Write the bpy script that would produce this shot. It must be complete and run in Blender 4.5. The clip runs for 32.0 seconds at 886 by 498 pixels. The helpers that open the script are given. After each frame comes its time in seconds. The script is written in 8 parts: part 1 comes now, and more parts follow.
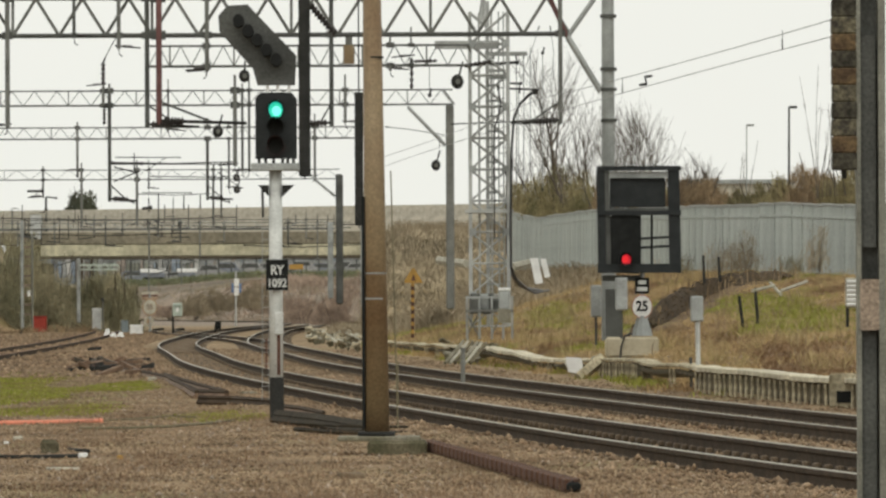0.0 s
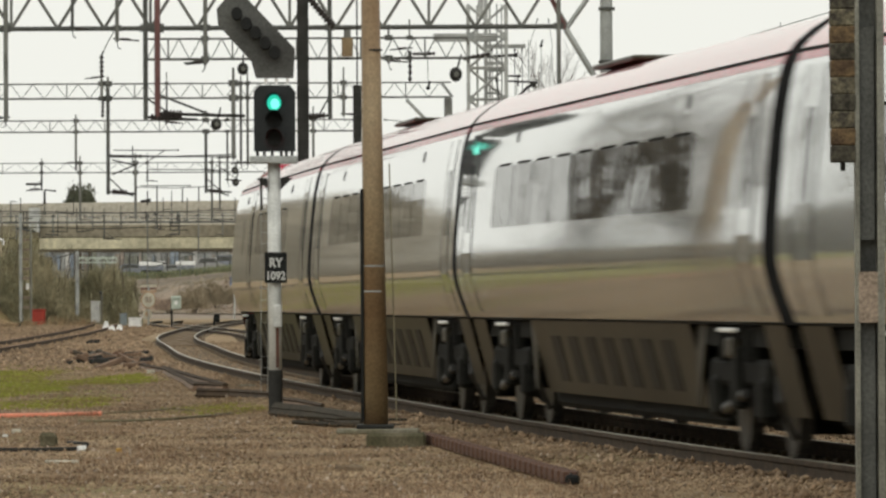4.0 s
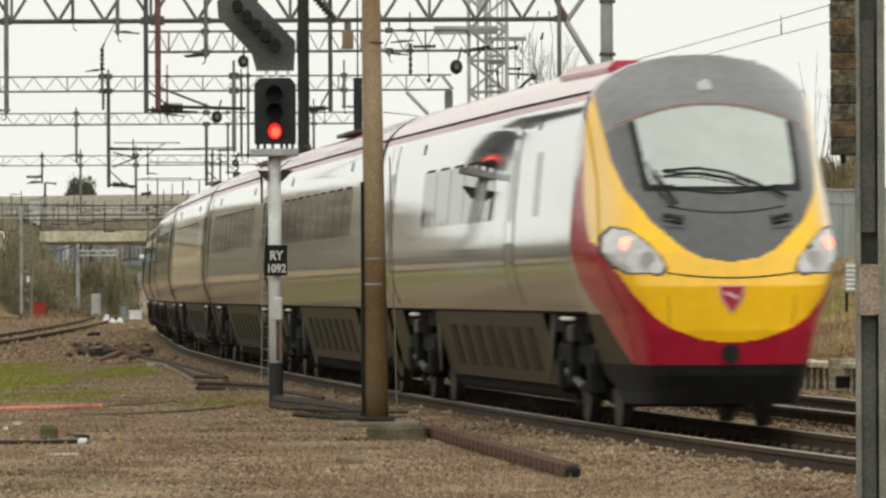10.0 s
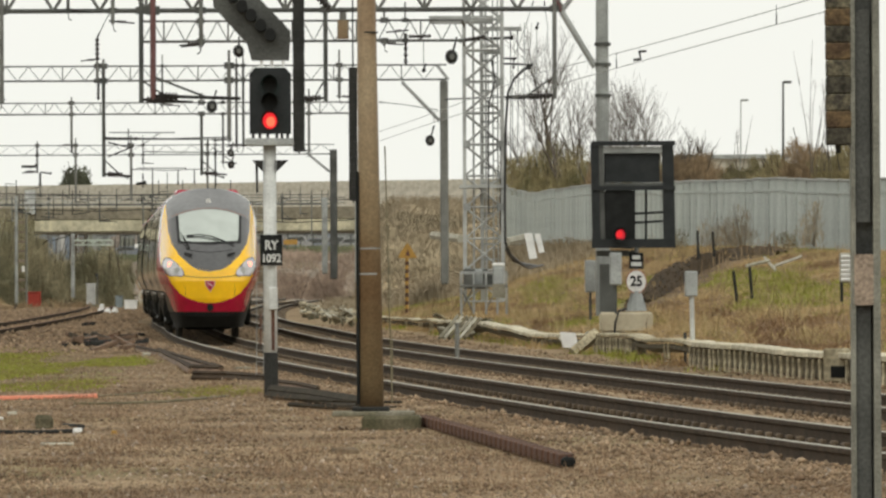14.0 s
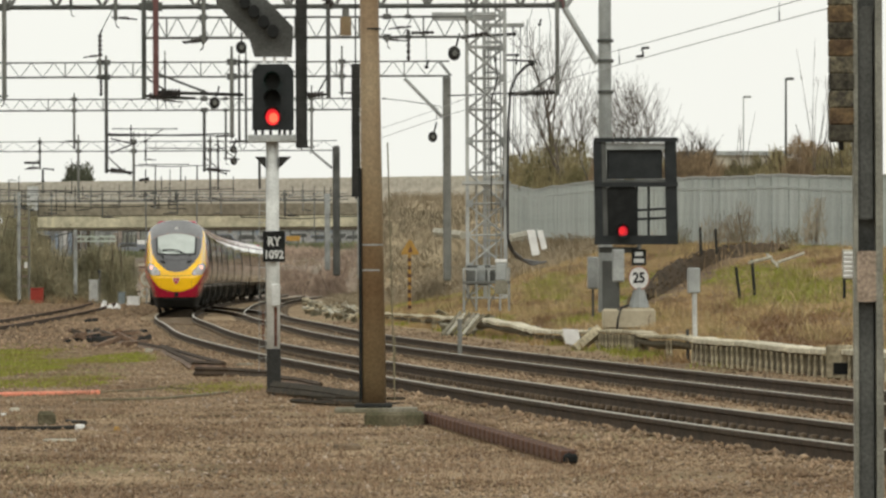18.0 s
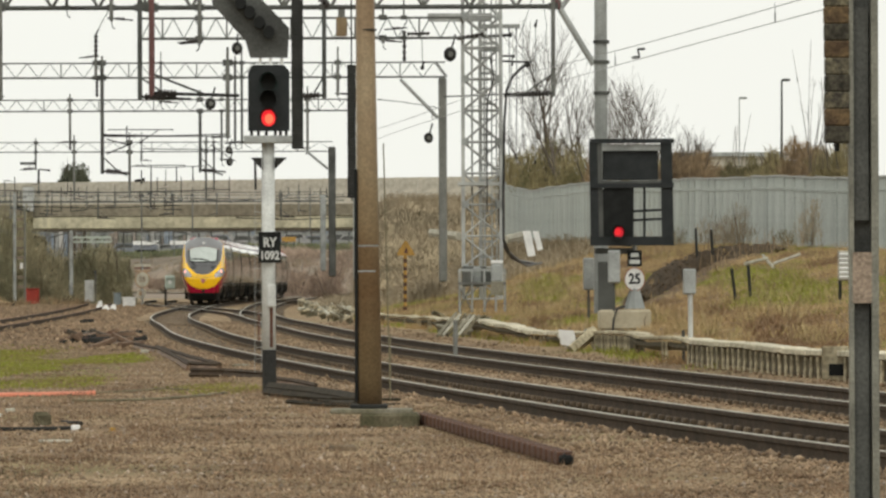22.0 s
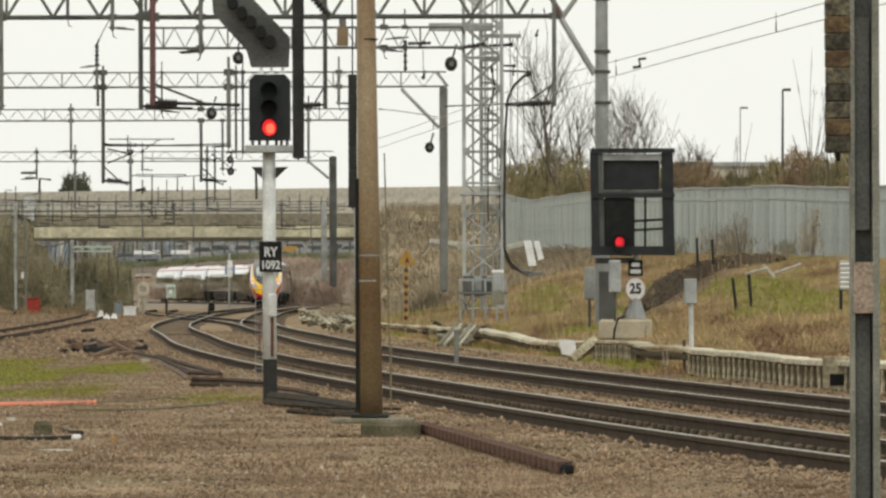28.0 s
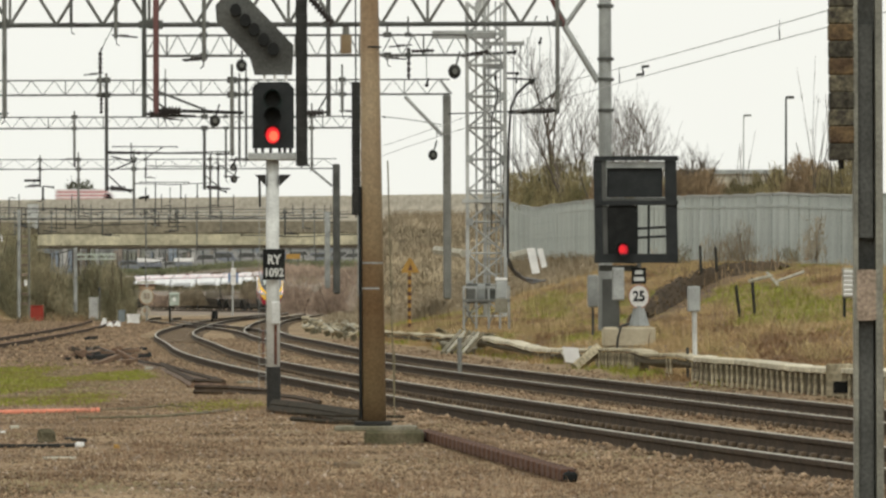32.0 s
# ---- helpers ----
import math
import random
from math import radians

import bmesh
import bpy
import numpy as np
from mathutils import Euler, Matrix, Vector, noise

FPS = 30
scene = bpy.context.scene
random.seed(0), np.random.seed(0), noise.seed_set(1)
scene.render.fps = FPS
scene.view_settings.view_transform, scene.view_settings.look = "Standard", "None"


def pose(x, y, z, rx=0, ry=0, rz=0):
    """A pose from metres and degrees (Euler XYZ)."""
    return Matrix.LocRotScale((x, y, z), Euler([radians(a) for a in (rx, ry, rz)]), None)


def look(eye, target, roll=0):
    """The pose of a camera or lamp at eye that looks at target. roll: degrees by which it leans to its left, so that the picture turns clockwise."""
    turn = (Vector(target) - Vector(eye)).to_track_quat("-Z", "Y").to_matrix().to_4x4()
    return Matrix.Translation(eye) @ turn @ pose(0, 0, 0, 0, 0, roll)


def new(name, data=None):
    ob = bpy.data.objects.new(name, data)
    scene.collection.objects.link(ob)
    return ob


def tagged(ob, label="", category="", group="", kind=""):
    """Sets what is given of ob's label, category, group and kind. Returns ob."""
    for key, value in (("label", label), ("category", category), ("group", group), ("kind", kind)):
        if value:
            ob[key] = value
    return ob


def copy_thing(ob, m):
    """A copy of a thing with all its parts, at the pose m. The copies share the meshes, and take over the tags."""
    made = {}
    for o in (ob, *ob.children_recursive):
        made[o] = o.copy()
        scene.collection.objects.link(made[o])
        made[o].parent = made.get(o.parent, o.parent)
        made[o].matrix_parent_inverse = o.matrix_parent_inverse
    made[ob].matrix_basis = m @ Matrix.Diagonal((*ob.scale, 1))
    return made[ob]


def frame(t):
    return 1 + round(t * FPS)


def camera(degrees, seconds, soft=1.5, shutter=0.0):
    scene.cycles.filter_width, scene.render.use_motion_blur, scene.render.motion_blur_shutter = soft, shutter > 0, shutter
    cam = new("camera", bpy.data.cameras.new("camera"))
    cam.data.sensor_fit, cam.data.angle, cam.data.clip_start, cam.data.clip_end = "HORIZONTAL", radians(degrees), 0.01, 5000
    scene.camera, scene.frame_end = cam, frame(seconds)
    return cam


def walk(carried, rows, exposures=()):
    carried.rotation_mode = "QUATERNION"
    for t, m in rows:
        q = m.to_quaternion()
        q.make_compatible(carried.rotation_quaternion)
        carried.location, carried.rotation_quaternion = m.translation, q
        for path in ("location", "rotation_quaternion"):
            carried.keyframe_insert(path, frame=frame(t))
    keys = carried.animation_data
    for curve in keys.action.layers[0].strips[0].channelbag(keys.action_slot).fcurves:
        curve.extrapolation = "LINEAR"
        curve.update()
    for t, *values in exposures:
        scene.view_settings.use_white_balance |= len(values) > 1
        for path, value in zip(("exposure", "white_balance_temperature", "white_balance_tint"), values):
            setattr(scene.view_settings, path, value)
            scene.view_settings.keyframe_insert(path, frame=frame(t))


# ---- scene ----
# ---- camera: a long lens on a tripod, panned and tilted a little by hand ----
EYE = 1.259          # metres above the rail heads
K = 1.164            # vertical stretch of everything to fit the camera's view, applied once when a mesh is linked
cam = camera(7.830, 32.0, soft=2.5, shutter=0.5)
TURNS = (  # seconds, yaw, pitch, roll
    (0, 0.0088, 0.5083, 0.238),
    (0.5, 0.0000, 0.4942, 0.246),
    (1, -0.0038, 0.4711, 0.254),
    (1.5, 0.0112, 0.4773, 0.260),
    (2, 0.0192, 0.4555, 0.266),
    (2.5, 0.0242, 0.4515, 0.271),
    (3, -0.0000, 0.4272, 0.276),
    (3.5, -0.0013, 0.4463, 0.280),
    (5.5, -0.0130, 0.3924, 0.291),
    (6, -0.0180, 0.3720, 0.292),
    (6.5, -0.0346, 0.3719, 0.293),
    (7, -0.0268, 0.3859, 0.294),
    (7.5, -0.0268, 0.3949, 0.294),
    (8, -0.0512, 0.3655, 0.294),
    (8.5, -0.0372, 0.3720, 0.293),
    (9, -0.0346, 0.3833, 0.292),
    (9.5, -0.0039, 0.3643, 0.291),
    (10, 0.0012, 0.3784, 0.289),
    (10.5, -0.0039, 0.3556, 0.287),
    (11, -0.0048, 0.3293, 0.284),
    (11.5, 0.0420, 0.3403, 0.282),
    (12, 0.0490, 0.3333, 0.279),
    (12.5, 0.0393, 0.2944, 0.276),
    (13, 0.0037, 0.3021, 0.272),
    (13.5, -0.0381, 0.2721, 0.269),
    (14, -0.0423, 0.2881, 0.265),
    (14.5, -0.0387, 0.2860, 0.261),
    (16.5, -0.0269, 0.3022, 0.244),
    (17, -0.0074, 0.2751, 0.240),
    (17.5, -0.0137, 0.2834, 0.235),
    (18, -0.0192, 0.2569, 0.231),
    (18.5, -0.0248, 0.2625, 0.226),
    (19, -0.0193, 0.2542, 0.221),
    (19.5, 0.0037, 0.2374, 0.217),
    (20, -0.0047, 0.2256, 0.212),
    (20.5, -0.0123, 0.2145, 0.208),
    (21, -0.0464, 0.2465, 0.204),
    (21.5, -0.0375, 0.2688, 0.200),
    (22, -0.0569, 0.2653, 0.196),
    (22.5, -0.0798, 0.2605, 0.192),
    (23, -0.0429, 0.2932, 0.188),
    (23.5, -0.0354, 0.2890, 0.184),
    (24, -0.0220, 0.2890, 0.181),
    (24.5, -0.0297, 0.3211, 0.178),
    (25, -0.0499, 0.3274, 0.175),
    (25.5, -0.0959, 0.3323, 0.172),
    (27.5, -0.0506, 0.3601, 0.164),
    (28, -0.0492, 0.3504, 0.163),
    (28.5, -0.0701, 0.3386, 0.163),
    (29, -0.0597, 0.3719, 0.162),
    (29.5, -0.0736, 0.3601, 0.163),
    (30, -0.0436, 0.3468, 0.163),
    (30.5, -0.0360, 0.3663, 0.164),
    (31, -0.0284, 0.3851, 0.166),
    (31.5, -0.0430, 0.3899, 0.167),
    (32, -0.0193, 0.4178, 0.170),
)
walk(cam, [(t, pose(0, 0, EYE * K, 90 + p, r, y)) for t, y, p, r in TURNS], exposures=[(0, 0.0), (3, 0.0), (6, 0.09), (32, 0.09)])

# ---- light: a bright overcast sky, a wide weak sun ----
world = bpy.data.worlds.new("overcast_sky")
scene.world = world
world.use_nodes = True
wn, wl = world.node_tree.nodes, world.node_tree.links
wn.clear()
sky = wn.new("ShaderNodeTexSky")
sky.sky_type, sky.sun_disc = "NISHITA", False
sky.sun_elevation, sky.sun_rotation = radians(38), radians(150)
sky.air_density, sky.dust_density, sky.ozone_density = 1.0, 6.0, 1.0
grey = wn.new("ShaderNodeHueSaturation")
grey.inputs["Saturation"].default_value = 0.06
wl.new(sky.outputs[0], grey.inputs["Color"])
cloud_at = wn.new("ShaderNodeTexCoord")
cloud = wn.new("ShaderNodeTexNoise")
cloud.inputs["Scale"].default_value, cloud.inputs["Detail"].default_value = 2.2, 6.0
wl.new(cloud_at.outputs["Generated"], cloud.inputs["Vector"])
ramp = wn.new("ShaderNodeMapRange")
ramp.inputs["From Min"].default_value, ramp.inputs["From Max"].default_value = 0.3, 0.7
ramp.inputs["To Min"].default_value, ramp.inputs["To Max"].default_value = 10.6, 11.4
wl.new(cloud.outputs["Fac"], ramp.inputs["Value"])
deck = wn.new("ShaderNodeMix")
deck.data_type = "RGBA"
deck.inputs["Factor"].default_value = 0.8
wl.new(grey.outputs[0], deck.inputs["A"])
tintn = wn.new("ShaderNodeMix")
tintn.data_type, tintn.blend_type = "RGBA", "MULTIPLY"
tintn.inputs["Factor"].default_value = 1.0
tintn.inputs["B"].default_value = (0.995, 1.0, 0.925, 1)
wl.new(ramp.outputs[0], tintn.inputs["A"])
wl.new(tintn.outputs["Result"], deck.inputs["B"])
back = wn.new("ShaderNodeBackground")
back.inputs["Strength"].default_value = 0.1
wl.new(deck.outputs["Result"], back.inputs["Color"])
wout = wn.new("ShaderNodeOutputWorld")
wl.new(back.outputs[0], wout.inputs["Surface"])
sun = new("sun", bpy.data.lights.new("sun", "SUN"))
sun.data.energy, sun.data.angle, sun.data.color = 0.62, radians(25), (1.0, 0.97, 0.92)
sun.matrix_world = look((-48, -60, 110), (0, 40, 0))


# ---- materials ----
def mat(name, base, rough=0.6, metal=0.0, vary=0.25, scale=3.0, fine=60.0, bump=0.1, tint=None, glow=None, coat=0.0, spread=0.0, spec=0.3):
    """A surface with broad stains (scale, tint), a fine grain, relief, and a random shade for each object (spread)."""
    m = bpy.data.materials.new(name)
    m.use_nodes = True
    n, l = m.node_tree.nodes, m.node_tree.links
    b = n["Principled BSDF"]
    b.inputs["Roughness"].default_value, b.inputs["Metallic"].default_value = rough, metal
    b.inputs["Coat Weight"].default_value = coat
    b.inputs["Specular IOR Level"].default_value = spec
    b.inputs["Coat Roughness"].default_value = 0.05
    where = n.new("ShaderNodeTexCoord")
    big, small = n.new("ShaderNodeTexNoise"), n.new("ShaderNodeTexNoise")
    for t, s in ((big, scale), (small, fine)):
        t.inputs["Scale"].default_value, t.inputs["Detail"].default_value = s, 5.0
        l.new(where.outputs["Object"], t.inputs["Vector"])
    dark = tint or [c * (1 - vary) for c in base]
    light = [min(1, c * (1 + vary * 0.5)) for c in base]
    mix = n.new("ShaderNodeMix")
    mix.data_type = "RGBA"
    step = n.new("ShaderNodeMapRange")
    step.inputs["From Min"].default_value, step.inputs["From Max"].default_value = 0.35, 0.65
    l.new(big.outputs["Fac"], step.inputs["Value"])
    l.new(step.outputs[0], mix.inputs["Factor"])
    mix.inputs["A"].default_value, mix.inputs["B"].default_value = (*dark, 1), (*light, 1)
    grain = n.new("ShaderNodeMix")
    grain.data_type, grain.blend_type = "RGBA", "MULTIPLY"
    grain.inputs["Factor"].default_value = min(1, vary * 1.6)
    shade = n.new("ShaderNodeMapRange")
    shade.inputs["From Min"].default_value, shade.inputs["From Max"].default_value = 0.3, 0.7
    shade.inputs["To Min"].default_value, shade.inputs["To Max"].default_value = 0.45, 1.45
    l.new(small.outputs["Fac"], shade.inputs["Value"])
    l.new(mix.outputs["Result"], grain.inputs["A"])
    l.new(shade.outputs[0], grain.inputs["B"])
    last = grain.outputs["Result"]
    if spread:
        info, own = n.new("ShaderNodeObjectInfo"), n.new("ShaderNodeMapRange")
        own.inputs["To Min"].default_value, own.inputs["To Max"].default_value = 1 - spread, 1 + spread
        l.new(info.outputs["Random"], own.inputs["Value"])
        each = n.new("ShaderNodeMix")
        each.data_type, each.blend_type = "RGBA", "MULTIPLY"
        each.inputs["Factor"].default_value = 1.0
        l.new(last, each.inputs["A"])
        l.new(own.outputs[0], each.inputs["B"])
        last = each.outputs["Result"]
    l.new(last, b.inputs["Base Color"])
    if bump:
        bp = n.new("ShaderNodeBump")
        bp.inputs["Strength"].default_value, bp.inputs["Distance"].default_value = bump, 0.02
        l.new(small.outputs["Fac"], bp.inputs["Height"])
        l.new(bp.outputs[0], b.inputs["Normal"])
    if glow:
        b.inputs["Emission Color"].default_value, b.inputs["Emission Strength"].default_value = (*glow[:3], 1), glow[3]
    return m


GALV = mat("galvanised_steel", (0.33, 0.345, 0.33), 0.55, 0.3, 0.3, 1.5, 40)
GALV_DARK = mat("weathered_steel", (0.085, 0.088, 0.08), 0.7, 0.1, 0.35, 1.5, 40)
GALV_MID = mat("dull_steel", (0.17, 0.172, 0.155), 0.65, 0.15, 0.3, 1.5, 40)
GLARE_CHORD = mat("glare_paled_boom_steel", (0.12, 0.123, 0.112), 0.65, 0.1, 0.3, 1.5, 40)
STEEL_DARK = mat("dark_steel", (0.035, 0.035, 0.032), 0.8, 0.0, 0.3, 2, 40, spec=0.15)
REDDISH = mat("red_oxide_tube", (0.16, 0.075, 0.07), 0.6, 0.0, 0.3, 2, 40)
POLE_BROWN = mat("rusty_brown_pole", (0.23, 0.174, 0.10), 0.5, 0.1, 0.25, 0.9, 30, 0.06, tint=(0.17, 0.105, 0.054))
RUST = mat("rust", (0.13, 0.062, 0.04), 0.8, 0.0, 0.4, 3, 50, 0.3, tint=(0.075, 0.04, 0.03))
RAIL_TOP = mat("worn_rail_head", (0.30, 0.275, 0.215), 0.45, 0.5, 0.15, 2, 60, 0.02)
RAIL_SIDE = mat("rusty_rail_web", (0.058, 0.04, 0.025), 0.9, 0.0, 0.35, 4, 60, 0.2)
SLEEPER = mat("concrete_sleeper", (0.155, 0.115, 0.075), 0.9, 0.0, 0.3, 4, 60, 0.2, spread=0.25)
CONCRETE = mat("weathered_concrete", (0.22, 0.205, 0.16), 0.9, 0.0, 0.35, 1.5, 25, 0.2, tint=(0.12, 0.11, 0.065))
PALE = mat("pale_concrete", (0.42, 0.40, 0.32), 0.9, 0.0, 0.25, 2, 25, 0.2, spread=0.15)
WHITE = mat("white_paint", (0.72, 0.72, 0.69), 0.6, 0.0, 0.12, 3, 40)
POST_WHITE = mat("grey_white_post_paint", (0.55, 0.56, 0.53), 0.55, 0.0, 0.2, 3, 40)
BLACK = mat("black_paint", (0.014, 0.015, 0.014), 0.7, 0.0, 0.3, 4, 40, 0.02, spec=0.15)
CHAR = mat("charcoal_panel", (0.028, 0.031, 0.031), 0.7, 0.0, 0.2, 4, 40, spec=0.15)
ORANGE = mat("orange_plastic", (0.72, 0.26, 0.16), 0.5, 0.0, 0.15, 3, 40)
RED_BOX = mat("red_painted_cabinet", (0.30, 0.04, 0.025), 0.6, 0.0, 0.2, 3, 40)
YELLOW_SIGN = mat("yellow_sign", (0.38, 0.22, 0.05), 0.6, 0.0, 0.2, 3, 40)
GREEN_BOX = mat("pale_green_box", (0.42, 0.48, 0.41), 0.6, 0.0, 0.15, 3, 40)
FENCE = mat("grey_green_fence_steel", (0.37, 0.40, 0.373), 0.6, 0.1, 0.2, 0.6, 12, 0.05, spread=0.08)
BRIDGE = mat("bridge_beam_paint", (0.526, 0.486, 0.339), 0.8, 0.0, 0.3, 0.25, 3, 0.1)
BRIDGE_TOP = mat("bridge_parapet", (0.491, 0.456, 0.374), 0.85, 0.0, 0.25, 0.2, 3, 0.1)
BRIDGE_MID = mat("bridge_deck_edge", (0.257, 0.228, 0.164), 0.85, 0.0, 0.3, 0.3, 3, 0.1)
# darkened copy of the bridge colour, painting the shade beneath it
BRIDGE_SHADE = mat("bridge_underside_shade", (0.115, 0.096, 0.065), 0.9, 0.0, 0.3, 0.3, 3, 0.1)
BARK = mat("bare_bark", (0.085, 0.07, 0.052), 0.9, 0.0, 0.3, 2, 30, 0.2)
TWIG = mat("bare_twigs", (0.11, 0.092, 0.072), 0.9, 0.0, 0.3, 1, 10, 0)
SCRUB = mat("olive_scrub", (0.19, 0.165, 0.085), 0.9, 0.0, 0.45, 0.25, 4, 0)
# olive made paler so that its colour carries the haze
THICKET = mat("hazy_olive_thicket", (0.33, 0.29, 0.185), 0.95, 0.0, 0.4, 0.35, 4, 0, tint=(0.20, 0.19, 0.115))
HEDGE = mat("olive_brown_hedge", (0.24, 0.20, 0.105), 0.9, 0.0, 0.45, 0.35, 4, 0, tint=(0.155, 0.14, 0.065))
BRACKEN = mat("brown_dead_bracken", (0.22, 0.135, 0.07), 0.9, 0.0, 0.4, 0.4, 5, 0)
GALV_PALE = mat("pale_galvanised_steel", (0.42, 0.43, 0.41), 0.55, 0.2, 0.25, 1.5, 40)
SCRUB_BROWN = mat("winter_brown_scrub", (0.27, 0.195, 0.115), 0.9, 0.0, 0.45, 0.25, 4, 0)
DRY_GRASS = mat("dry_winter_grass", (0.43, 0.315, 0.155), 0.9, 0.0, 0.4, 0.35, 5, 0, tint=(0.26, 0.165, 0.078))
GREEN_GRASS = mat("rough_green_grass", (0.20, 0.225, 0.03), 0.9, 0.0, 0.4, 0.4, 5, 0, tint=(0.23, 0.20, 0.055))
STONE = mat("ballast_stone", (0.245, 0.178, 0.114), 0.9, 0.0, 0.35, 0.5, 30, 0.1, tint=(0.165, 0.108, 0.064))
PORCELAIN = mat("dark_insulator", (0.045, 0.04, 0.037), 0.4, 0.0, 0.2, 4, 40)
CABLE = mat("black_cable", (0.03, 0.03, 0.03), 0.5, 0.0, 0.2, 4, 40, 0)
GREEN_LIT = mat("lit_green_lens", (0.02, 0.3, 0.22), 0.3, 0, 0, glow=(0.02, 0.62, 0.42, 0.9), bump=0)
RED_DIM = mat("dim_red_lens", (0.35, 0.02, 0.03), 0.3, 0, 0, glow=(0.8, 0.012, 0.03, 0.5), bump=0)
TAN = mat("grimy_cream_concrete", (0.40, 0.355, 0.25), 0.9, 0.0, 0.4, 1.5, 12, 0.2, tint=(0.24, 0.205, 0.13), spread=0.2)
PLINTH = mat("smooth_pale_concrete", (0.44, 0.39, 0.28), 0.85, 0.0, 0.12, 1.0, 10, 0.1, tint=(0.36, 0.31, 0.21))
# dark rubble concrete; also paints the shade in the trough's gaps
TAN_DARK = mat("dark_concrete_and_gap_shade", (0.13, 0.11, 0.07), 0.95, 0.0, 0.4, 1.5, 12, 0.2)
CREAM = mat("cream_concrete_lid", (0.54, 0.50, 0.39), 0.9, 0.0, 0.35, 1.2, 12, 0.2, tint=(0.36, 0.32, 0.22), spread=0.15)
SCRAP = mat("old_scrap_rail", (0.19, 0.125, 0.08), 0.7, 0.0, 0.4, 3, 40, 0.2, tint=(0.10, 0.062, 0.04))
HOSE = mat("dusty_hose", (0.17, 0.15, 0.09), 0.7, 0.0, 0.25, 3, 30)
RED_LIT = mat("lit_red_lens", (0.4, 0.02, 0.02), 0.3, 0, 0, glow=(1.0, 0.02, 0.03, 0.72), bump=0)
RED_CORE = mat("lit_red_lamp", (0.5, 0.05, 0.03), 0.3, 0, 0, glow=(1.0, 0.13, 0.06, 1.5), bump=0)
GREEN_CORE = mat("lit_green_lamp", (0.1, 0.5, 0.4), 0.3, 0, 0, glow=(0.2, 0.95, 0.75, 1.2), bump=0)


def ground_material():
    m = mat("ballast_and_grit", (0.262, 0.186, 0.104), 0.95, 0.0, 0.4, 0.35, 9, 0.4, tint=(0.165, 0.107, 0.055))
    n, l = m.node_tree.nodes, m.node_tree.links
    b = n["Principled BSDF"]
    below = b.inputs["Base Color"].links[0].from_socket
    where = n.new("ShaderNodeTexCoord")
    grit = n.new("ShaderNodeTexVoronoi")
    grit.inputs["Scale"].default_value = 14.0
    l.new(where.outputs["Object"], grit.inputs["Vector"])
    tone = n.new("ShaderNodeMix")
    tone.data_type, tone.blend_type = "RGBA", "MULTIPLY"
    tone.inputs["Factor"].default_value = 0.55
    lum = n.new("ShaderNodeRGBToBW")
    l.new(grit.outputs["Color"], lum.inputs[0])
    spread = n.new("ShaderNodeMapRange")
    spread.inputs["To Min"].default_value, spread.inputs["To Max"].default_value = 0.55, 1.45
    l.new(lum.outputs[0], spread.inputs["Value"])
    l.new(below, tone.inputs["A"])
    l.new(spread.outputs[0], tone.inputs["B"])
    moss = n.new("ShaderNodeTexNoise")
    moss.inputs["Scale"].default_value, moss.inputs["Detail"].default_value = 0.12, 4.0
    l.new(where.outputs["Object"], moss.inputs["Vector"])
    edge = n.new("ShaderNodeMapRange")
    edge.inputs["From Min"].default_value, edge.inputs["From Max"].default_value = 0.56, 0.68
    edge.inputs["To Max"].default_value = 0.6
    l.new(moss.outputs["Fac"], edge.inputs["Value"])
    over = n.new("ShaderNodeMix")
    over.data_type = "RGBA"
    over.inputs["B"].default_value = (0.15, 0.135, 0.045, 1)
    l.new(edge.outputs[0], over.inputs["Factor"])
    l.new(tone.outputs["Result"], over.inputs["A"])
    l.new(over.outputs["Result"], b.inputs["Base Color"])
    return m


GROUND = ground_material()


def per_island(m, low=0.5, high=1.5):
    """Gives each small piece of a joined mesh its own shade."""
    n, l = m.node_tree.nodes, m.node_tree.links
    b = n["Principled BSDF"]
    below = b.inputs["Base Color"].links[0].from_socket
    geo, rng = n.new("ShaderNodeNewGeometry"), n.new("ShaderNodeMapRange")
    rng.inputs["To Min"].default_value, rng.inputs["To Max"].default_value = low, high
    l.new(geo.outputs["Random Per Island"], rng.inputs["Value"])
    mix = n.new("ShaderNodeMix")
    mix.data_type, mix.blend_type = "RGBA", "MULTIPLY"
    mix.inputs["Factor"].default_value = 1.0
    l.new(below, mix.inputs["A"])
    l.new(rng.outputs[0], mix.inputs["B"])
    l.new(mix.outputs["Result"], b.inputs["Base Color"])
    return m


per_island(STONE, 0.6, 1.45)
for _m in (DRY_GRASS, GREEN_GRASS, SCRUB, SCRUB_BROWN, TWIG, HEDGE, BRACKEN, THICKET):
    per_island(_m, 0.72, 1.28)
MOSS_CONCRETE = mat("mossy_concrete", (0.115, 0.10, 0.065), 0.95, 0.0, 0.4, 3, 30, 0.3, tint=(0.075, 0.07, 0.038))
RUST_DARK = mat("old_dark_rust", (0.088, 0.043, 0.026), 0.85, 0.0, 0.4, 3, 50, 0.3, tint=(0.07, 0.038, 0.026))
GRASS_SOIL = mat("thatch_and_soil", (0.15, 0.10, 0.05), 0.95, 0.0, 0.4, 0.5, 6, 0.3, tint=(0.10, 0.062, 0.034))
MUTED_GREEN = per_island(mat("dull_green_hedge", (0.20, 0.215, 0.12), 0.95, 0.0, 0.35, 0.3, 4, 0), 0.75, 1.25)
DARK_ROOTS = per_island(mat("dark_roots", (0.075, 0.052, 0.027), 0.95, 0.0, 0.4, 2, 12, 0), 0.7, 1.25)
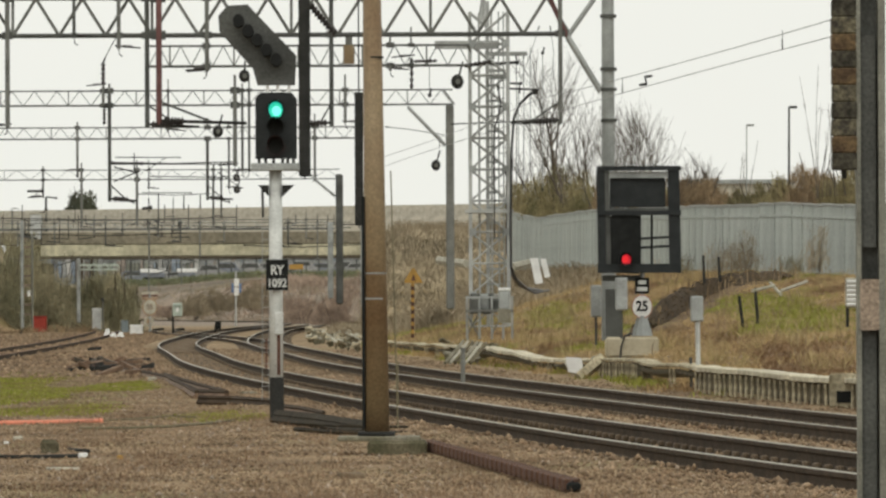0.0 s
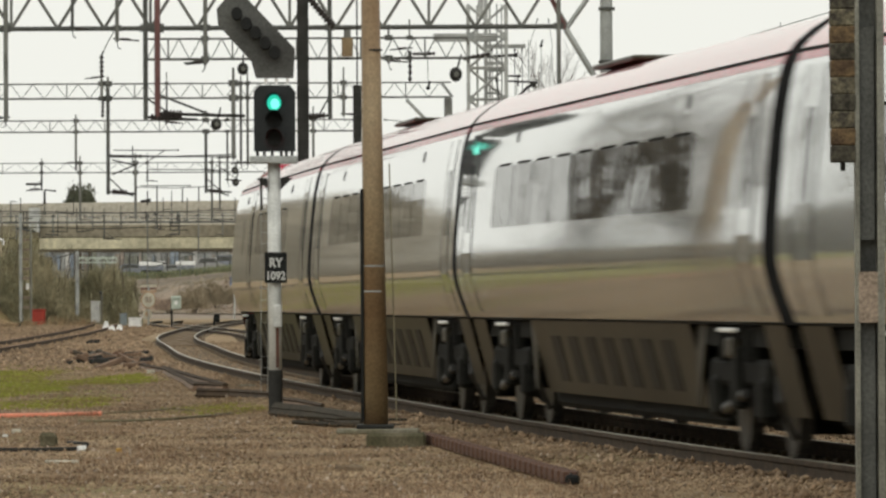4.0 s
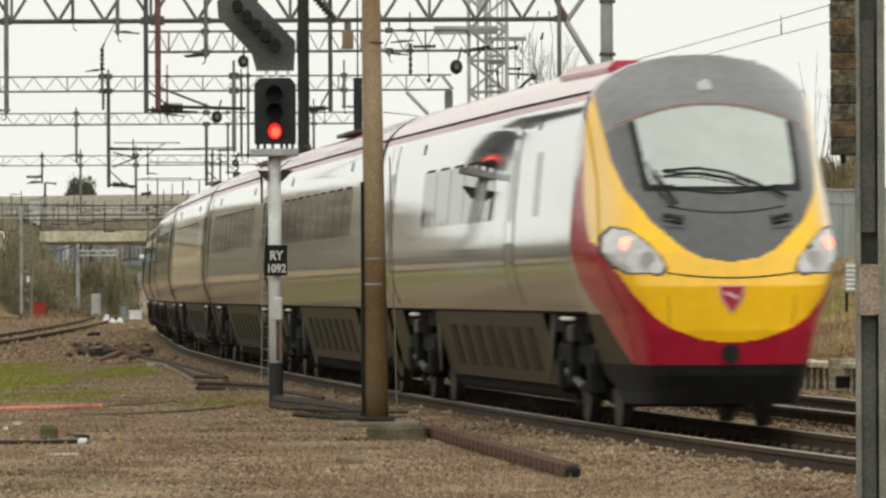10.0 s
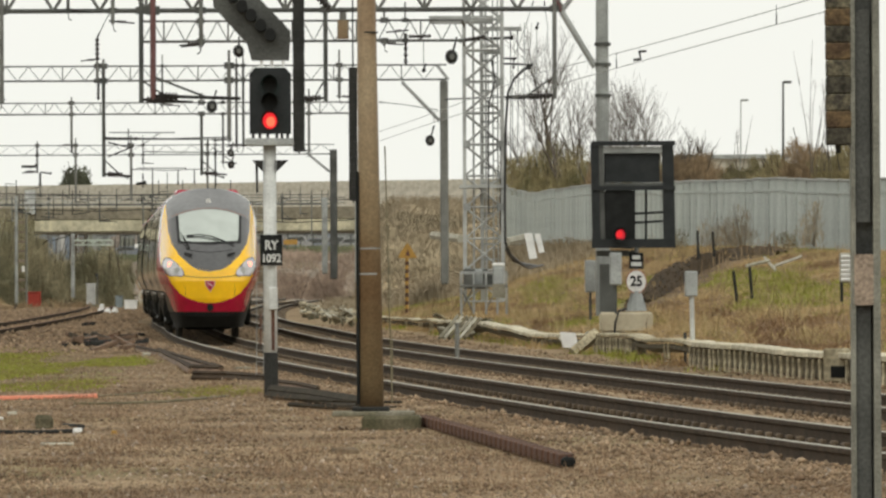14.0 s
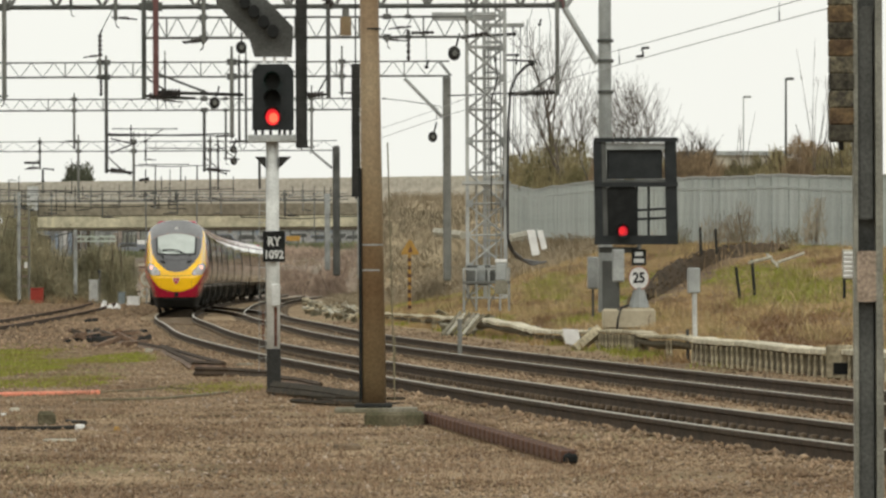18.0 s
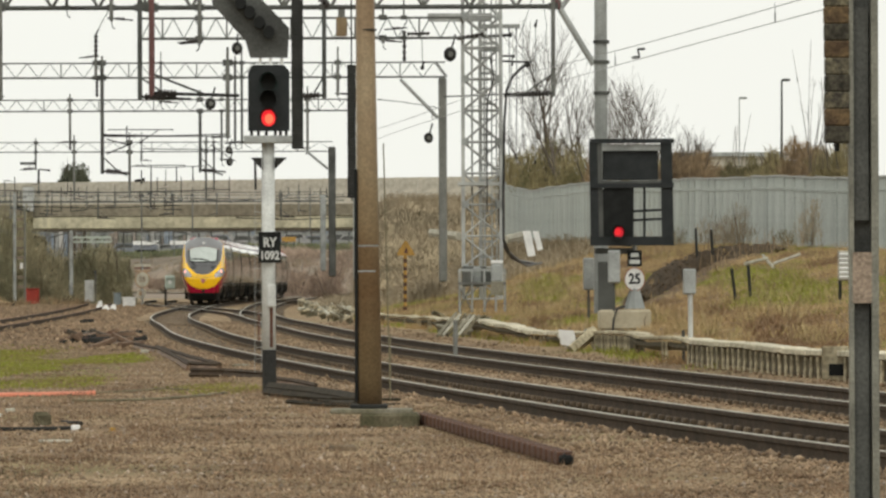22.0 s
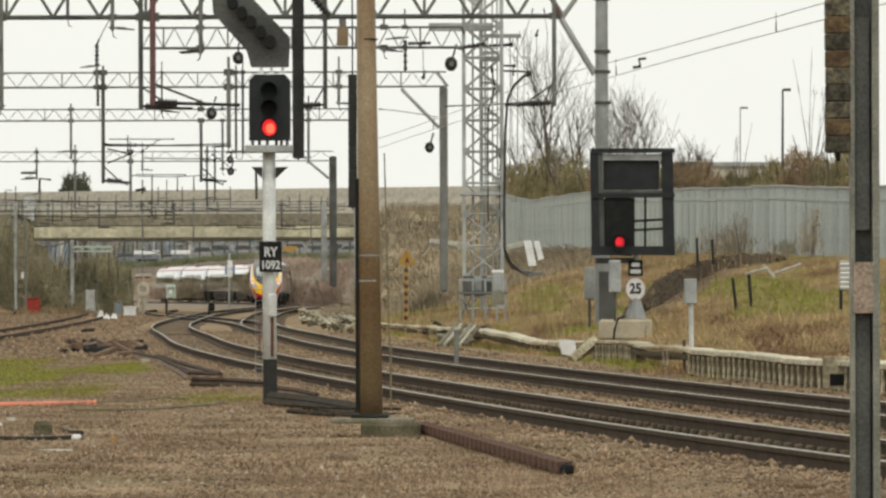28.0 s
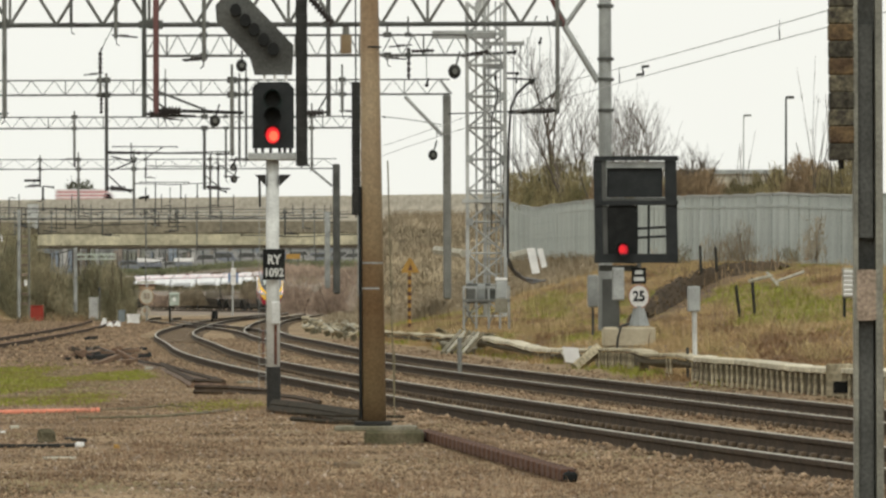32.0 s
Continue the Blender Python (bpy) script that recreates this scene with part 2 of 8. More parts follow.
SOIL = mat("dark_dug_soil", (0.066, 0.044, 0.022), 0.95, 0.0, 0.4, 0.8, 8, 0.4)
# brush tone with distance haze mixed into the colour, also on near brambles
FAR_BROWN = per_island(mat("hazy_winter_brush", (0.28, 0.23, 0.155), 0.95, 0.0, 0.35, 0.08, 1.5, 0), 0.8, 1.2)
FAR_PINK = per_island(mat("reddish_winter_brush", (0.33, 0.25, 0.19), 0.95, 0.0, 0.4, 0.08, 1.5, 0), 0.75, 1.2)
FADED_RED = mat("faded_red_rim", (0.36, 0.19, 0.13), 0.8, 0.0, 0.2, 2, 20)
TAN_THATCH = mat("dry_tan_thatch", (0.30, 0.24, 0.15), 0.95, 0.0, 0.35, 0.3, 4, 0.3, tint=(0.215, 0.17, 0.10))
# hill soil greyed in colour to stand for distance haze
FAR_SOIL = mat("hazed_hill_soil", (0.235, 0.18, 0.135), 0.95, 0.0, 0.35, 0.12, 1.2, 0.3, tint=(0.165, 0.14, 0.105))
MOSSY = mat("mossy_ground", (0.19, 0.182, 0.035), 0.95, 0.0, 0.4, 0.6, 8, 0.3, tint=(0.125, 0.095, 0.045))


# ---- mesh helpers; all heights are unstretched metres until part() links the mesh ----
def mesh_of(name, bm, material, smooth=False):
    for v in bm.verts:
        v.co.z *= K
    me = bpy.data.meshes.new(name)
    bm.normal_update()
    bm.to_mesh(me)
    bm.free()
    me.materials.append(material)
    if smooth:
        me.shade_smooth()
    return me


def part(name, bm, material, parent=None, label="", smooth=False, at=None):
    ob = new(name, mesh_of(name, bm, material, smooth))
    if at:
        ob.location = (at[0], at[1], at[2] * K)
    if parent:
        ob.parent = parent
    return tagged(ob, label)


def shared(name, me, parent, at, rz=0.0):
    """One more piece on a mesh that is already there."""
    ob = new(name, me)
    ob.location, ob.rotation_euler = (at[0], at[1], at[2] * K), (0, 0, rz)
    ob.parent = parent
    return ob


def thing(name, label, category, group="", kind="", at=(0, 0, 0)):
    ob = new(name)
    ob.location = (at[0], at[1], at[2] * K)
    ob.empty_display_size = 0.2
    return tagged(ob, label, category, group, kind)


def box(c, s, rz=0.0, bm=None, bevel=0.0, lean=None):
    """A box of size s round c, with chamfered edges where bevel is given."""
    bm = bm or bmesh.new()
    made = bmesh.ops.create_cube(bm, size=1.0)["verts"]
    m = Matrix.Translation(c) @ Matrix.Rotation(rz, 4, "Z") @ (lean or Matrix()) @ Matrix.Diagonal((*s, 1))
    bmesh.ops.transform(bm, matrix=m, verts=made)
    if bevel:
        edges = list({e for v in made for e in v.link_edges})
        bmesh.ops.bevel(bm, geom=edges, offset=bevel, segments=1, affect="EDGES")
    return bm


def tube(a, b, r, r2=None, n=8, bm=None):
    bm = bm or bmesh.new()
    a, b = Vector(a), Vector(b)
    r2 = r if r2 is None else r2
    z = (b - a).normalized()
    x = z.cross(Vector((0, 0, 1)) if abs(z.z) < 0.9 else Vector((1, 0, 0))).normalized()
    y = z.cross(x)
    rings = []
    for p, q in ((a, r), (b, r2)):
        rings.append([bm.verts.new(p + q * (math.cos(2 * math.pi * i / n) * x + math.sin(2 * math.pi * i / n) * y)) for i in range(n)])
    for i in range(n):
        bm.faces.new((rings[0][i], rings[0][(i + 1) % n], rings[1][(i + 1) % n], rings[1][i]))
    bm.faces.new(rings[0][::-1])
    bm.faces.new(rings[1])
    return bm


def bent(points, r, n=6, bm=None):
    """A round bar or cable along points."""
    bm = bm or bmesh.new()
    pts = [Vector(p) for p in points]
    rings = []
    for i, p in enumerate(pts):
        z = (pts[min(i + 1, len(pts) - 1)] - pts[max(i - 1, 0)]).normalized()
        x = z.cross(Vector((0, 0, 1)) if abs(z.z) < 0.95 else Vector((0, 1, 0))).normalized()
        y = z.cross(x)
        rings.append([bm.verts.new(p + r * (math.cos(2 * math.pi * k / n) * x + math.sin(2 * math.pi * k / n) * y)) for k in range(n)])
    for a, b in zip(rings, rings[1:]):
        for k in range(n):
            bm.faces.new((a[k], a[(k + 1) % n], b[(k + 1) % n], b[k]))
    bm.faces.new(rings[0][::-1])
    bm.faces.new(rings[-1])
    return bm


def ribbed(a, b, n, r):
    """A turned insulator: one closed ribbed body from a to b."""
    bm = bmesh.new()
    a, b = Vector(a), Vector(b)
    z = (b - a).normalized()
    x = z.cross(Vector((0, 1, 0)) if abs(z.y) < 0.9 else Vector((1, 0, 0))).normalized()
    y = z.cross(x)
    prev = None
    for i in range(2 * n + 1):
        q = r if i % 2 else r * 0.45
        p = a.lerp(b, i / (2 * n))
        row = [bm.verts.new(p + q * (math.cos(k * math.pi / 4) * x + math.sin(k * math.pi / 4) * y)) for k in range(8)]
        if prev:
            for k in range(8):
                bm.faces.new((prev[k], prev[(k + 1) % 8], row[(k + 1) % 8], row[k]))
        else:
            bm.faces.new(row[::-1])
        prev = row
    bm.faces.new(prev)
    return bm


def plate(outline, y0, y1, bm=None):
    """An outline of (x, z) points made solid between y0 and y1."""
    bm = bm or bmesh.new()
    a = [bm.verts.new((x, y0, z)) for x, z in outline]
    b = [bm.verts.new((x, y1, z)) for x, z in outline]
    n = len(a)
    bm.faces.new(a)
    bm.faces.new(b[::-1])
    for i in range(n):
        bm.faces.new((a[i], b[i], b[(i + 1) % n], a[(i + 1) % n]))
    bmesh.ops.recalc_face_normals(bm, faces=bm.faces)
    return bm


def disc(c, r, thick, n=20, bm=None):
    """A round plate that faces the camera's side (along y)."""
    return tube((c[0], c[1] - thick / 2, c[2]), (c[0], c[1] + thick / 2, c[2]), r, n=n, bm=bm)


def ring_plate(c, r, r_in, y0, y1, n=24):
    bm = bmesh.new()
    loops = []
    for y in (y0, y1):
        for q in (r, r_in):
            loops.append([bm.verts.new((c[0] + q * math.cos(2 * math.pi * i / n), y, c[2] + q * math.sin(2 * math.pi * i / n))) for i in range(n)])
    for i in range(n):
        j = (i + 1) % n
        for a, b in ((0, 1), (1, 3), (3, 2), (2, 0)):
            bm.faces.new((loops[a][i], loops[a][j], loops[b][j], loops[b][i]))
    bmesh.ops.recalc_face_normals(bm, faces=bm.faces)
    return bm


# ---- placing to fit the camera's view: its column, its row and a chosen range, to unstretched metres ----
def P3(u, v, d):
    a, b = u - 784 - 0.00430 * (v - 441), v - 441 + 0.00430 * (u - 784)
    return (a * d / 11455.7, d, EYE - (b - 98.82) * d / (11455.7 * K))


def G3V(u, v, z):
    b = v - 441 + 0.00430 * (u - 784)
    d = (EYE - z) * 11455.7 * K / (b - 98.82)
    return (u - 784 - 0.00430 * (v - 441)) * d / 11455.7, d, z


def PX(u, d):
    return P3(u, 300, d)[0]


def PZ(v, d):
    return P3(784, v, d)[2]


# ---- the line of the railway: headings along the near track ----
HEADINGS = ((-30, -0.1861), (20, -0.1030), (50, -0.0924), (80, -0.0806), (110, -0.0674), (140, -0.0488), (170, -0.0580), (200, -0.0436), (230, -0.0298), (260, -0.0230), (300, -0.0226), (340, -0.0141), (380, -0.0057), (420, 0.0007), (460, 0.0014), (500, -0.0043), (560, -0.0201), (600, -0.0779), (640, -0.1382), (680, -0.1635), (720, -0.1615), (760, -0.1595), (840, -0.1555))
SPACING = 3.682     # between the two tracks
S0, S1 = -330.0, 900.0
_s = np.arange(S0, S1, 1.0)
_h = np.interp(_s, [a for a, b in HEADINGS], [b for a, b in HEADINGS])
_h = np.convolve(np.pad(_h, 12, mode="edge"), np.ones(25) / 25, "valid")
_dx, _dy = np.sin((_h[1:] + _h[:-1]) / 2), np.cos((_h[1:] + _h[:-1]) / 2)
_x, _y = np.concatenate([[0], np.cumsum(_dx)]), np.concatenate([[0], np.cumsum(_dy)])
_i0 = int(-30 - S0)
_x, _y = _x - _x[_i0] + 9.361, _y - _y[_i0] + 25.0


def line(s, off=0.0):
    """Place (x, y) and heading of the near track s metres along it, off metres to its right."""
    h = float(np.interp(s, _s, _h))
    return float(np.interp(s, _s, _x)) + off * math.cos(h), float(np.interp(s, _s, _y)) - off * math.sin(h), h


def line_x(y):
    return np.interp(y, _y, _x)


def step(a, b, v):
    t = np.clip((v - a) / (b - a), 0, 1)
    return t * t * (3 - 2 * t)


def ground_z(x, y):
    """Height of the ground: ballast bed, grit yard, the bank beside the line, the road's embankments and the hill beyond."""
    x, y = np.asarray(x, float), np.asarray(y, float)
    o = x - line_x(y)
    z = np.where(o < 0, -0.20 + 0.10 * step(-0.82, -1.08, o) - 0.05 * step(-1.7, -2.9, o), -0.20 + 0.05 * step(5.6, 7.2, o))
    z = z + 0.07 * step(0.9, 1.3, o) * step(2.85, 2.4, o)
    top = 0.95 + 0.0086 * np.clip(y - 120, 0, 500)
    z = z + top * step(9.0, 23.5, o) * (1 - 0.8 * step(480, 640, y))
    z = z + 0.3 * step(8.6, 10.5, o) * step(120, 160, y)
    road = step(436, 456, y) * step(545, 482, y)
    z = np.maximum(z, -1 + 7.0 * step(-6.6, -3.4, x) * step(398, 456, y) * step(545, 482, y))
    z = np.maximum(z, -1 + 6.65 * step(-27.8, -34.4, x) * road)
    z = np.maximum(z, -1 + (3.95 + 0.9 * step(-36, -22, x)) * step(6, 15, o) * step(690, 800, y))
    z = np.maximum(z, -1 + 4.9 * step(640, 720, y) * step(-22, -8, x) * step(8, 16, o))
    z = np.maximum(z, -1 + (5.0 + 1.0 * step(-42, -25, x)) * step(850, 900, y))
    z = z + 0.10 * step(-6, -16, o) * np.sin(x * 0.31 + y * 0.07) * step(60, 120, y)
    return z


def ground_h(x, y):
    return float(ground_z(x, y))


def build_ground():
    ys = np.concatenate([np.arange(-320, 40, 18), np.arange(40, 130, 0.7), np.arange(130, 260, 2.0), np.arange(260, 660, 6.0),
                         np.arange(660, 1000, 20.0), [1050, 1150, 1300, 1600, 2000, 2600, 3400, 4600]])
    os_ = np.concatenate([[-3000, -1200, -500, -250, -150, -100, -75, -55, -45, -38], np.arange(-34, -14, 1.5), np.arange(-14, 24, 0.45), np.arange(24, 60, 3.0),
                          [65, 80, 110, 160, 250, 500, 1200, 3000]])
    yy, oo = np.meshgrid(ys, os_, indexing="ij")
    xx = line_x(np.clip(yy, -320, 880)) + oo
    zz = ground_z(xx, yy)
    rough = np.array([noise.noise((x * 0.9, y * 0.45, 0)) + 0.5 * noise.noise((x * 2.3, y * 1.1, 3)) for x, y in zip(xx.flat, yy.flat)]).reshape(xx.shape)
    zz = zz + rough * (0.012 + 0.04 * step(7, 10, oo)) * np.where(np.abs(oo) > 200, 0, 1)
    n, m = xx.shape
    verts = np.stack([xx, yy, zz * K], -1).reshape(-1, 3).tolist()
    faces = [(i * m + j, i * m + j + 1, (i + 1) * m + j + 1, (i + 1) * m + j) for i in range(n - 1) for j in range(m - 1)]
    me = bpy.data.meshes.new("ground")
    me.from_pydata(verts, [], faces)
    me.materials.append(GROUND)
    me.materials.append(GRASS_SOIL)
    me.materials.append(MOSSY)
    me.materials.append(TAN_THATCH)
    me.materials.append(FAR_SOIL)
    for p in me.polygons:
        x, y, _ = p.center
        o = x - float(line_x(y))
        if o > 8.4 or y > 560 or (o < -17 and y > 330):
            g = noise.noise((x * 0.35, y * 0.06, 7)) + 0.4 * noise.noise((x * 1.3, y * 0.3, 2))
            p.material_index = 4 if y > 560 + 40 * g else 3 if y > 285 + 25 * g else 2 if g > 0.3 and y < 240 else 1
        elif o < -3.7 + 0.9 * noise.noise((x * 0.5, y * 0.1, 4)) - 1.3 * float(step(118, 102, y)) and 100 < y < 168 + 20 * noise.noise((x * 0.2, 0, 1)):
            p.material_index = 2
    me.shade_smooth()
    tagged(new("ground", me), "brown grit yard and grassy railway bank under an overcast sky", "ground", kind="structure")


build_ground()


# ---- permanent way ----
def rail_mesh(off, s_from, s_to, base=-0.16, path=line):
    """A flat-bottomed rail: the head's running band and the rusty rest, along the line."""
    head = [(-0.034, -0.006), (-0.026, 0.0), (0.026, 0.0), (0.034, -0.006)]
    rest = [(0.034, -0.006), (0.036, -0.014), (0.034, -0.045), (0.01, -0.06), (0.01, -0.135), (0.07, -0.15), (0.07, base), (-0.07, base), (-0.07, -0.15),
            (-0.01, -0.135), (-0.01, -0.06), (-0.034, -0.045), (-0.036, -0.014), (-0.034, -0.006)]
    made = []
    for prof in (head, rest):
        bm = bmesh.new()
        prev = None
        s = s_from
        while s <= s_to:
            x, y, h = path(s, off)
            row = [bm.verts.new((x + u * math.cos(h), y - u * math.sin(h), w)) for u, w in prof]
            if prev:
                for a in range(len(prof) - 1):
                    bm.faces.new((prev[a], prev[a + 1], row[a + 1], row[a]))
            prev = row
            s += 2.0 if s < 260 else 5.0
        bmesh.ops.recalc_face_normals(bm, faces=bm.faces)
        made.append(bm)
    return made


def track(name, label, off, s_from, s_to, near, path=line, band=None):
    """Two rails, the sleepers along the near stretch as pieces, those further off joined."""
    t = thing(name, label, "railway track", kind="structure")
    for side in (-0.7525, 0.7525):
        head, rest = rail_mesh(off + side, s_from, s_to, path=path)
        r = part("rail", rest, RAIL_SIDE, t)
        part("running_band", head, band or RAIL_TOP, r, "worn steel running surface")
    bm = box((0, 0, -0.235), (2.5, 0.26, 0.1), bm=None, bevel=0.02)
    for side in (-0.7525, 0.7525):
        for k in (-0.11, 0.11):
            box((side + k * 0.85, 0, -0.15), (0.07, 0.17, 0.06), bm=bm, bevel=0.015)
    me = mesh_of("sleeper", bm, SLEEPER)
    far = bmesh.new()
    s, n = s_from, 0
    while s < min(s_to, 420):
        x, y, h = path(s, off)
        if near[0] <= s < near[1] and n < 300:
            shared("sleeper", me, t, (x, y, 0), -h)
            n += 1
        elif s > near[1]:
            box((x, y, -0.2), (2.5, 0.26, 0.1), -h, bm=far)
        s += 0.65
    if len(far.verts):
        tagged(part("far_sleepers", far, SLEEPER, t), kind="stuff")
    else:
        far.free()
    return t


track("near_track", "ballasted railway track with polished rails curving away", 0.0, -120, 860, (-14, 183))
track("far_track", "second ballasted railway track beside the near one", SPACING, -60, 500, (-14, 183))


def siding(s, off=0.0):
    """The yard line on the left, bending in towards the junction."""
    y = 120 + s
    h = -0.012 - 0.00011 * s
    return -13.3 - 0.012 * s - 0.000055 * s * s + off * math.cos(h), y - off * math.sin(h), h


track("yard_track", "rusty yard track in brown grit", 0.0, 0, 300, (400, 401), siding, RUST)


def crossover(s, off=0.0):
    """The junction line that leaves the far track and crosses to the yard."""
    y = 255 + s
    k = s / 220
    x0 = float(line_x(y)) + SPACING - 9.0 * (k * k * (3 - 2 * k))
    return x0 + off, y, -0.08


track("junction_track", "junction track crossing between the lines", 0.0, 0, 220, (400, 401), crossover)


# ---- overhead line gantries ----
def lattice(g, a, b, depth, bay, r, name="boom", material=None):
    """A boom of two chords with zigzag bracing from a to b, depth metres high."""
    material = material or GALV_DARK
    a, b = Vector(a), Vector(b)
    up = Vector((0, 0, depth))
    # slim far booms get a paler colour that paints in the sky's glare
    if r < 0.05 and material is GALV_DARK:
        material = GLARE_CHORD
    part("top_chord", tube(a + up, b + up, r * 0.85, n=6), material, g)
    part("bottom_chord", tube(a, b, r * 1.05, n=6), material, g)
    pale = GALV if r < 0.05 else GALV_MID
    n = max(2, round((b - a).length / bay))
    for i in range(n):
        p, q, m = a.lerp(b, i / n), a.lerp(b, (i + 1) / n), a.lerp(b, (i + 0.5) / n) + up
        part("brace", tube(p, m, r * (0.5 if r < 0.05 else 0.75), n=5), pale, g)
        part("brace", tube(m, q, r * (0.5 if r < 0.05 else 0.75), n=5), pale, g)
        if i % 3 == 1:
            part("post", tube(p, p + up, r * 0.7, n=5), GALV_MID, g)


def dropper(g, x, y, z_top, z_low, r=0.05, material=None, arm=0, insul=True):
    """A drop tube under a boom, with its registration arm and insulator to one side (arm: metres, signed)."""
    material = material or (GALV_DARK if arm or r < 0.05 else GALV_MID)
    d = part("drop_tube", tube((x, y, z_low), (x, y, z_top), r, n=8), material, g)
    if arm:
        s = 1 if arm > 0 else -1
        part("registration_arm", tube((x, y, z_low + 0.08), (x + arm, y, z_low + 0.02), r * 0.55, n=6), STEEL_DARK, d)
        part("stay", tube((x, y, z_low + 0.5), (x + arm * 0.62, y, z_low + 0.04), r * 0.4, n=6), GALV_DARK, d)
        if insul:
            part("insulator", ribbed((x + s * 0.12, y, z_low + 0.075), (x + s * 0.62, y, z_low + 0.055), 6, r * 1.5), PORCELAIN, d)
    return d


def gantry(y, x0, x1, z_low, depth, bay, r, drops, legs=(), material=None, label=""):
    g = thing("overhead_line_gantry", label or "grey steel lattice gantry carrying overhead line tubes", "gantry", "overhead line gantries", at=(0, 0, 0))
    lattice(g, (x0, y, z_low), (x1, y, z_low), depth, bay, r, material=material)
    for d in drops:
        dropper(g, d[0], y - 0.15, z_low + (depth if len(d) > 4 and d[4] else 0.0), d[1], d[2], d[3] if len(d) > 3 and d[3] else None, d[5] if len(d) > 5 else 0)
    for k, d in enumerate(drops):
        for zz in (z_low, z_low + depth) if d[2] < 0.1 else ():
            part("clamp_plate", box((d[0], y - 0.15, zz), (d[2] * 4.5, 0.05, d[2] * 2.6)), GALV_DARK, g)
        part("top_stub", tube((d[0], y - 0.15, z_low + depth), (d[0], y - 0.15, z_low + depth + 0.2 + 0.12 * (k % 3)), d[2] * 0.7, n=6), GALV_MID, g)
        if len(d) < 6 and d[2] < 0.1:
            sd = 1 if k % 2 else -1
            part("steady_arm", tube((d[0] - sd * 0.1, y - 0.15, d[1] + 0.07), (d[0] + sd * 0.55, y - 0.15, d[1] + 0.02), 0.018, n=5), STEEL_DARK, g)
            part("arm_insulator", ribbed((d[0] + sd * 0.1, y - 0.15, d[1] + 0.06), (d[0] + sd * 0.34, y - 0.15, d[1] + 0.045), 4, 0.04), PORCELAIN, g)
            part("hook", bent([(d[0], y - 0.15, d[1]), (d[0] + sd * 0.02, y - 0.15, d[1] - 0.12), (d[0] + sd * 0.09, y - 0.15, d[1] - 0.16)], 0.014, n=5), STEEL_DARK, g)
    for x, zb, zt, w, *m in legs:
        part("leg", box((x, y, (zb + zt) / 2), (w, w, zt - zb), bevel=w * 0.15), m[0] if m else GALV, g)
    return g


# first gantry, over the signals; its leg is the round mast on the bank
g1 = gantry(163, -12, 3.196, 7.148, 7.954 - 7.148, 1.2, 0.055, [
    (-10.962, 5.168, 0.06, None, 1), (-8.159, 6.854, 0.05, None, 1), (-7.447, 5.143, 0.06, None, 1, 1.3),
    (-7.148, 5.217, 0.075, REDDISH, 1, 2.2), (-5.939, 6.366, 0.055, None, 1), (-2.809, 5.168, 0.055, None, 1, -0.5),
    (2.954, 5.192, 0.055, GALV_MID, 1, -1.25), (-9.283, 7.099, 0.04, None, 1)])
m1 = part("mast", tube((4.145, 163, 0.509), (4.157, 163, 8.575), 0.185, 0.155, n=14), GALV, g1, "round galvanised steel mast", smooth=False)
for zz in (30, 124, 160, 215):
    part("band", tube((4.168, 163, 7.841)[:2] + (7.49 - (zz - 30) * 0.0122,), (4.168, 163, 7.841)[:2] + (7.49 - (zz - 30) * 0.0122 + 0.07,), 0.21, n=14), GALV_DARK, m1)
part("knee_brace", tube((3.139, 163, 7.087), (3.973, 163, 5.887), 0.075, n=8), GALV, g1)
part("knee_brace", tube((2.702, 163, 7.908), (3.139, 163, 7.087), 0.06, n=8), REDDISH, g1)
part("knee_brace", tube((3.812, 163, 7.904), (3.139, 163, 7.087), 0.06, n=8), GALV, g1)

# second gantry, ending on the lattice tower
g2 = gantry(183, -8.329, 0.745, 7.116, 7.61 - 7.116, 0.62, 0.035,
       [(-6.684, 6.965, 0.05), (-1.492, 6.992, 0.05), (-0.901, 7.294, 0.04), (-2.658, 7.157, 0.16, POLE_BROWN, 1)])
for zz in (7.12, 7.6):
    part("end_bracket", tube((0.70, 183, zz), (0.78, 186.45, zz), 0.035, n=6), GALV_MID, g2)
# third gantry with its leg on the slope
g3 = gantry(214, -15.381, 0.31, 7.001, 7.418 - 7.001, 0.74, 0.03, [
    (-11.029, 4.273, 0.06, None, 1, 0.9), (-9.086, 6.262, 0.03, None, 1), (-6.882, 5.268, 0.07, None, 1), (-6.639, 5.107, 0.04, None, 1),
    (-6.415, 5.107, 0.04, None, 1), (-3.239, 6.471, 0.05, None, 1), (-11.234, 7.546, 0.05)], [(0.217, 1.176, 6.984, 0.27, GALV_MID)])
part("knee_brace", tube((-1.175, 214, 6.941), (0.071, 214, 5.829), 0.055, n=8), GALV, g3)
part("end_strut", tube((0.023, 214, 7.402), (0.376, 214, 6.999), 0.035, n=6), GALV, g3)
# fourth to sixth, smaller with distance
gantry(255, -18.328, -3.192, 6.972, 7.355 - 6.972, 0.72, 0.03, [
    (-14.411, 5.883, 0.05, None, 1), (-9.291, 4.889, 0.06, None, 0, 1.0), (-5.062, 5.653, 0.05, None, 1), (-8.445, 5.271, 0.04)])
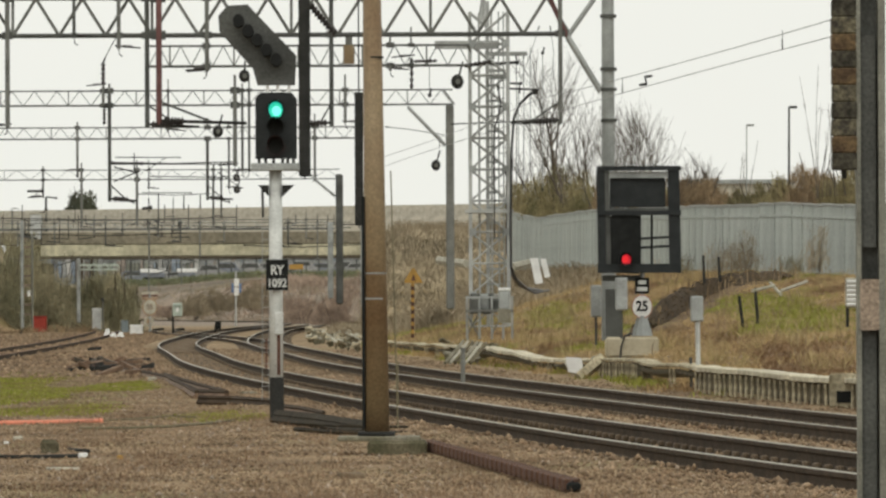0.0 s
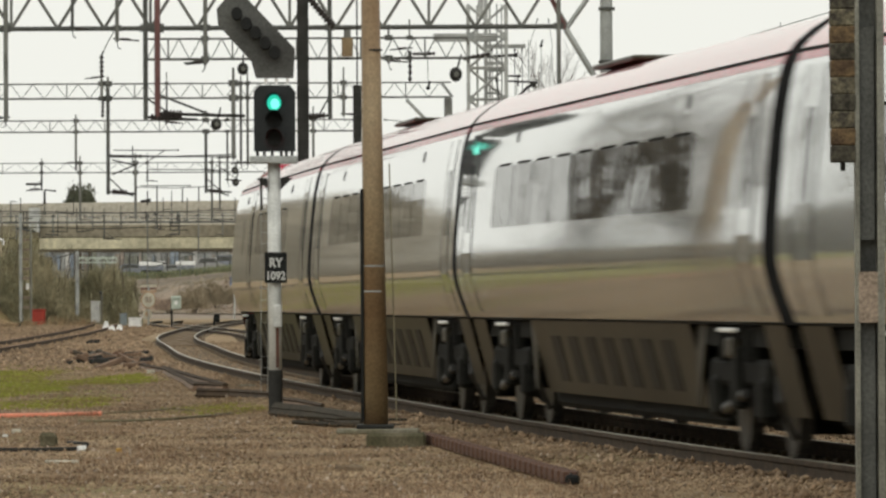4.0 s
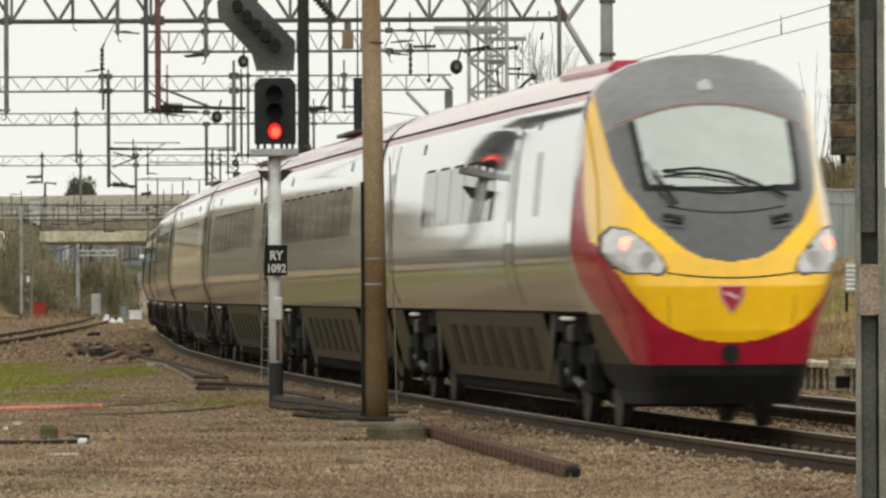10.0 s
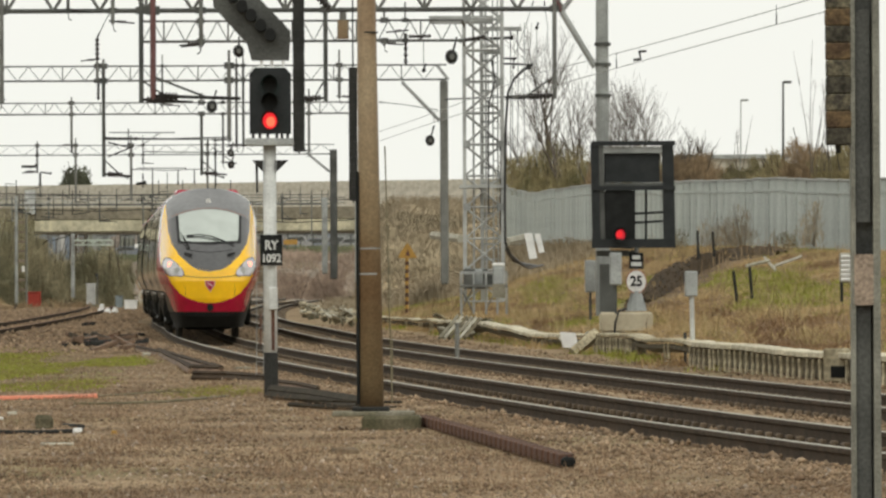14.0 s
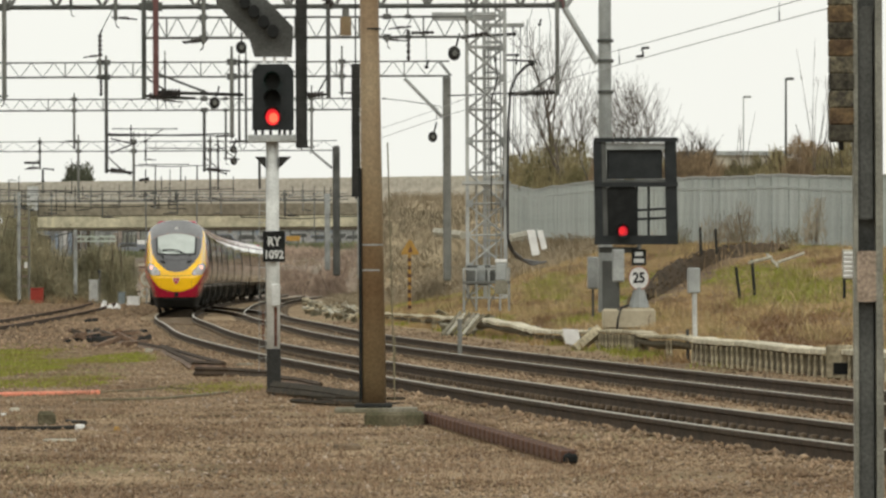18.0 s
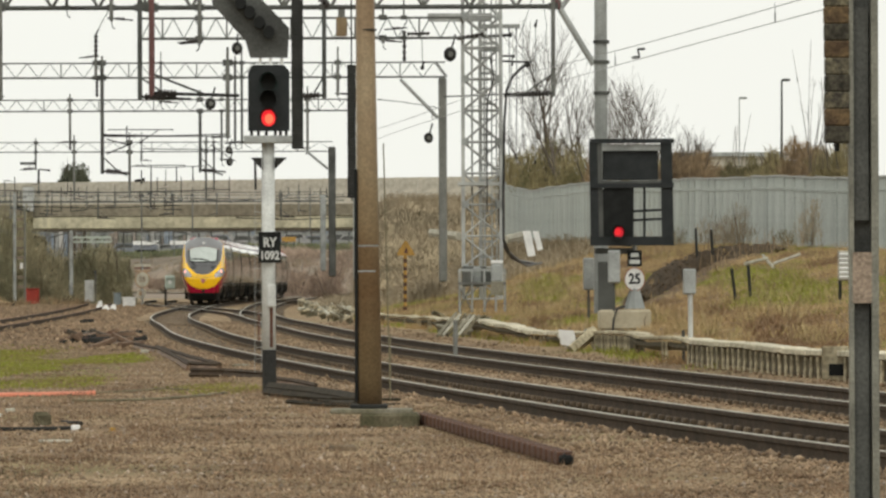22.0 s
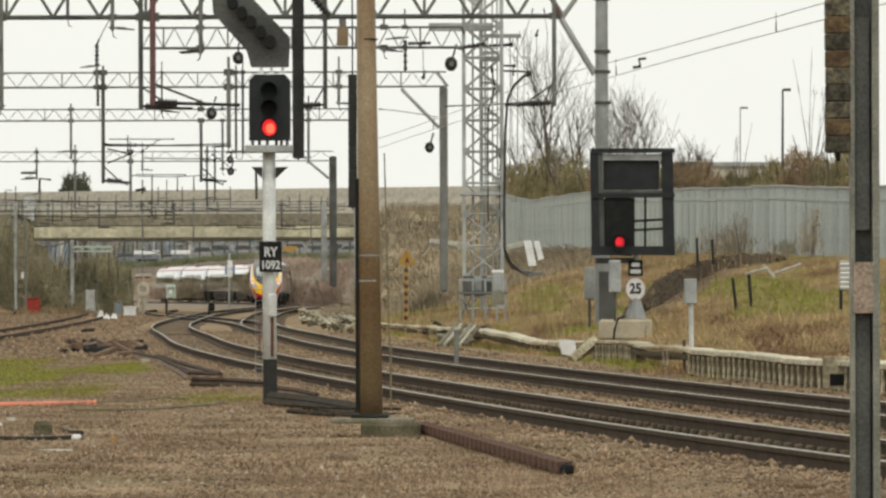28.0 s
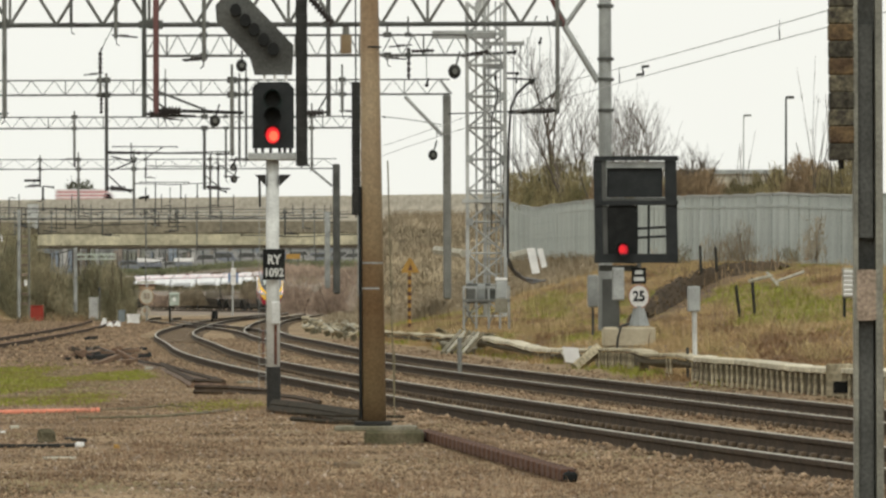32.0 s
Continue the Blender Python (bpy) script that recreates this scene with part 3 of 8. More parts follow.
g5 = gantry(337, -24.222, -5.395, 6.99, 7.42 - 6.99, 1.3, 0.028, [
    (-20.839, 6.182, 0.05, None, 1, -0.8), (-18.839, 4.843, 0.06, None, 1), (-15.956, 4.919, 0.07, None, 1), (-11.985, 4.792, 0.05, None, 1),
    (-11.573, 5.298, 0.04, None, 1), (-15.338, 6.561, 0.04)], [(-5.424, 1.381, 7.193, 0.38, GALV_DARK)])
part("knee_brace", tube((-6.809, 337, 7.041), (-5.636, 337, 6.203), 0.06, n=8), GALV, g5)
gantry(430, -30.907, -7.259, 5.703, 6.251 - 5.703, 1.6, 0.035, [
    (-26.402, 6.67, 0.05, None, 1), (-23.212, 5.445, 0.05, None, 1), (-21.335, 5.445, 0.05, None, 1), (-18.97, 5.284, 0.06, None, 1),
    (-17.957, 6.412, 0.05, None, 1), (-9.136, 5.122, 0.05, None, 1)],
       [(-7.522, 1.737, 6.089, 0.38), (-28.016, 0.125, 6.251, 0.2)])


gantry(446, -32.057, -6.361, 5.935, 6.269 - 5.935, 2.4, 0.03, [
    (-29.331, 4.932, 0.05, None, 1), (-26.801, 5.099, 0.05, None, 1), (-23.297, 4.865, 0.05, None, 1, 1.2), (-20.299, 4.096, 0.06, None, 1), (-18.119, 5.099, 0.05, None, 1, -1.0),
    (-16.795, 4.196, 0.06, None, 1), (-15.121, 5.099, 0.05, None, 1), (-10.722, 4.932, 0.06, None, 1, 1.0), (-8.697, 4.096, 0.05, None, 1), (-29.721, 7.105, 0.05, None, 0)],
       [(-5.583, 1.253, 6.102, 0.3)])


def lattice_tower():
    """The tall galvanised anchor tower: four angle legs and diagonal bracing on each face."""
    d, zb, zt = 187, 0.766, 8.547
    t = thing("lattice_tower", "tall galvanised lattice anchor tower on the bank", "tower")
    xa, xb, dep = 0.777, 1.871, 1.1
    legs = [(xa, d - dep / 2), (xb, d - dep / 2), (xb, d + dep / 2), (xa, d + dep / 2)]
    for x, y in legs:
        part("leg", box((x, y, (zb + zt) / 2), (0.1, 0.1, zt - zb)), GALV_PALE, t)
    mid = 1.283
    part("mast", box((mid, d, (zb + 8.828) / 2), (0.11, 0.11, 8.828 - zb)), GALV_PALE, t)
    n = 10
    for i in range(n):
        za, zc = zb + (zt - zb) * i / n, zb + (zt - zb) * (i + 1) / n
        for k in range(4):
            (x0, y0), (x1, y1) = legs[k], legs[(k + 1) % 4]
            part("diagonal", tube((x0, y0, za), (x1, y1, zc), 0.024, n=5), GALV_PALE, t)
            if k in (0, 2):
                part("diagonal", tube((x1, y1, za), (x0, y0, zc), 0.022, n=5), GALV_PALE, t)
            part("tie", tube((x0, y0, za), (x1, y1, za), 0.024, n=5), GALV_PALE, t)
            if i % 2:
                part("gusset", box((x0 + (0.07 if x0 < 1.3 else -0.07), y0 - 0.06, za), (0.2, 0.02, 0.17)), GALV, t)
    la = part("ladder", tube((1.60, d - 0.62, zb + 0.4), (1.60, d - 0.62, zt), 0.02, n=5), GALV, t)
    part("stile", tube((1.74, d - 0.62, zb + 0.4), (1.74, d - 0.62, zt), 0.02, n=5), GALV, la)
    for i in range(26):
        z = zb + 0.5 + i * 0.27
        part("rung", tube((1.60, d - 0.62, z), (1.74, d - 0.62, z), 0.012, n=4), GALV, la)
    part("platform", box(((xa + xb) / 2, d, 3.612), (xb - xa + 0.3, dep + 0.2, 0.08)), GALV_PALE, t)
    part("crossarm", box((0.679, d, 7.748), (1.577 - -0.251, 0.2, 0.2)), GALV_PALE, t)
    part("crossarm", box((1.822, d, 7.524), (2.393 - 1.169, 0.15, 0.1)), GALV_PALE, t)
    part("crossarm", box((1.512, d, 7.103), (1.789 - 1.218, 0.12, 0.08)), GALV_PALE, t)
    part("crossarm", box((1.577, d - 0.3, 6.935), (1.822 - 1.348, 0.12, 0.1)), GALV, t)
    for u in (847, 869):
        part("inner_leg", box((PX(u, 187), d, (zb + zt) / 2), (0.06, 0.06, zt - zb)), GALV_PALE, t)
    for i in range(15):
        v = 150 + i * 27
        part("step_bracket", box((1.446, d - 0.4, PZ(v, 187)), (0.38, 0.08, 0.05)), GALV, t)
    part("peak", tube((1.106, 187, 8.263), (1.192, 187, 9.244), 0.12, 0.05, n=6), GALV_PALE, t)
    part("base_cabinet", box((1.087, d - 0.8, 1.327), (0.7, 0.4, 0.5), bevel=0.03), GALV_DARK, t)


lattice_tower()


ROAD = mat("grey_asphalt", (0.06, 0.06, 0.058), 0.9, 0.0, 0.3, 0.5, 8, 0.1)


def bridge():
    """The road bridge: girder, deck edge, parapet and abutments."""
    d = 458
    b = thing("road_bridge", "cream concrete road bridge crossing over the railway", "bridge", kind="structure")
    x0, x1 = PX(70, d), PX(690, d)
    part("girder", box(((x0 + x1) / 2, d, (PZ(449, d) + PZ(428, d)) / 2), (x1 - x0, 1.0, PZ(428, d) - PZ(449, d)), bevel=0.05), BRIDGE, b)
    part("girder_flange", box(((x0 + x1) / 2, d - 0.2, PZ(449, d) - 0.08), (x1 - x0, 1.6, 0.16)), BRIDGE_SHADE, b)
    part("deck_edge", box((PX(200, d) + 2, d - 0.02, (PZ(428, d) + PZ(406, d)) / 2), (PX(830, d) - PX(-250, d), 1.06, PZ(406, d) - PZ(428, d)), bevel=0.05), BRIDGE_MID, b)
    part("deck", box(((x0 + x1) / 2, d + 8.3, PZ(436, d)), (x1 - x0, 15.4, 0.7)), BRIDGE_SHADE, b)
    xa, xb = PX(-250, d), PX(1000, d)
    n = 30
    me = mesh_of("parapet_panel", box((0, 0, 0), ((xb - xa) / n - 0.004, 0.3, PZ(370, d) - PZ(420, d)), bevel=0.012), BRIDGE_TOP)
    for i in range(n):
        shared("parapet_panel", me, b, (xa + (xb - xa) * (i + 0.5) / n, d - 0.3, (PZ(370, d) + PZ(420, d)) / 2 + 0.015 * i))
    part("roadway", box(((x0 + x1) / 2, d + 8.3, 5.43), (x1 - x0 + 8, 15.2, 0.4)), ROAD, b)
    part("abutment", box((x0 - 1.5, d + 8.3, 1.0), (3, 15, 6)), CONCRETE, b)
    part("abutment", box((x1 + 2.5, d + 8.3, 1.2), (5, 15, 6)), CONCRETE, b)


bridge()


# ---- near masts, weights and the two signals ----
def brown_pole():
    p = thing("overhead_line_mast", "rusty brown tapered steel pole on a concrete base", "mast")
    d = 72
    x, z0 = PX(663, d), PZ(768, d)
    part("pole", tube((x + 0.01, d, z0), P3(656, -60, d), 0.139, 0.101, n=18), POLE_BROWN, p, smooth=True)
    part("base_plate", box((x + 0.0, d, z0 + 0.02), (0.42, 0.4, 0.04), bevel=0.01), STEEL_DARK, p)
    part("slab", box((PX(668, d), d, z0 - 0.025), (0.92, 0.7, 0.045), bevel=0.01), CONCRETE, p, "thin grey concrete slab")
    part("footing", box((PX(700, d), d, z0 - 0.17), (0.66, 0.8, 0.26), bevel=0.03), MOSS_CONCRETE, p, "mossy concrete footing block")
    for yy in (100, 482, 527):
        zz = PZ(768, d) + (768 - yy) * 0.0054
        part("strap", tube((x - 0.01, d, zz), (x - 0.01, d, zz + 0.015), 0.145 - (768 - yy) * 0.00005, n=18), GALV if yy > 200 else STEEL_DARK, p)
    part("cable_guard", box((PX(641, d), d - 0.05, PZ(550, d)), (0.035, 0.04, PZ(345, d) - PZ(755, d))), BLACK, p)
    part("earth_wire", tube(P3(703, 755, d), P3(690, 300, d), 0.008, n=5), HOSE, p)


brown_pole()


def weight_stack(name, label, x, y, z0, z1, w, n, material, bands=()):
    t = thing(name, label, "balance weights")
    h = (z1 - z0) / n
    for i in range(n):
        k = random.uniform(-0.003, 0.003)
        part("weight", box((x + k, y, z0 + h * (i + 0.5)), (w * random.uniform(0.97, 1.01), w * 0.95, h * 0.99), bevel=min(0.008, h * 0.1)), bands[i % len(bands)] if bands else material, t)
    part("rod", tube((x, y, z0 - 0.05), (x, y, z1 + 3), 0.02, n=6), STEEL_DARK, t)


weight_stack("balance_weights", "dark stack of balance weights hanging on a rod", -3.213, 150, 3.867, 7.78, 0.27, 26, STEEL_DARK)
weight_stack("balance_weights", "dark stack of balance weights hanging beside the pole", -1.956, 150, 2.877, 5.531, 0.2, 18, STEEL_DARK)
RUST_A = mat("lichen_iron", (0.12, 0.108, 0.07), 0.9, 0, 0.6, 14, 40, 0.3, tint=(0.04, 0.035, 0.028))
RUST_B = mat("ochre_iron", (0.115, 0.08, 0.04), 0.9, 0, 0.5, 6, 40, 0.3, tint=(0.06, 0.038, 0.022))
RUST_C = mat("black_iron", (0.055, 0.05, 0.036), 0.9, 0, 0.6, 14, 40, 0.3)
weight_stack("balance_weights", "rusty mottled cast iron balance weights hanging beside a mast", 2.849, 46, 2.08, 3.225, 0.178, 11, RUST_A, (RUST_C, RUST_B, RUST_A, RUST_C, RUST_A, RUST_B))


OLIVE_STEEL = mat("olive_grey_steel", (0.20, 0.20, 0.165), 0.6, 0.1, 0.3, 3, 40, 0.05)
BATTEN = mat("worn_brown_plate", (0.26, 0.205, 0.155), 0.7, 0.1, 0.4, 5, 40, 0.1)


def near_mast():
    m = thing("overhead_line_mast", "olive grey steel channel mast beside the track", "mast")
    d = 46
    xa, xb = PX(1519, d), PX(1561, d)
    z0, z1 = PZ(1010, d), PZ(-60, d)
    mid = (z0 + z1) / 2
    part("web", box(((xa + xb) / 2, d + 0.05, mid), (xb - xa, 0.02, z1 - z0)), GALV_DARK, m)
    part("flange", box((xa - 0.006, d, mid), (0.03, 0.16, z1 - z0)), OLIVE_STEEL, m)
    part("flange", box((xb - 0.01, d - 0.02, mid), (0.05, 0.16, z1 - z0)), OLIVE_STEEL, m)
    part("batten_plate", box(((xa + xb) / 2 - 0.01, d - 0.09, PZ(540, d)), ((xb - xa) * 0.9, 0.012, PZ(494, d) - PZ(584, d))), BATTEN, m)
    for y in (PZ(250, d), PZ(760, d)):
        part("inner_channel", box(((xa + xb) / 2 - 0.02, d - 0.02, y), (0.105, 0.02, 1.3)), GALV_DARK, m)


near_mast()


def main_signal():
    """The three-aspect signal with its slanted feather, on a painted post; both lenses always glow, and an added blade
    hides the one that is out.
    """
    d = 92
    s = thing("railway_signal", "three aspect railway signal on a white post with a feather indicator", "signal")
    x = PX(487, d)
    zb, zt = PZ(740, d), PZ(296, d)
    part("post", tube((x, d, zb), (PX(486, d), d, zt), 0.095, 0.091, n=16), POST_WHITE, s, smooth=True)
    part("post_foot", tube((x, d, zb - 0.1), (x, d, PZ(664, d)), 0.1, n=16), STEEL_DARK, s, "black painted foot of the post")
    part("rust_streak", box((PX(491, d), d - 0.094, PZ(622, d)), (0.045, 0.012, 0.52)), RUST, s)
    part("bracket", box((PX(486, d), d - 0.02, PZ(292, d)), (0.68, 0.45, 0.09), bevel=0.01), GALV, s)
    for u in (457, 469, 483, 499, 508, 518):
        part("bolt", tube(P3(u, 288, d), P3(u, 275, d), 0.024, n=6), STEEL_DARK, s)
    # head
    xc, w = PX(487.5, d), PX(524, d) - PX(451, d)
    z0, z1 = PZ(277, d), PZ(160, d)
    c = 0.075
    outline = [(xc - w / 2, z0), (xc + w / 2, z0), (xc + w / 2, z1 - c), (xc + w / 2 - c, z1), (xc - w / 2 + c, z1), (xc - w / 2, z1 - c)]
    head = part("signal_head", plate(outline, d - 0.05, d + 0.12), CHAR, s, "black three aspect signal head")
    zs = [PZ(191, d), PZ(222, d), PZ(254, d)]
    hx = PX(487, d)
    for z, m, nm in zip(zs, (GREEN_LIT, BLACK, RED_LIT), ("green_lens", "amber_lens", "red_lens")):
        part(nm, disc((hx, d - 0.075, z), 0.1, 0.03), m, head, "glowing green lens" if m is GREEN_LIT else "glowing red lens" if m is RED_LIT else "unlit lens")
        if m is not BLACK:
            part("lamp_core", disc((hx + 0.012, d - 0.094, z - 0.012), 0.062, 0.012), GREEN_CORE if m is GREEN_LIT else RED_CORE, head, "bright middle of the lens")
        bm = bmesh.new()
        n = 14
        a = [[bm.verts.new((hx + q * math.cos(math.pi * i / n), yy, z + q * math.sin(math.pi * i / n))) for i in range(n + 1)] for q, yy in ((0.125, d - 0.05), (0.125, d - 0.3), (0.117, d - 0.3), (0.117, d - 0.05))]
        for r0, r1 in zip(a, a[1:] + a[:1]):
            for i in range(n):
                bm.faces.new((r0[i], r0[i + 1], r1[i + 1], r1[i]))
        part("hood", bm, BLACK, head)
    blade = part("lamp_blade", disc((0, 0, 0), 0.108, 0.012), BLACK, s, "added black disc hiding the glowing lens that is out", at=(hx, d - 0.112, zs[2]))
    # feather
    f0 = [(PX(447, d), PZ(118, d)), (PX(455, d), PZ(147, d)), (PX(521, d), PZ(147, d)), (PX(524, d), PZ(95, d)), (PX(438, d), PZ(4, d)), (PX(402, d), PZ(6, d)), (PX(386, d), PZ(24, d)), (PX(388, d), PZ(52, d))]
    fe = part("feather", plate(f0, d - 0.04, d + 0.08), GALV_DARK, s, "slanted grey route indicator with five dark lamps")
    for u, v in ((421, 36), (438, 54), (454, 70), (471, 88), (488, 105)):
        xx, yy, zz = P3(u, v, d)
        part("lamp", disc((xx, d - 0.06, zz), 0.072, 0.04), BLACK, fe)
        part("lamp_hood", tube((xx, d - 0.07, zz), (xx, d - 0.2, zz + 0.01), 0.08, 0.08, n=10), BLACK, fe)
    for u in (472, 490, 510):
        part("feather_strut", tube(P3(u, 160, d), P3(u, 145, d), 0.025, n=6), WHITE, s)
    # number plate, box on the post, ladder and brackets
    pl = part("identity_plate", box(P3(489, 484, d - 0.16), (0.315, 0.015, 0.375), bevel=0.004), BLACK, s, "black plate with white characters")
    words("RY", pl, P3(489, 476, d - 0.172), 0.155, POST_WHITE)
    words("1092", pl, P3(489, 499, d - 0.172), 0.14, POST_WHITE)
    part("telephone_box", box(P3(492, 570, d - 0.18), (0.13, 0.11, 0.28), bevel=0.015), POST_WHITE, s)
    for u0, u1 in ((455, 474), (498, 519)):
        part("step_bracket", plate([(PX(u0, d), PZ(324, d)), (PX(u1, d), PZ(324, d)), (PX(u1, d), PZ(344, d))] if u0 < 480 else [(PX(u0, d), PZ(324, d)), (PX(u1, d), PZ(324, d)), (PX(u0, d), PZ(344, d))], d - 0.1, d + 0.1), STEEL_DARK, s)
    la = part("ladder", tube((-2.587, 92, 0.13), (-2.575, 92, 2.613), 0.0045, n=5), GALV, s)
    part("stile", tube((-2.499, 92.3, 0.126), (-2.486, 92.3, 2.617), 0.0045, n=5), GALV, la)
    for i in range(17):
        v = 360 + i * 20
        part("rung", tube((PX(463, d), d, PZ(v, d)), (-2.485, d + 0.3, PZ(v, d)), 0.0035, n=4), GALV, la)
    part("strut", tube((-2.565, 91.9, 2.356), (-2.571, 91.9, 2.742), 0.02, n=6), STEEL_DARK, s)
    return blade, (hx, d - 0.112, zs[2]), (hx, d - 0.112, zs[0])


def words(text, parent, at, size, material=None, name="lettering"):
    cu = bpy.data.curves.new(name, "FONT")
    cu.body, cu.size, cu.align_x, cu.align_y, cu.extrude = text, size, "CENTER", "CENTER", 0.002
    cu.offset = size * 0.035
    tmp = new("tmp_text", cu)
    me = bpy.data.meshes.new_from_object(tmp.evaluated_get(bpy.context.evaluated_depsgraph_get()))
    bpy.data.objects.remove(tmp)
    for v in me.vertices:
        v.co = (v.co.x, -v.co.z, v.co.y * K)
    me.materials.append(material or WHITE)
    ob = new(name, me)
    ob.location = (at[0], at[1], at[2] * K)
    ob.parent = parent
    return ob


BLADE, BLADE_LOW, BLADE_HIGH = main_signal()


def second_signal():
    """The signal in a dark cage by the bank, with its indicator panel, plates and the 25 board."""
    d = 160
    s = thing("railway_signal", "caged black signal with a dark indicator panel showing red", "signal")
    def pts(*uv):
        return [(PX(u, d), PZ(v, d)) for u, v in uv]
    cage = part("backboard", plate(pts((1062, 478), (1128, 484), (1128, 382), (1068, 382)), d - 0.02, d + 0.1), CHAR, s)
    part("indicator_panel", plate(pts((1078, 366), (1176, 366), (1176, 314), (1078, 314)), d - 0.1, d + 0.15), CHAR, s, "dark rectangular route indicator panel")
    part("panel_rim", plate(pts((1070, 372), (1182, 372), (1182, 367), (1070, 367)), d - 0.2, d + 0.2), GALV_DARK, s)
    part("panel_rim", plate(pts((1070, 314), (1182, 314), (1182, 303), (1070, 303)), d - 0.2, d + 0.2), GALV, s)
    for u0, u1, m in ((1054, 1068, CHAR), (1180, 1200, CHAR), (1068, 1076, GALV_DARK)):
        part("cage_post", plate(pts((u0 + 3, 478), (u1 + 3, 476), (u1, 296), (u0, 298)), d - 0.25, d + 0.25), m, s)
    for v0, v1 in ((293, 301), (372, 380), (466, 482)):
        part("cage_rail", plate(pts((1055, v1), (1203, v1), (1203, v0), (1055, v0)), d - 0.30, d - 0.26), CHAR, s)
    for u in (1131, 1152):
        part("cage_bar", tube(P3(u, 470, d), P3(u, 374, d), 0.035, n=6), CHAR, s)
    for v in (420, 436):
        part("cage_bar", tube(P3(1128, v, d), P3(1182, v - 3, d), 0.03, n=6), CHAR, s)
    head = part("signal_head", plate(pts((1076, 474), (1132, 474), (1132, 384), (1122, 377), (1084, 377), (1076, 386)), d - 0.22, d - 0.02), BLACK, s, "black signal head")
    part("red_lens", disc(P3(1107, 457, d - 0.25), 0.115, 0.05), RED_DIM, head, "glowing red lens")
    part("lamp", disc(P3(1105, 456, d - 0.285), 0.07, 0.02), RED_LIT, head)
    part("hood", ring_plate(P3(1106, 457, d), 0.19, 0.15, d - 0.45, d - 0.22), BLACK, head)
    part("bracket_arm", box(P3(1100, 490, d + 0.5), (1.0, 0.9, 0.12)), GALV_DARK, s)
    pl = part("plinth", box(P3(1117, 612, d), (1.30, 1.0, 0.44), bevel=0.05), PLINTH, s, "pale concrete plinth")
    part("plinth_cable", bent([P3(1118, 588, d - 0.3), P3(1104, 592, d - 0.52), P3(1098, 612, d - 0.53), P3(1096, 636, d - 0.53)], 0.025, n=6), CABLE, pl)
    part("pedestal", tube(P3(1135, 592, d), P3(1135, 556, d), 0.28, 0.12, n=10), GALV, s)
    part("post", tube(P3(1135, 560, d + 0.1), P3(1135, 470, d + 0.1), 0.06, n=10), GALV, s)
    part("base_column", box(P3(1083, 555, d + 0.3), (0.36, 0.3, 1.1)), GALV_DARK, s)
    pl = part("identity_plate", box(P3(1135, 503, d - 0.1), (0.36, 0.02, 0.34), bevel=0.005), BLACK, s, "black plate with white lines")
    for v, w in ((497, 0.2), (509, 0.26)):
        part("bar", box(P3(1135, v, d - 0.113), (w, 0.006, 0.085)), POST_WHITE, pl)
    sg = part("speed_board", disc(P3(1135, 540, d - 0.1), 0.255, 0.02, n=32), WHITE, s, "round white speed board with a red rim")
    x, y, z = P3(1135, 540, d - 0.11)
    part("rim", ring_plate((x, y, z), 0.26, 0.235, y - 0.012, y + 0.005, 32), FADED_RED, sg)
    words("25", sg, (x, y - 0.006, z), 0.30, BLACK)


second_signal()


def cabinets():
    for u0, u1, v0, v1, d, m in ((1043, 1062, 560, 503, 162, GALV), (1087, 1108, 548, 490, 159, GALV)):
        t = thing("equipment_cabinet", "small grey steel equipment cabinet on the mast", "cabinet")
        b = part("body", box(((PX(u0, d) + PX(u1, d)) / 2, d, (PZ(v0, d) + PZ(v1, d)) / 2), (PX(u1, d) - PX(u0, d), 0.3, PZ(v1, d) - PZ(v0, d)), bevel=0.02), m, t)
        part("door", box(((PX(u0, d) + PX(u1, d)) / 2, d - 0.155, (PZ(v0, d) + PZ(v1, d)) / 2), (PX(u1, d) - PX(u0, d) - 0.05, 0.015, PZ(v1, d) - PZ(v0, d) - 0.06), bevel=0.004), m, b)
        part("bracket", box(((PX(u0, d) + PX(u1, d)) / 2, d + 0.1, PZ(v0, d) - 0.3), (0.06, 0.06, 0.6)), GALV_DARK, t)


cabinets()


def white_post():
    d = 123.6
    t = thing("lineside_post", "slim grey post with a pale box on top", "post")
    part("post", tube(P3(1235, 690, d), P3(1233, 560, d), 0.045, n=8), POST_WHITE, t)
    part("box", box(P3(1232, 544, d), (0.24, 0.2, 0.42), bevel=0.02), GALV, t, "grey box")
    part("second_post", tube(P3(1222, 686, d + 1), P3(1221, 630, d + 1), 0.03, n=8), GALV_DARK, t)


white_post()


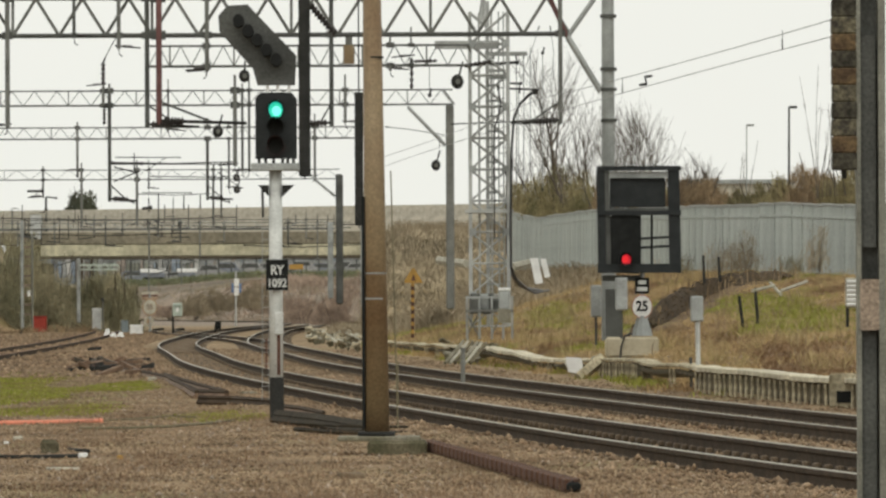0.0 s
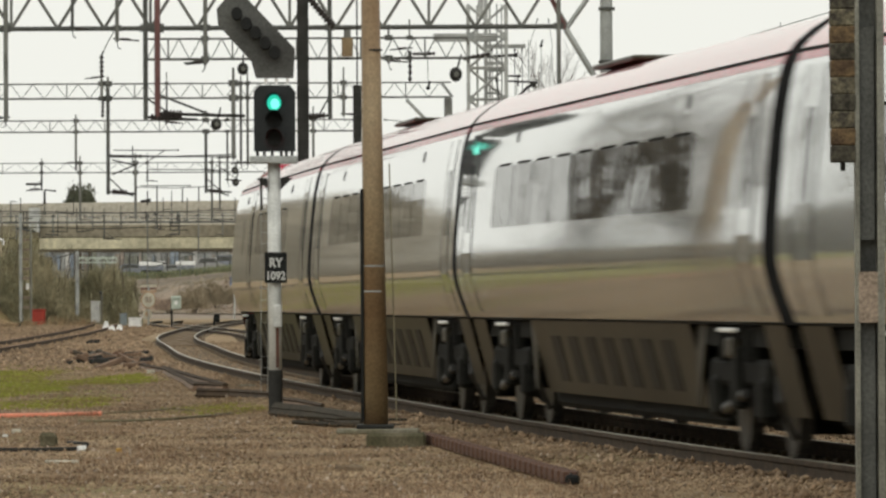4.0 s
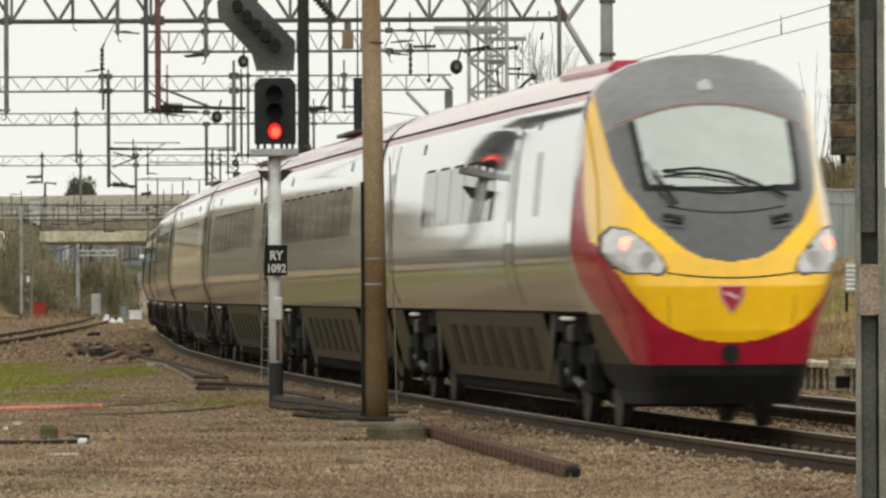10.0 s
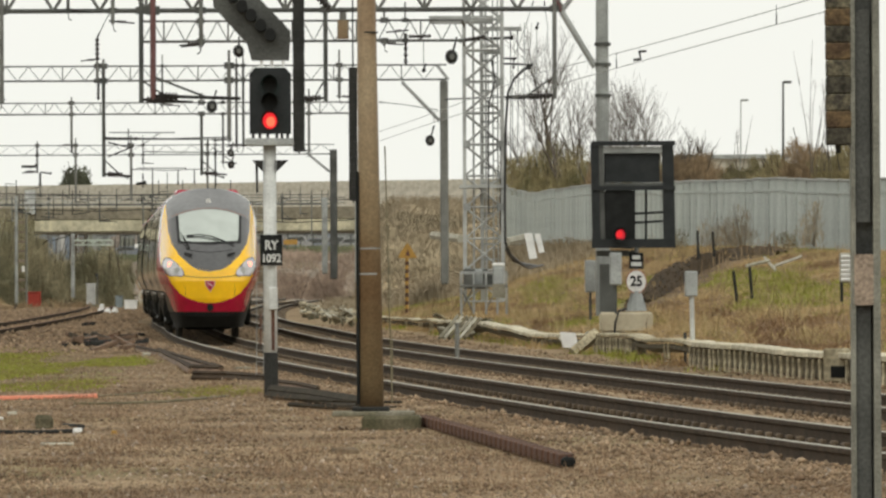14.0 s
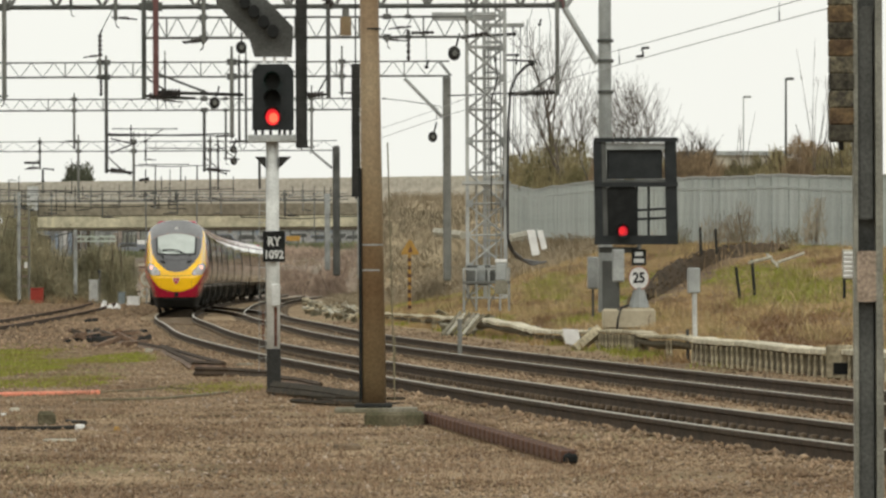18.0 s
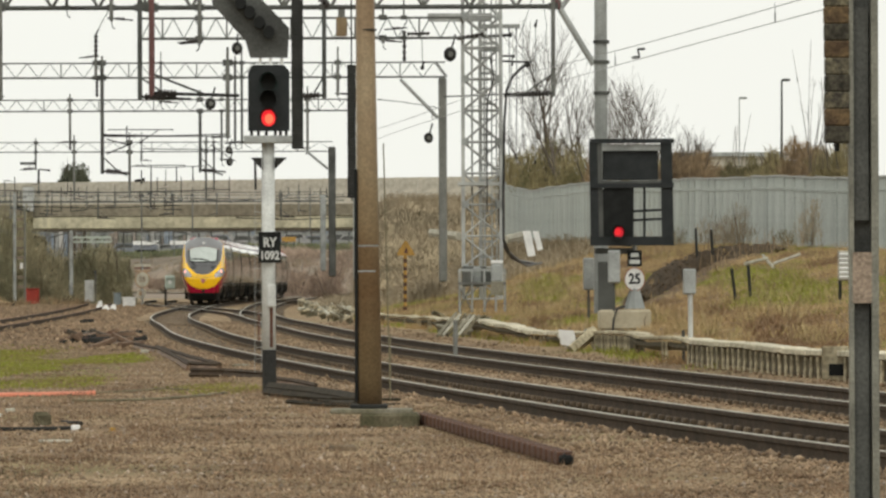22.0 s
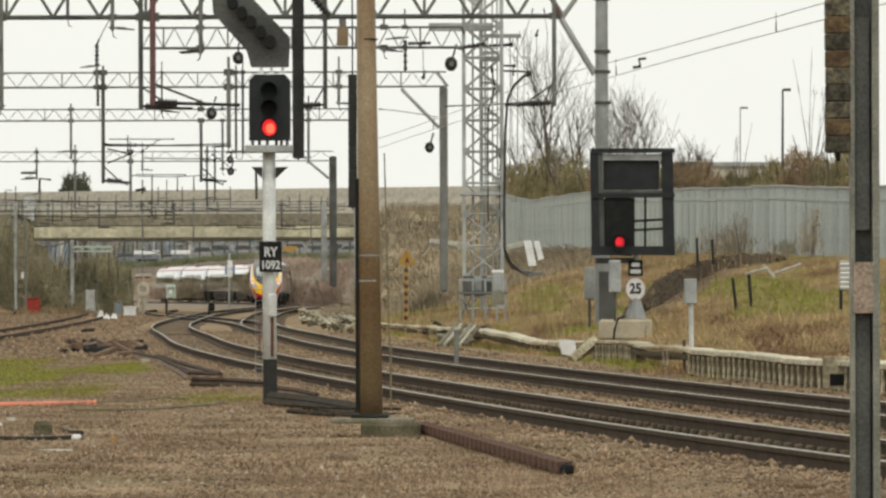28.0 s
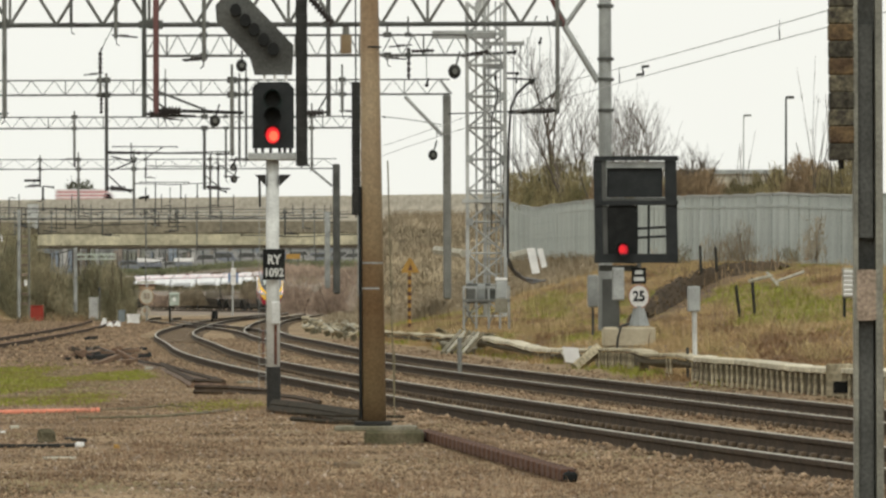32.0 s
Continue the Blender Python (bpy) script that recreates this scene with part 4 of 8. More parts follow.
# ---- the concrete cable route along the bank ----
def cable_route():
    """Concrete troughs on posts: a palisade near the camera, then sagging, broken lids with open gaps below."""
    t = thing("cable_trough_route", "raised concrete cable trough on posts, sagging and partly broken", "cable trough", kind="structure")
    lid = mesh_of("trough_lid", box((0, 0, 0), (0.46, 1.01, 0.075), bevel=0.01), CREAM)
    thin = mesh_of("trough_lid", box((0, 0, 0), (0.40, 0.98, 0.055), bevel=0.012), TAN)
    post = mesh_of("trough_post", box((0, 0, 0), (0.05, 0.07, 0.36), bevel=0.012), TAN)
    # dark wall and tubes added as painted shade under the lids
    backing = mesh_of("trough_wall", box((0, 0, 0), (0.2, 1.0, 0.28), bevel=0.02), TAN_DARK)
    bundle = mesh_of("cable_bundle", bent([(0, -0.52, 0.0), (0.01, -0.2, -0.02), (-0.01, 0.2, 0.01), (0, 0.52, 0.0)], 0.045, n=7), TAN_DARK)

    def level(s):
        sag = 0.05 * float(step(60, 67, s)) * float(step(76, 70, s)) - 0.10 * float(step(92, 102, s)) * float(step(122, 112, s)) - 0.13 * float(step(122, 205, s))
        return 0.015 * math.sin(s * 0.45) + 0.035 * noise.noise((s * 0.16, 0, 5)) + sag

    s = 40.0
    while s < 395:
        off = 7.2 + 0.85 * step(66, 88, s) - 2.9 * step(265, 395, s)
        x, y, h = line(s, off)
        dip = level(s)
        palisade = s < 67 or 83 < s < 92
        rough = float(step(66, 74, s))
        if palisade:
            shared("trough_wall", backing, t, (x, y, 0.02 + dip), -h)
            xx, yy, _ = line(s + random.uniform(-0.08, 0.08), off - 0.2)
            ob = shared("trough_post", post, t, (xx, yy, -0.015 + dip), -h + random.uniform(-0.15, 0.15))
            ob.rotation_euler = (random.uniform(-0.06, 0.06), random.uniform(-0.05, 0.05), ob.rotation_euler[2])
        else:
            for k, dz in ((-0.1, 0.10), (0.06, 0.06)):
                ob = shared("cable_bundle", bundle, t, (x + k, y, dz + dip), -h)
            if noise.noise((s * 0.3, 8, 5)) > 0.12:
                xx, yy, _ = line(s, off - 0.16)
                shared("trough_post", post, t, (xx, yy, -0.03 + dip), -h + random.uniform(-0.3, 0.3))
        if s < 67 or noise.noise((s * 0.7, 3, 5)) > -0.40:
            ob = shared("trough_lid", lid if s < 67 or 96 < s < 150 else thin, t, (x + random.uniform(-0.02, 0.02) * rough, y, 0.215 + dip + random.uniform(-0.008, 0.008)), -h + random.uniform(-0.03, 0.03))
            ob.rotation_euler = (math.atan((level(s + 0.5) - level(s - 0.5)) * K), random.uniform(-0.05, 0.05) * rough, ob.rotation_euler[2])
        s += 0.72 if palisade else 1.0
    # the end chamber of the palisade; a black block paints the shade in its mouth
    x, y, z = P3(1490, 692, 103)
    c = part("end_chamber", box((x, y, z + 0.03), (0.42, 0.2, 0.46), -0.1, bevel=0.02), TAN, t)
    part("chamber_mouth", box((x + 0.02, y - 0.105, z - 0.06), (0.25, 0.03, 0.16), -0.1), BLACK, c)
    # fallen lid leaning on the next stretch
    a, b = P3(1022, 668, 146), P3(1064, 632, 146.5)
    part("fallen_lid", tube(a, b, 0.13, n=4), TAN, t, "fallen lid leaning against the trough")
    part("fallen_lid", tube(P3(1000, 640, 149.5), P3(1030, 668, 149), 0.05, n=4), PALE, t)
    return t


cable_route()


def fence():
    """The tall steel sheet fence along the top of the bank: panels, posts and a top rail."""
    t = thing("steel_fence", "tall grey ribbed steel fence along the top of the bank", "fence", kind="structure")
    a = [(16.533, 232, 4.361), (15.322, 240, 4.403), (13.55, 256, 4.718), (10.612, 292, 5.069), (8.08, 335, 5.545), (6.662, 370, 5.752), (5.732, 395, 5.853), (4.574, 432, 6.613)]
    pts = [Vector(p) for p in a]
    run = [0]
    for p, q in zip(pts, pts[1:]):
        run.append(run[-1] + (Vector((q.x, q.y, 0)) - Vector((p.x, p.y, 0))).length)
    s, w = 0.0, 2.4
    n = 8
    prof = [(-w / 2 + w * i / (4 * n), (0.018 if i % 4 in (1, 2) else -0.01)) for i in range(4 * n + 1)]
    panels, rails, caps = {}, {}, {}
    for k, (p, q) in enumerate(zip(pts, pts[1:])):
        flat = (Vector((q.x, q.y, 0)) - Vector((p.x, p.y, 0))).length
        slope = -(q.z - p.z) / flat
        rib = bmesh.new()
        lo = [rib.verts.new((u, v, -3.0)) for u, v in prof]
        hi = [rib.verts.new((u, v, u * slope)) for u, v in prof]
        lo2 = [rib.verts.new((u, v + 0.01, -3.0)) for u, v in prof]
        hi2 = [rib.verts.new((u, v + 0.01, u * slope)) for u, v in prof]
        for i in range(len(prof) - 1):
            rib.faces.new((lo[i], lo[i + 1], hi[i + 1], hi[i]))
            rib.faces.new((lo2[i + 1], lo2[i], hi2[i], hi2[i + 1]))
            rib.faces.new((hi[i], hi[i + 1], hi2[i + 1], hi2[i]))
        panels[k] = mesh_of("fence_panel", rib, FENCE)
        bar = box((0, 0, 0), (w + 0.02, 0.05, 0.07))
        for v in bar.verts:
            v.co.z += v.co.x * slope
        rails[k] = mesh_of("fence_rail", bar, FENCE)
        bar = box((0, 0, 0), (w + 0.02, 0.09, 0.05))
        for v in bar.verts:
            v.co.z += v.co.x * slope
        caps[k] = mesh_of("fence_cap", bar, GALV_PALE)
    post = mesh_of("fence_post", box((0, 0, -1.45), (0.06, 0.06, 2.9)), FENCE)
    while s < run[-1]:
        i = max(k for k in range(len(run)) if run[k] <= s)
        i = min(i, len(pts) - 2)
        f = (s - run[i]) / (run[i + 1] - run[i])
        p = pts[i].lerp(pts[i + 1], f)
        dv = pts[i + 1] - pts[i]
        rz = math.atan2(dv.y, dv.x) + math.pi
        p.z += random.uniform(-0.025, 0.025)
        shared("fence_panel", panels[i], t, p, rz + random.uniform(-0.012, 0.012))
        if random.random() < 0.6:
            shared("fence_post", post, t, (p.x + math.cos(rz) * w / 2, p.y + math.sin(rz) * w / 2 - 0.04, p.z), rz)
        shared("fence_rail", rails[i], t, (p.x, p.y - 0.05, p.z - 0.42), rz)
        shared("fence_cap", caps[i], t, (p.x, p.y - 0.02, p.z + 0.012), rz)
        s += w
    return t


fence()


# ---- plants ----
def blades(name, spots, length, width, lean, material, parent=None, seed=1, tiers=1):
    """Many thin upright slips, each a bent pair of triangles, as one object of kind stuff. spots: (x, y, z, size)."""
    rng = np.random.default_rng(seed)
    verts, faces = [], []
    for x, y, z, k in spots:
        for _ in range(tiers):
            a = rng.uniform(0, 6.283)
            ln, w = length * k * rng.uniform(0.6, 1.25), width * rng.uniform(0.6, 1.4)
            px, py = rng.normal(0, 0.12 * k), rng.normal(0, 0.12 * k)
            tx, ty = math.cos(a) * lean * ln * rng.uniform(0.2, 1.4), math.sin(a) * lean * ln * rng.uniform(0.2, 1.4)
            i = len(verts)
            verts += [(x + px - w / 2, y + py, z * K), (x + px + w / 2, y + py, z * K), (x + px + tx * 0.4 + w * 0.4, y + py + ty * 0.4, (z + ln * 0.6) * K),
                      (x + px + tx * 0.4 - w * 0.4, y + py + ty * 0.4, (z + ln * 0.6) * K), (x + px + tx, y + py + ty, (z + ln * (1 - 0.3 * lean)) * K)]
            faces += [(i, i + 1, i + 2, i + 3), (i + 3, i + 2, i + 4)]
    me = bpy.data.meshes.new(name)
    me.from_pydata(verts, [], faces)
    me.materials.append(material)
    ob = new(name, me)
    ob.parent = parent
    return tagged(ob, kind="stuff")


SPINE = [Vector((6.205, 200, 0.754)), Vector((8.442, 222, 1.492)), Vector((10.698, 239, 2.041)), Vector((12.848, 239, 2.176))]


def in_mound(x, y):
    """Whether this place lies under the heap of dug soil."""
    for k in range(31):
        f = k / 10
        i = min(int(f), 2)
        p = SPINE[i].lerp(SPINE[i + 1], f - i)
        if abs(x - p.x) < 0.7 and abs(y - p.y) < 6:
            return True
    return False


DULL_WEED = per_island(mat("dull_brown_weed", (0.13, 0.105, 0.06), 0.9, 0.0, 0.35, 0.4, 5, 0), 0.6, 1.4)
YARD_STRAW = per_island(mat("brown_yard_straw", (0.24, 0.175, 0.10), 0.9, 0.0, 0.35, 0.4, 5, 0), 0.6, 1.4)
STRAW = per_island(mat("pale_straw", (0.40, 0.31, 0.15), 0.9, 0.0, 0.3, 0.3, 4, 0), 0.7, 1.25)


def bank_grass():
    rng = np.random.default_rng(5)
    dry, green, tall, dead = [], [], [], []
    for _ in range(66000):
        y = 95 + 330 * rng.random() ** 1.6
        o = 8.3 + 17 * rng.random()
        x = float(line_x(y)) + o
        if abs(x) > y * 0.075 + 1 or (y > 185 and y < 255 and in_mound(x, y)):
            continue
        g = noise.noise((x * 0.35, y * 0.06, 7)) + 0.4 * noise.noise((x * 1.3, y * 0.3, 2))
        g += 1.0 * math.exp(-(x - 4.4) ** 2 / 0.8 - (y - 255) ** 2 / 1500) + 0.75 * math.exp(-(x - 9.9) ** 2 / 2.2 - (y - 190) ** 2 / 900)
        z = ground_h(x, y) - 0.03
        (green if g > 0.16 + 0.25 * rng.random() and y < 300 else dead if noise.noise((x * 0.45, y * 0.07, 21)) > 0.14 + 0.2 * rng.random() else dry).append((x, y, z, rng.uniform(0.5, 1.3)))
    for _ in range(450):
        y = 150 + 280 * rng.random()
        x = float(line_x(y)) + 8.0 + 12 * rng.random()
        if abs(x) < y * 0.075 + 1:
            tall.append((x, y, ground_h(x, y) - 0.03, rng.uniform(0.6, 1.4)))
    tuft = []
    for _ in range(2600):
        y = 105 + 200 * rng.random() ** 1.3
        x = float(line_x(y)) + 8.6 + 15 * rng.random()
        if abs(x) < y * 0.075 + 1 and noise.noise((x * 0.9, y * 0.2, 13)) > 0.12 and not in_mound(x, y):
            tuft.append((x, y, ground_h(x, y) - 0.03, rng.uniform(0.6, 1.3)))
    tagged(blades("grass_tussocks", tuft, 0.44, 0.011, 1.5, STRAW, seed=14, tiers=14), "pale straw coloured grass tussocks on the bank", "grass")
    tagged(blades("dry_grass", dry, 0.21, 0.010, 1.9, DRY_GRASS, seed=2, tiers=4), "long dry straw coloured grass over the bank", "grass")
    tagged(blades("dead_bracken", dead, 0.22, 0.012, 1.6, BRACKEN, seed=9, tiers=4), "brown dead bracken in patches on the bank", "bracken")
    tagged(blades("green_grass", green, 0.20, 0.012, 1.9, GREEN_GRASS, seed=3, tiers=4), "rough green grass in patches on the bank", "grass")
    for _ in range(350):
        y = rng.uniform(225, 400)
        o = rng.uniform(19, 23.5)
        x = float(line_x(y)) + o
        if abs(x) < y * 0.075 + 1:
            tall.append((x, y, ground_h(x, y) - 0.03, rng.uniform(0.5, 1.5)))
    tagged(blades("dead_stalks", tall, 0.6, 0.018, 0.6, SCRUB_BROWN, seed=4, tiers=2), "brown dead stalks standing along the bank", "weeds")


bank_grass()


def slope_scrub():
    """Brown winter growth on the road embankment and the hill beyond the bridge."""
    rng = np.random.default_rng(8)
    low = []
    for _ in range(15000):
        y = 300 + 170 * rng.random()
        x = rng.uniform(-12, 8)
        if x - float(line_x(y)) > 7.0:
            low.append((x, y, ground_h(x, y) - 0.1, rng.uniform(0.5, 1.5)))
    pink = []
    for _ in range(9000):
        y, x = rng.uniform(690, 812), rng.uniform(-46, -4)
        if x - float(line_x(y)) > 8:
            pink.append((x, y, ground_h(x, y) - 0.1, rng.uniform(0.5, 1.6) * (1.6 if noise.noise((x * 0.12, y * 0.03, 3)) > 0.12 else 0.6)))
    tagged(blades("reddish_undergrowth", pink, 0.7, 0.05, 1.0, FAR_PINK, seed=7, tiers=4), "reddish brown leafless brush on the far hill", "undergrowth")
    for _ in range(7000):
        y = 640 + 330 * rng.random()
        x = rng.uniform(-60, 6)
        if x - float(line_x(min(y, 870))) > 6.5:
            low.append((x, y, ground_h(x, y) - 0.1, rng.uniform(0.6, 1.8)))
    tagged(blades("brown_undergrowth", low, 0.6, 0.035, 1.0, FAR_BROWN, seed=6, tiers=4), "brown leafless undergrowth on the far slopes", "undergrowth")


slope_scrub()


def bush(c, size, n, material, label, seed, twig=0.55, width=0.022, name="bush", girth=0.05):
    """A shrub: a few stems, and a loose mass of twigs and leaf slips with gaps and an uneven outline."""
    rng = np.random.default_rng(seed)
    t = thing(name, label, "bush", "lineside bushes", at=(0, 0, 0))
    for _ in range(5):
        a = rng.uniform(0, 6.283)
        tip = (c[0] + math.cos(a) * size[0] * 0.3, c[1] + math.sin(a) * size[1] * 0.3, c[2] + size[2] * rng.uniform(0.6, 0.95))
        part("stem", tube((c[0] + rng.normal(0, 0.15), c[1], c[2] - 0.4), tip, girth, girth * 0.3, n=5), BARK, t)
    spots = []
    while len(spots) < n:
        u, v, w = rng.uniform(-1, 1, 3)
        w = abs(w)
        r = math.sqrt(u * u + v * v + w * w)
        edge = 0.75 + 0.45 * noise.noise((u * 2.2 + seed, v * 2.2, w * 2.2))
        if r < edge:
            spots.append((c[0] + u * size[0] / 2, c[1] + v * size[1] / 2, c[2] + w * size[2] * 0.92 - 0.1, rng.uniform(0.5, 1.2)))
    blades("twig_mass", spots, twig, width, 1.0, material, t, seed + 50, 2)
    return t


def bare_tree(base, h, label, seed, stems=1, spread=0.12, fork=0.45, girth=0.11, depth=3, material=None):
    """A leafless tree: tapered, slightly bent stems that fork upwards into limbs, branches and fine twigs."""
    rng = np.random.default_rng(seed)
    t = thing("bare_tree", label, "tree", "bare trees")
    trunk, crown = bmesh.new(), bmesh.new()

    def limb(p, d, ln, r, lv, first):
        n = 5 if lv < 2 else 3
        bow = Vector((rng.normal(0, 0.10), rng.normal(0, 0.10), 0.07))
        pts = [p]
        for k in range(n):
            d = (d + bow * 0.5 + Vector((rng.normal(0, 0.07), rng.normal(0, 0.07), 0))).normalized()
            pts.append(pts[-1] + d * ln / n)
        for k, (a, b) in enumerate(zip(pts, pts[1:])):
            ra, rb = r * (1 - 0.75 * k / n), r * (1 - 0.75 * (k + 1) / n)
            tube(a, b, max(ra, 0.008), max(rb, 0.006), n=5 if lv < 2 else 3, bm=trunk if lv < 1 else crown)
        if lv >= depth:
            return
        for _ in range((8, 8, 5)[min(lv, 2)]):
            f = first + (1 - first) * rng.random() ** 0.8
            k = min(int(f * n), n - 1)
            q = pts[k].lerp(pts[k + 1], f * n - k)
            a = rng.uniform(0, 6.283)
            out = Vector((math.cos(a), math.sin(a), 0)) * rng.uniform(0.35, 0.95)
            limb(q, (d * 0.6 + out + Vector((0, 0, 0.45))).normalized(), ln * rng.uniform(0.38, 0.68), max(r * 0.45 * (1 - 0.4 * f), 0.010), lv + 1, 0.25)

    for k in range(stems):
        a = rng.uniform(0, 6.283)
        d = Vector((math.cos(a) * spread * rng.uniform(0.3, 1.6), math.sin(a) * spread, 1)).normalized()
        limb(Vector(base) + Vector((rng.normal(0, 0.12), rng.normal(0, 0.12), 0)) * (stems > 1), d, h * rng.uniform(0.62, 0.8), girth, 0 if stems == 1 else 1, fork)
    if len(trunk.verts):
        part("trunk", trunk, BARK, t)
    else:
        trunk.free()
        part("trunk", tube(Vector(base) - Vector((0, 0, 0.6)), Vector(base) + Vector((0, 0, 0.3)), girth * 1.6, girth, n=6), BARK, t)
    tagged(part("crown", crown, material or TWIG, t), kind="stuff")
    return t


def sapling(base, h, label, seed, n=9, spread=0.2):
    """A clump of thin bare shoots, each a little bent, with short side twigs."""
    rng = np.random.default_rng(seed)
    t = thing("bare_sapling", label, "tree", "bare trees")
    for k in range(n):
        a, ln = rng.uniform(0, 6.283), h * rng.uniform(0.55, 1.0)
        d = Vector((math.cos(a) * spread * rng.uniform(0.3, 1.5), math.sin(a) * spread, 1))
        bend = Vector((rng.normal(0, 0.06), 0, 0))
        p0 = Vector(base) + Vector((rng.normal(0, 0.15), rng.normal(0, 0.15), 0))
        pts = [p0 + d * ln * f + bend * ln * f * f for f in (0, 0.25, 0.5, 0.75, 1.0)]
        bm = bent(pts[:3], 0.016, n=5)
        for q0, q1 in zip(pts[2:], pts[3:]):
            tube(q0, q1, 0.010, 0.006, n=4, bm=bm)
        for _ in range(4):
            f = rng.uniform(0.35, 0.95)
            q = p0 + d * ln * f + bend * ln * f * f
            e = q + Vector((rng.normal(0, 0.14), rng.normal(0, 0.1), rng.uniform(0.15, 0.5))) * h * 0.17
            tube(q, e, 0.008, 0.005, n=3, bm=bm)
        part("shoot", bm, TWIG, t)
    return t


# behind the fence
for i, (u, v, d, h, stems, spread, fork) in enumerate(((985, 400, 405, 8.6, 1, 0.06, 0.3), (1035, 396, 380, 6.2, 2, 0.22, 0.3), (1003, 398, 396, 7.0, 2, 0.2, 0.3), (1008, 400, 400, 5.6, 2, 0.25, 0.3), (945, 395, 425, 4.2, 3, 0.3, 0.3), (1062, 395, 360, 4.0, 4, 0.34, 0.3),
                                                        (1100, 395, 342, 4.7, 6, 0.36, 0.3), (1138, 395, 336, 4.5, 7, 0.40, 0.3), (1215, 390, 305, 2.5, 4, 0.4, 0.3), (1245, 390, 302, 2.2, 4, 0.4, 0.3))):
    bare_tree(P3(u, v, d), h, "leafless grey-brown tree behind the fence", 20 + i, stems, spread, fork, 0.2 if stems == 1 else 0.09 if stems == 2 else 0.055, 3)
for i, (u, v, d, h, n) in enumerate(((1450, 350, 264, 5.4, 5), (1470, 345, 264, 3.4, 4), (1318, 350, 292, 2.4, 4), (1490, 345, 262, 2.6, 4))):
    sapling(P3(u, v, d), h, "thin bare sapling behind the fence", 40 + i, n)
for i, (u, v, d, w, h, m) in enumerate(((925, 380, 445, 3.8, 2.9, HEDGE), (960, 386, 415, 3.4, 3.6, HEDGE), (990, 388, 402, 3.8, 3.9, HEDGE), (1030, 385, 378, 3.4, 2.9, HEDGE), (1090, 382, 345, 3.2, 2.4, SCRUB_BROWN), (1150, 382, 326, 3.2, 2.3, HEDGE),
                                         (1215, 380, 305, 3.4, 2.0, SCRUB_BROWN), (1255, 380, 300, 3.2, 1.8, SCRUB_BROWN), (1330, 378, 290, 2.8, 1.3, SCRUB), (1385, 376, 282, 2.6, 1.6, HEDGE), (1440, 374, 275, 2.8, 2.6, SCRUB_BROWN),
                                         (1500, 374, 268, 2.8, 2.4, HEDGE))):
    bush(P3(u, v, d), (w, 2.4, h), 2000, m, "tangled winter scrub behind the fence", 60 + i, 0.42, 0.02)
# brambles grown up before the fence
for i, (u, v, d, w, h, n) in enumerate(((1268, 474, 262, 1.4, 1.2, 120), (1322, 474, 256, 1.3, 1.9, 200), (1300, 476, 258, 1.3, 1.4, 160), (1446, 474, 238, 1.0, 1.8, 200), (1205, 476, 274, 1.4, 0.7, 70), (1400, 478, 246, 1.6, 0.6, 80))):
    bush(P3(u, v, d), (w, 1.4, h), n, FAR_BROWN if i < 4 else SCRUB, "thin bare brambles grown up before the fence", 170 + i, 0.4, 0.012, girth=0.014)
EVERGREEN = mat("dark_evergreen", (0.10, 0.108, 0.07), 0.9, 0.0, 0.4, 0.3, 4, 0)
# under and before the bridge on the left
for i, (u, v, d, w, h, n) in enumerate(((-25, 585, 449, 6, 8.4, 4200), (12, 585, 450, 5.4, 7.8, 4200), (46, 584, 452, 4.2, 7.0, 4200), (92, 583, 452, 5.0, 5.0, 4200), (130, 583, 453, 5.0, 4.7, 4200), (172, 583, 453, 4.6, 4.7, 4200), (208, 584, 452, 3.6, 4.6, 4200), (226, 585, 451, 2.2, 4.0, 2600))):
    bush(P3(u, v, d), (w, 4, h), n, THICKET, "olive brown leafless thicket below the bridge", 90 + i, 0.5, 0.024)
for i, (u, v, d, w, h) in enumerate(((15, 600, 400, 3.5, 0.9), (45, 598, 410, 3, 0.8), (105, 594, 430, 4, 0.9), (145, 590, 440, 3.5, 0.7), (20, 612, 385, 3.5, 0.6), (80, 600, 425, 3.0, 0.5))):
    bush(P3(u, v, d), (w, 2, h), 220, SCRUB_BROWN, "low brown weeds beside the yard track", 110 + i, 0.35, 0.025)
evergreen = bush((-34.713, 620, 8.0), (3.6, 3, 4.1), 2400, EVERGREEN, "dark evergreen tree standing behind the bridge", 120, 0.45, 0.07)
part("trunk", tube((-34.713, 620, -1.2), (-34.713, 620, 8.6), 0.25, 0.12, n=8), BARK, evergreen)
side_tree = bush((-33.848, 622, 7.6), (1.8, 2, 3.2), 900, EVERGREEN, "small dark evergreen standing behind the bridge", 121, 0.4, 0.07)
part("trunk", tube((-33.848, 622, -1.2), (-33.848, 622, 8.2), 0.2, 0.1, n=8), BARK, side_tree)
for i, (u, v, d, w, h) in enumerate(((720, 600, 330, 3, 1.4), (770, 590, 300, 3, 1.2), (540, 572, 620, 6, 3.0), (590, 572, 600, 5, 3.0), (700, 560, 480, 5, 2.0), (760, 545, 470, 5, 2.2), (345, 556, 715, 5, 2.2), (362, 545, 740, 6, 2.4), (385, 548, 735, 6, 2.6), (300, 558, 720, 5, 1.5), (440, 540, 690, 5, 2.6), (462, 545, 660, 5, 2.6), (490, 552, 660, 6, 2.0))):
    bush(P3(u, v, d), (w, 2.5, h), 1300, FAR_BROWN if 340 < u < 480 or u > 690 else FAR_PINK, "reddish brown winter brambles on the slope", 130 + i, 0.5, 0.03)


# tree colour lightened, with haze painted in
HAZY = mat("hazy_bare_trees", (0.38, 0.345, 0.275), 0.95, 0.0, 0.4, 0.1, 2, 0)


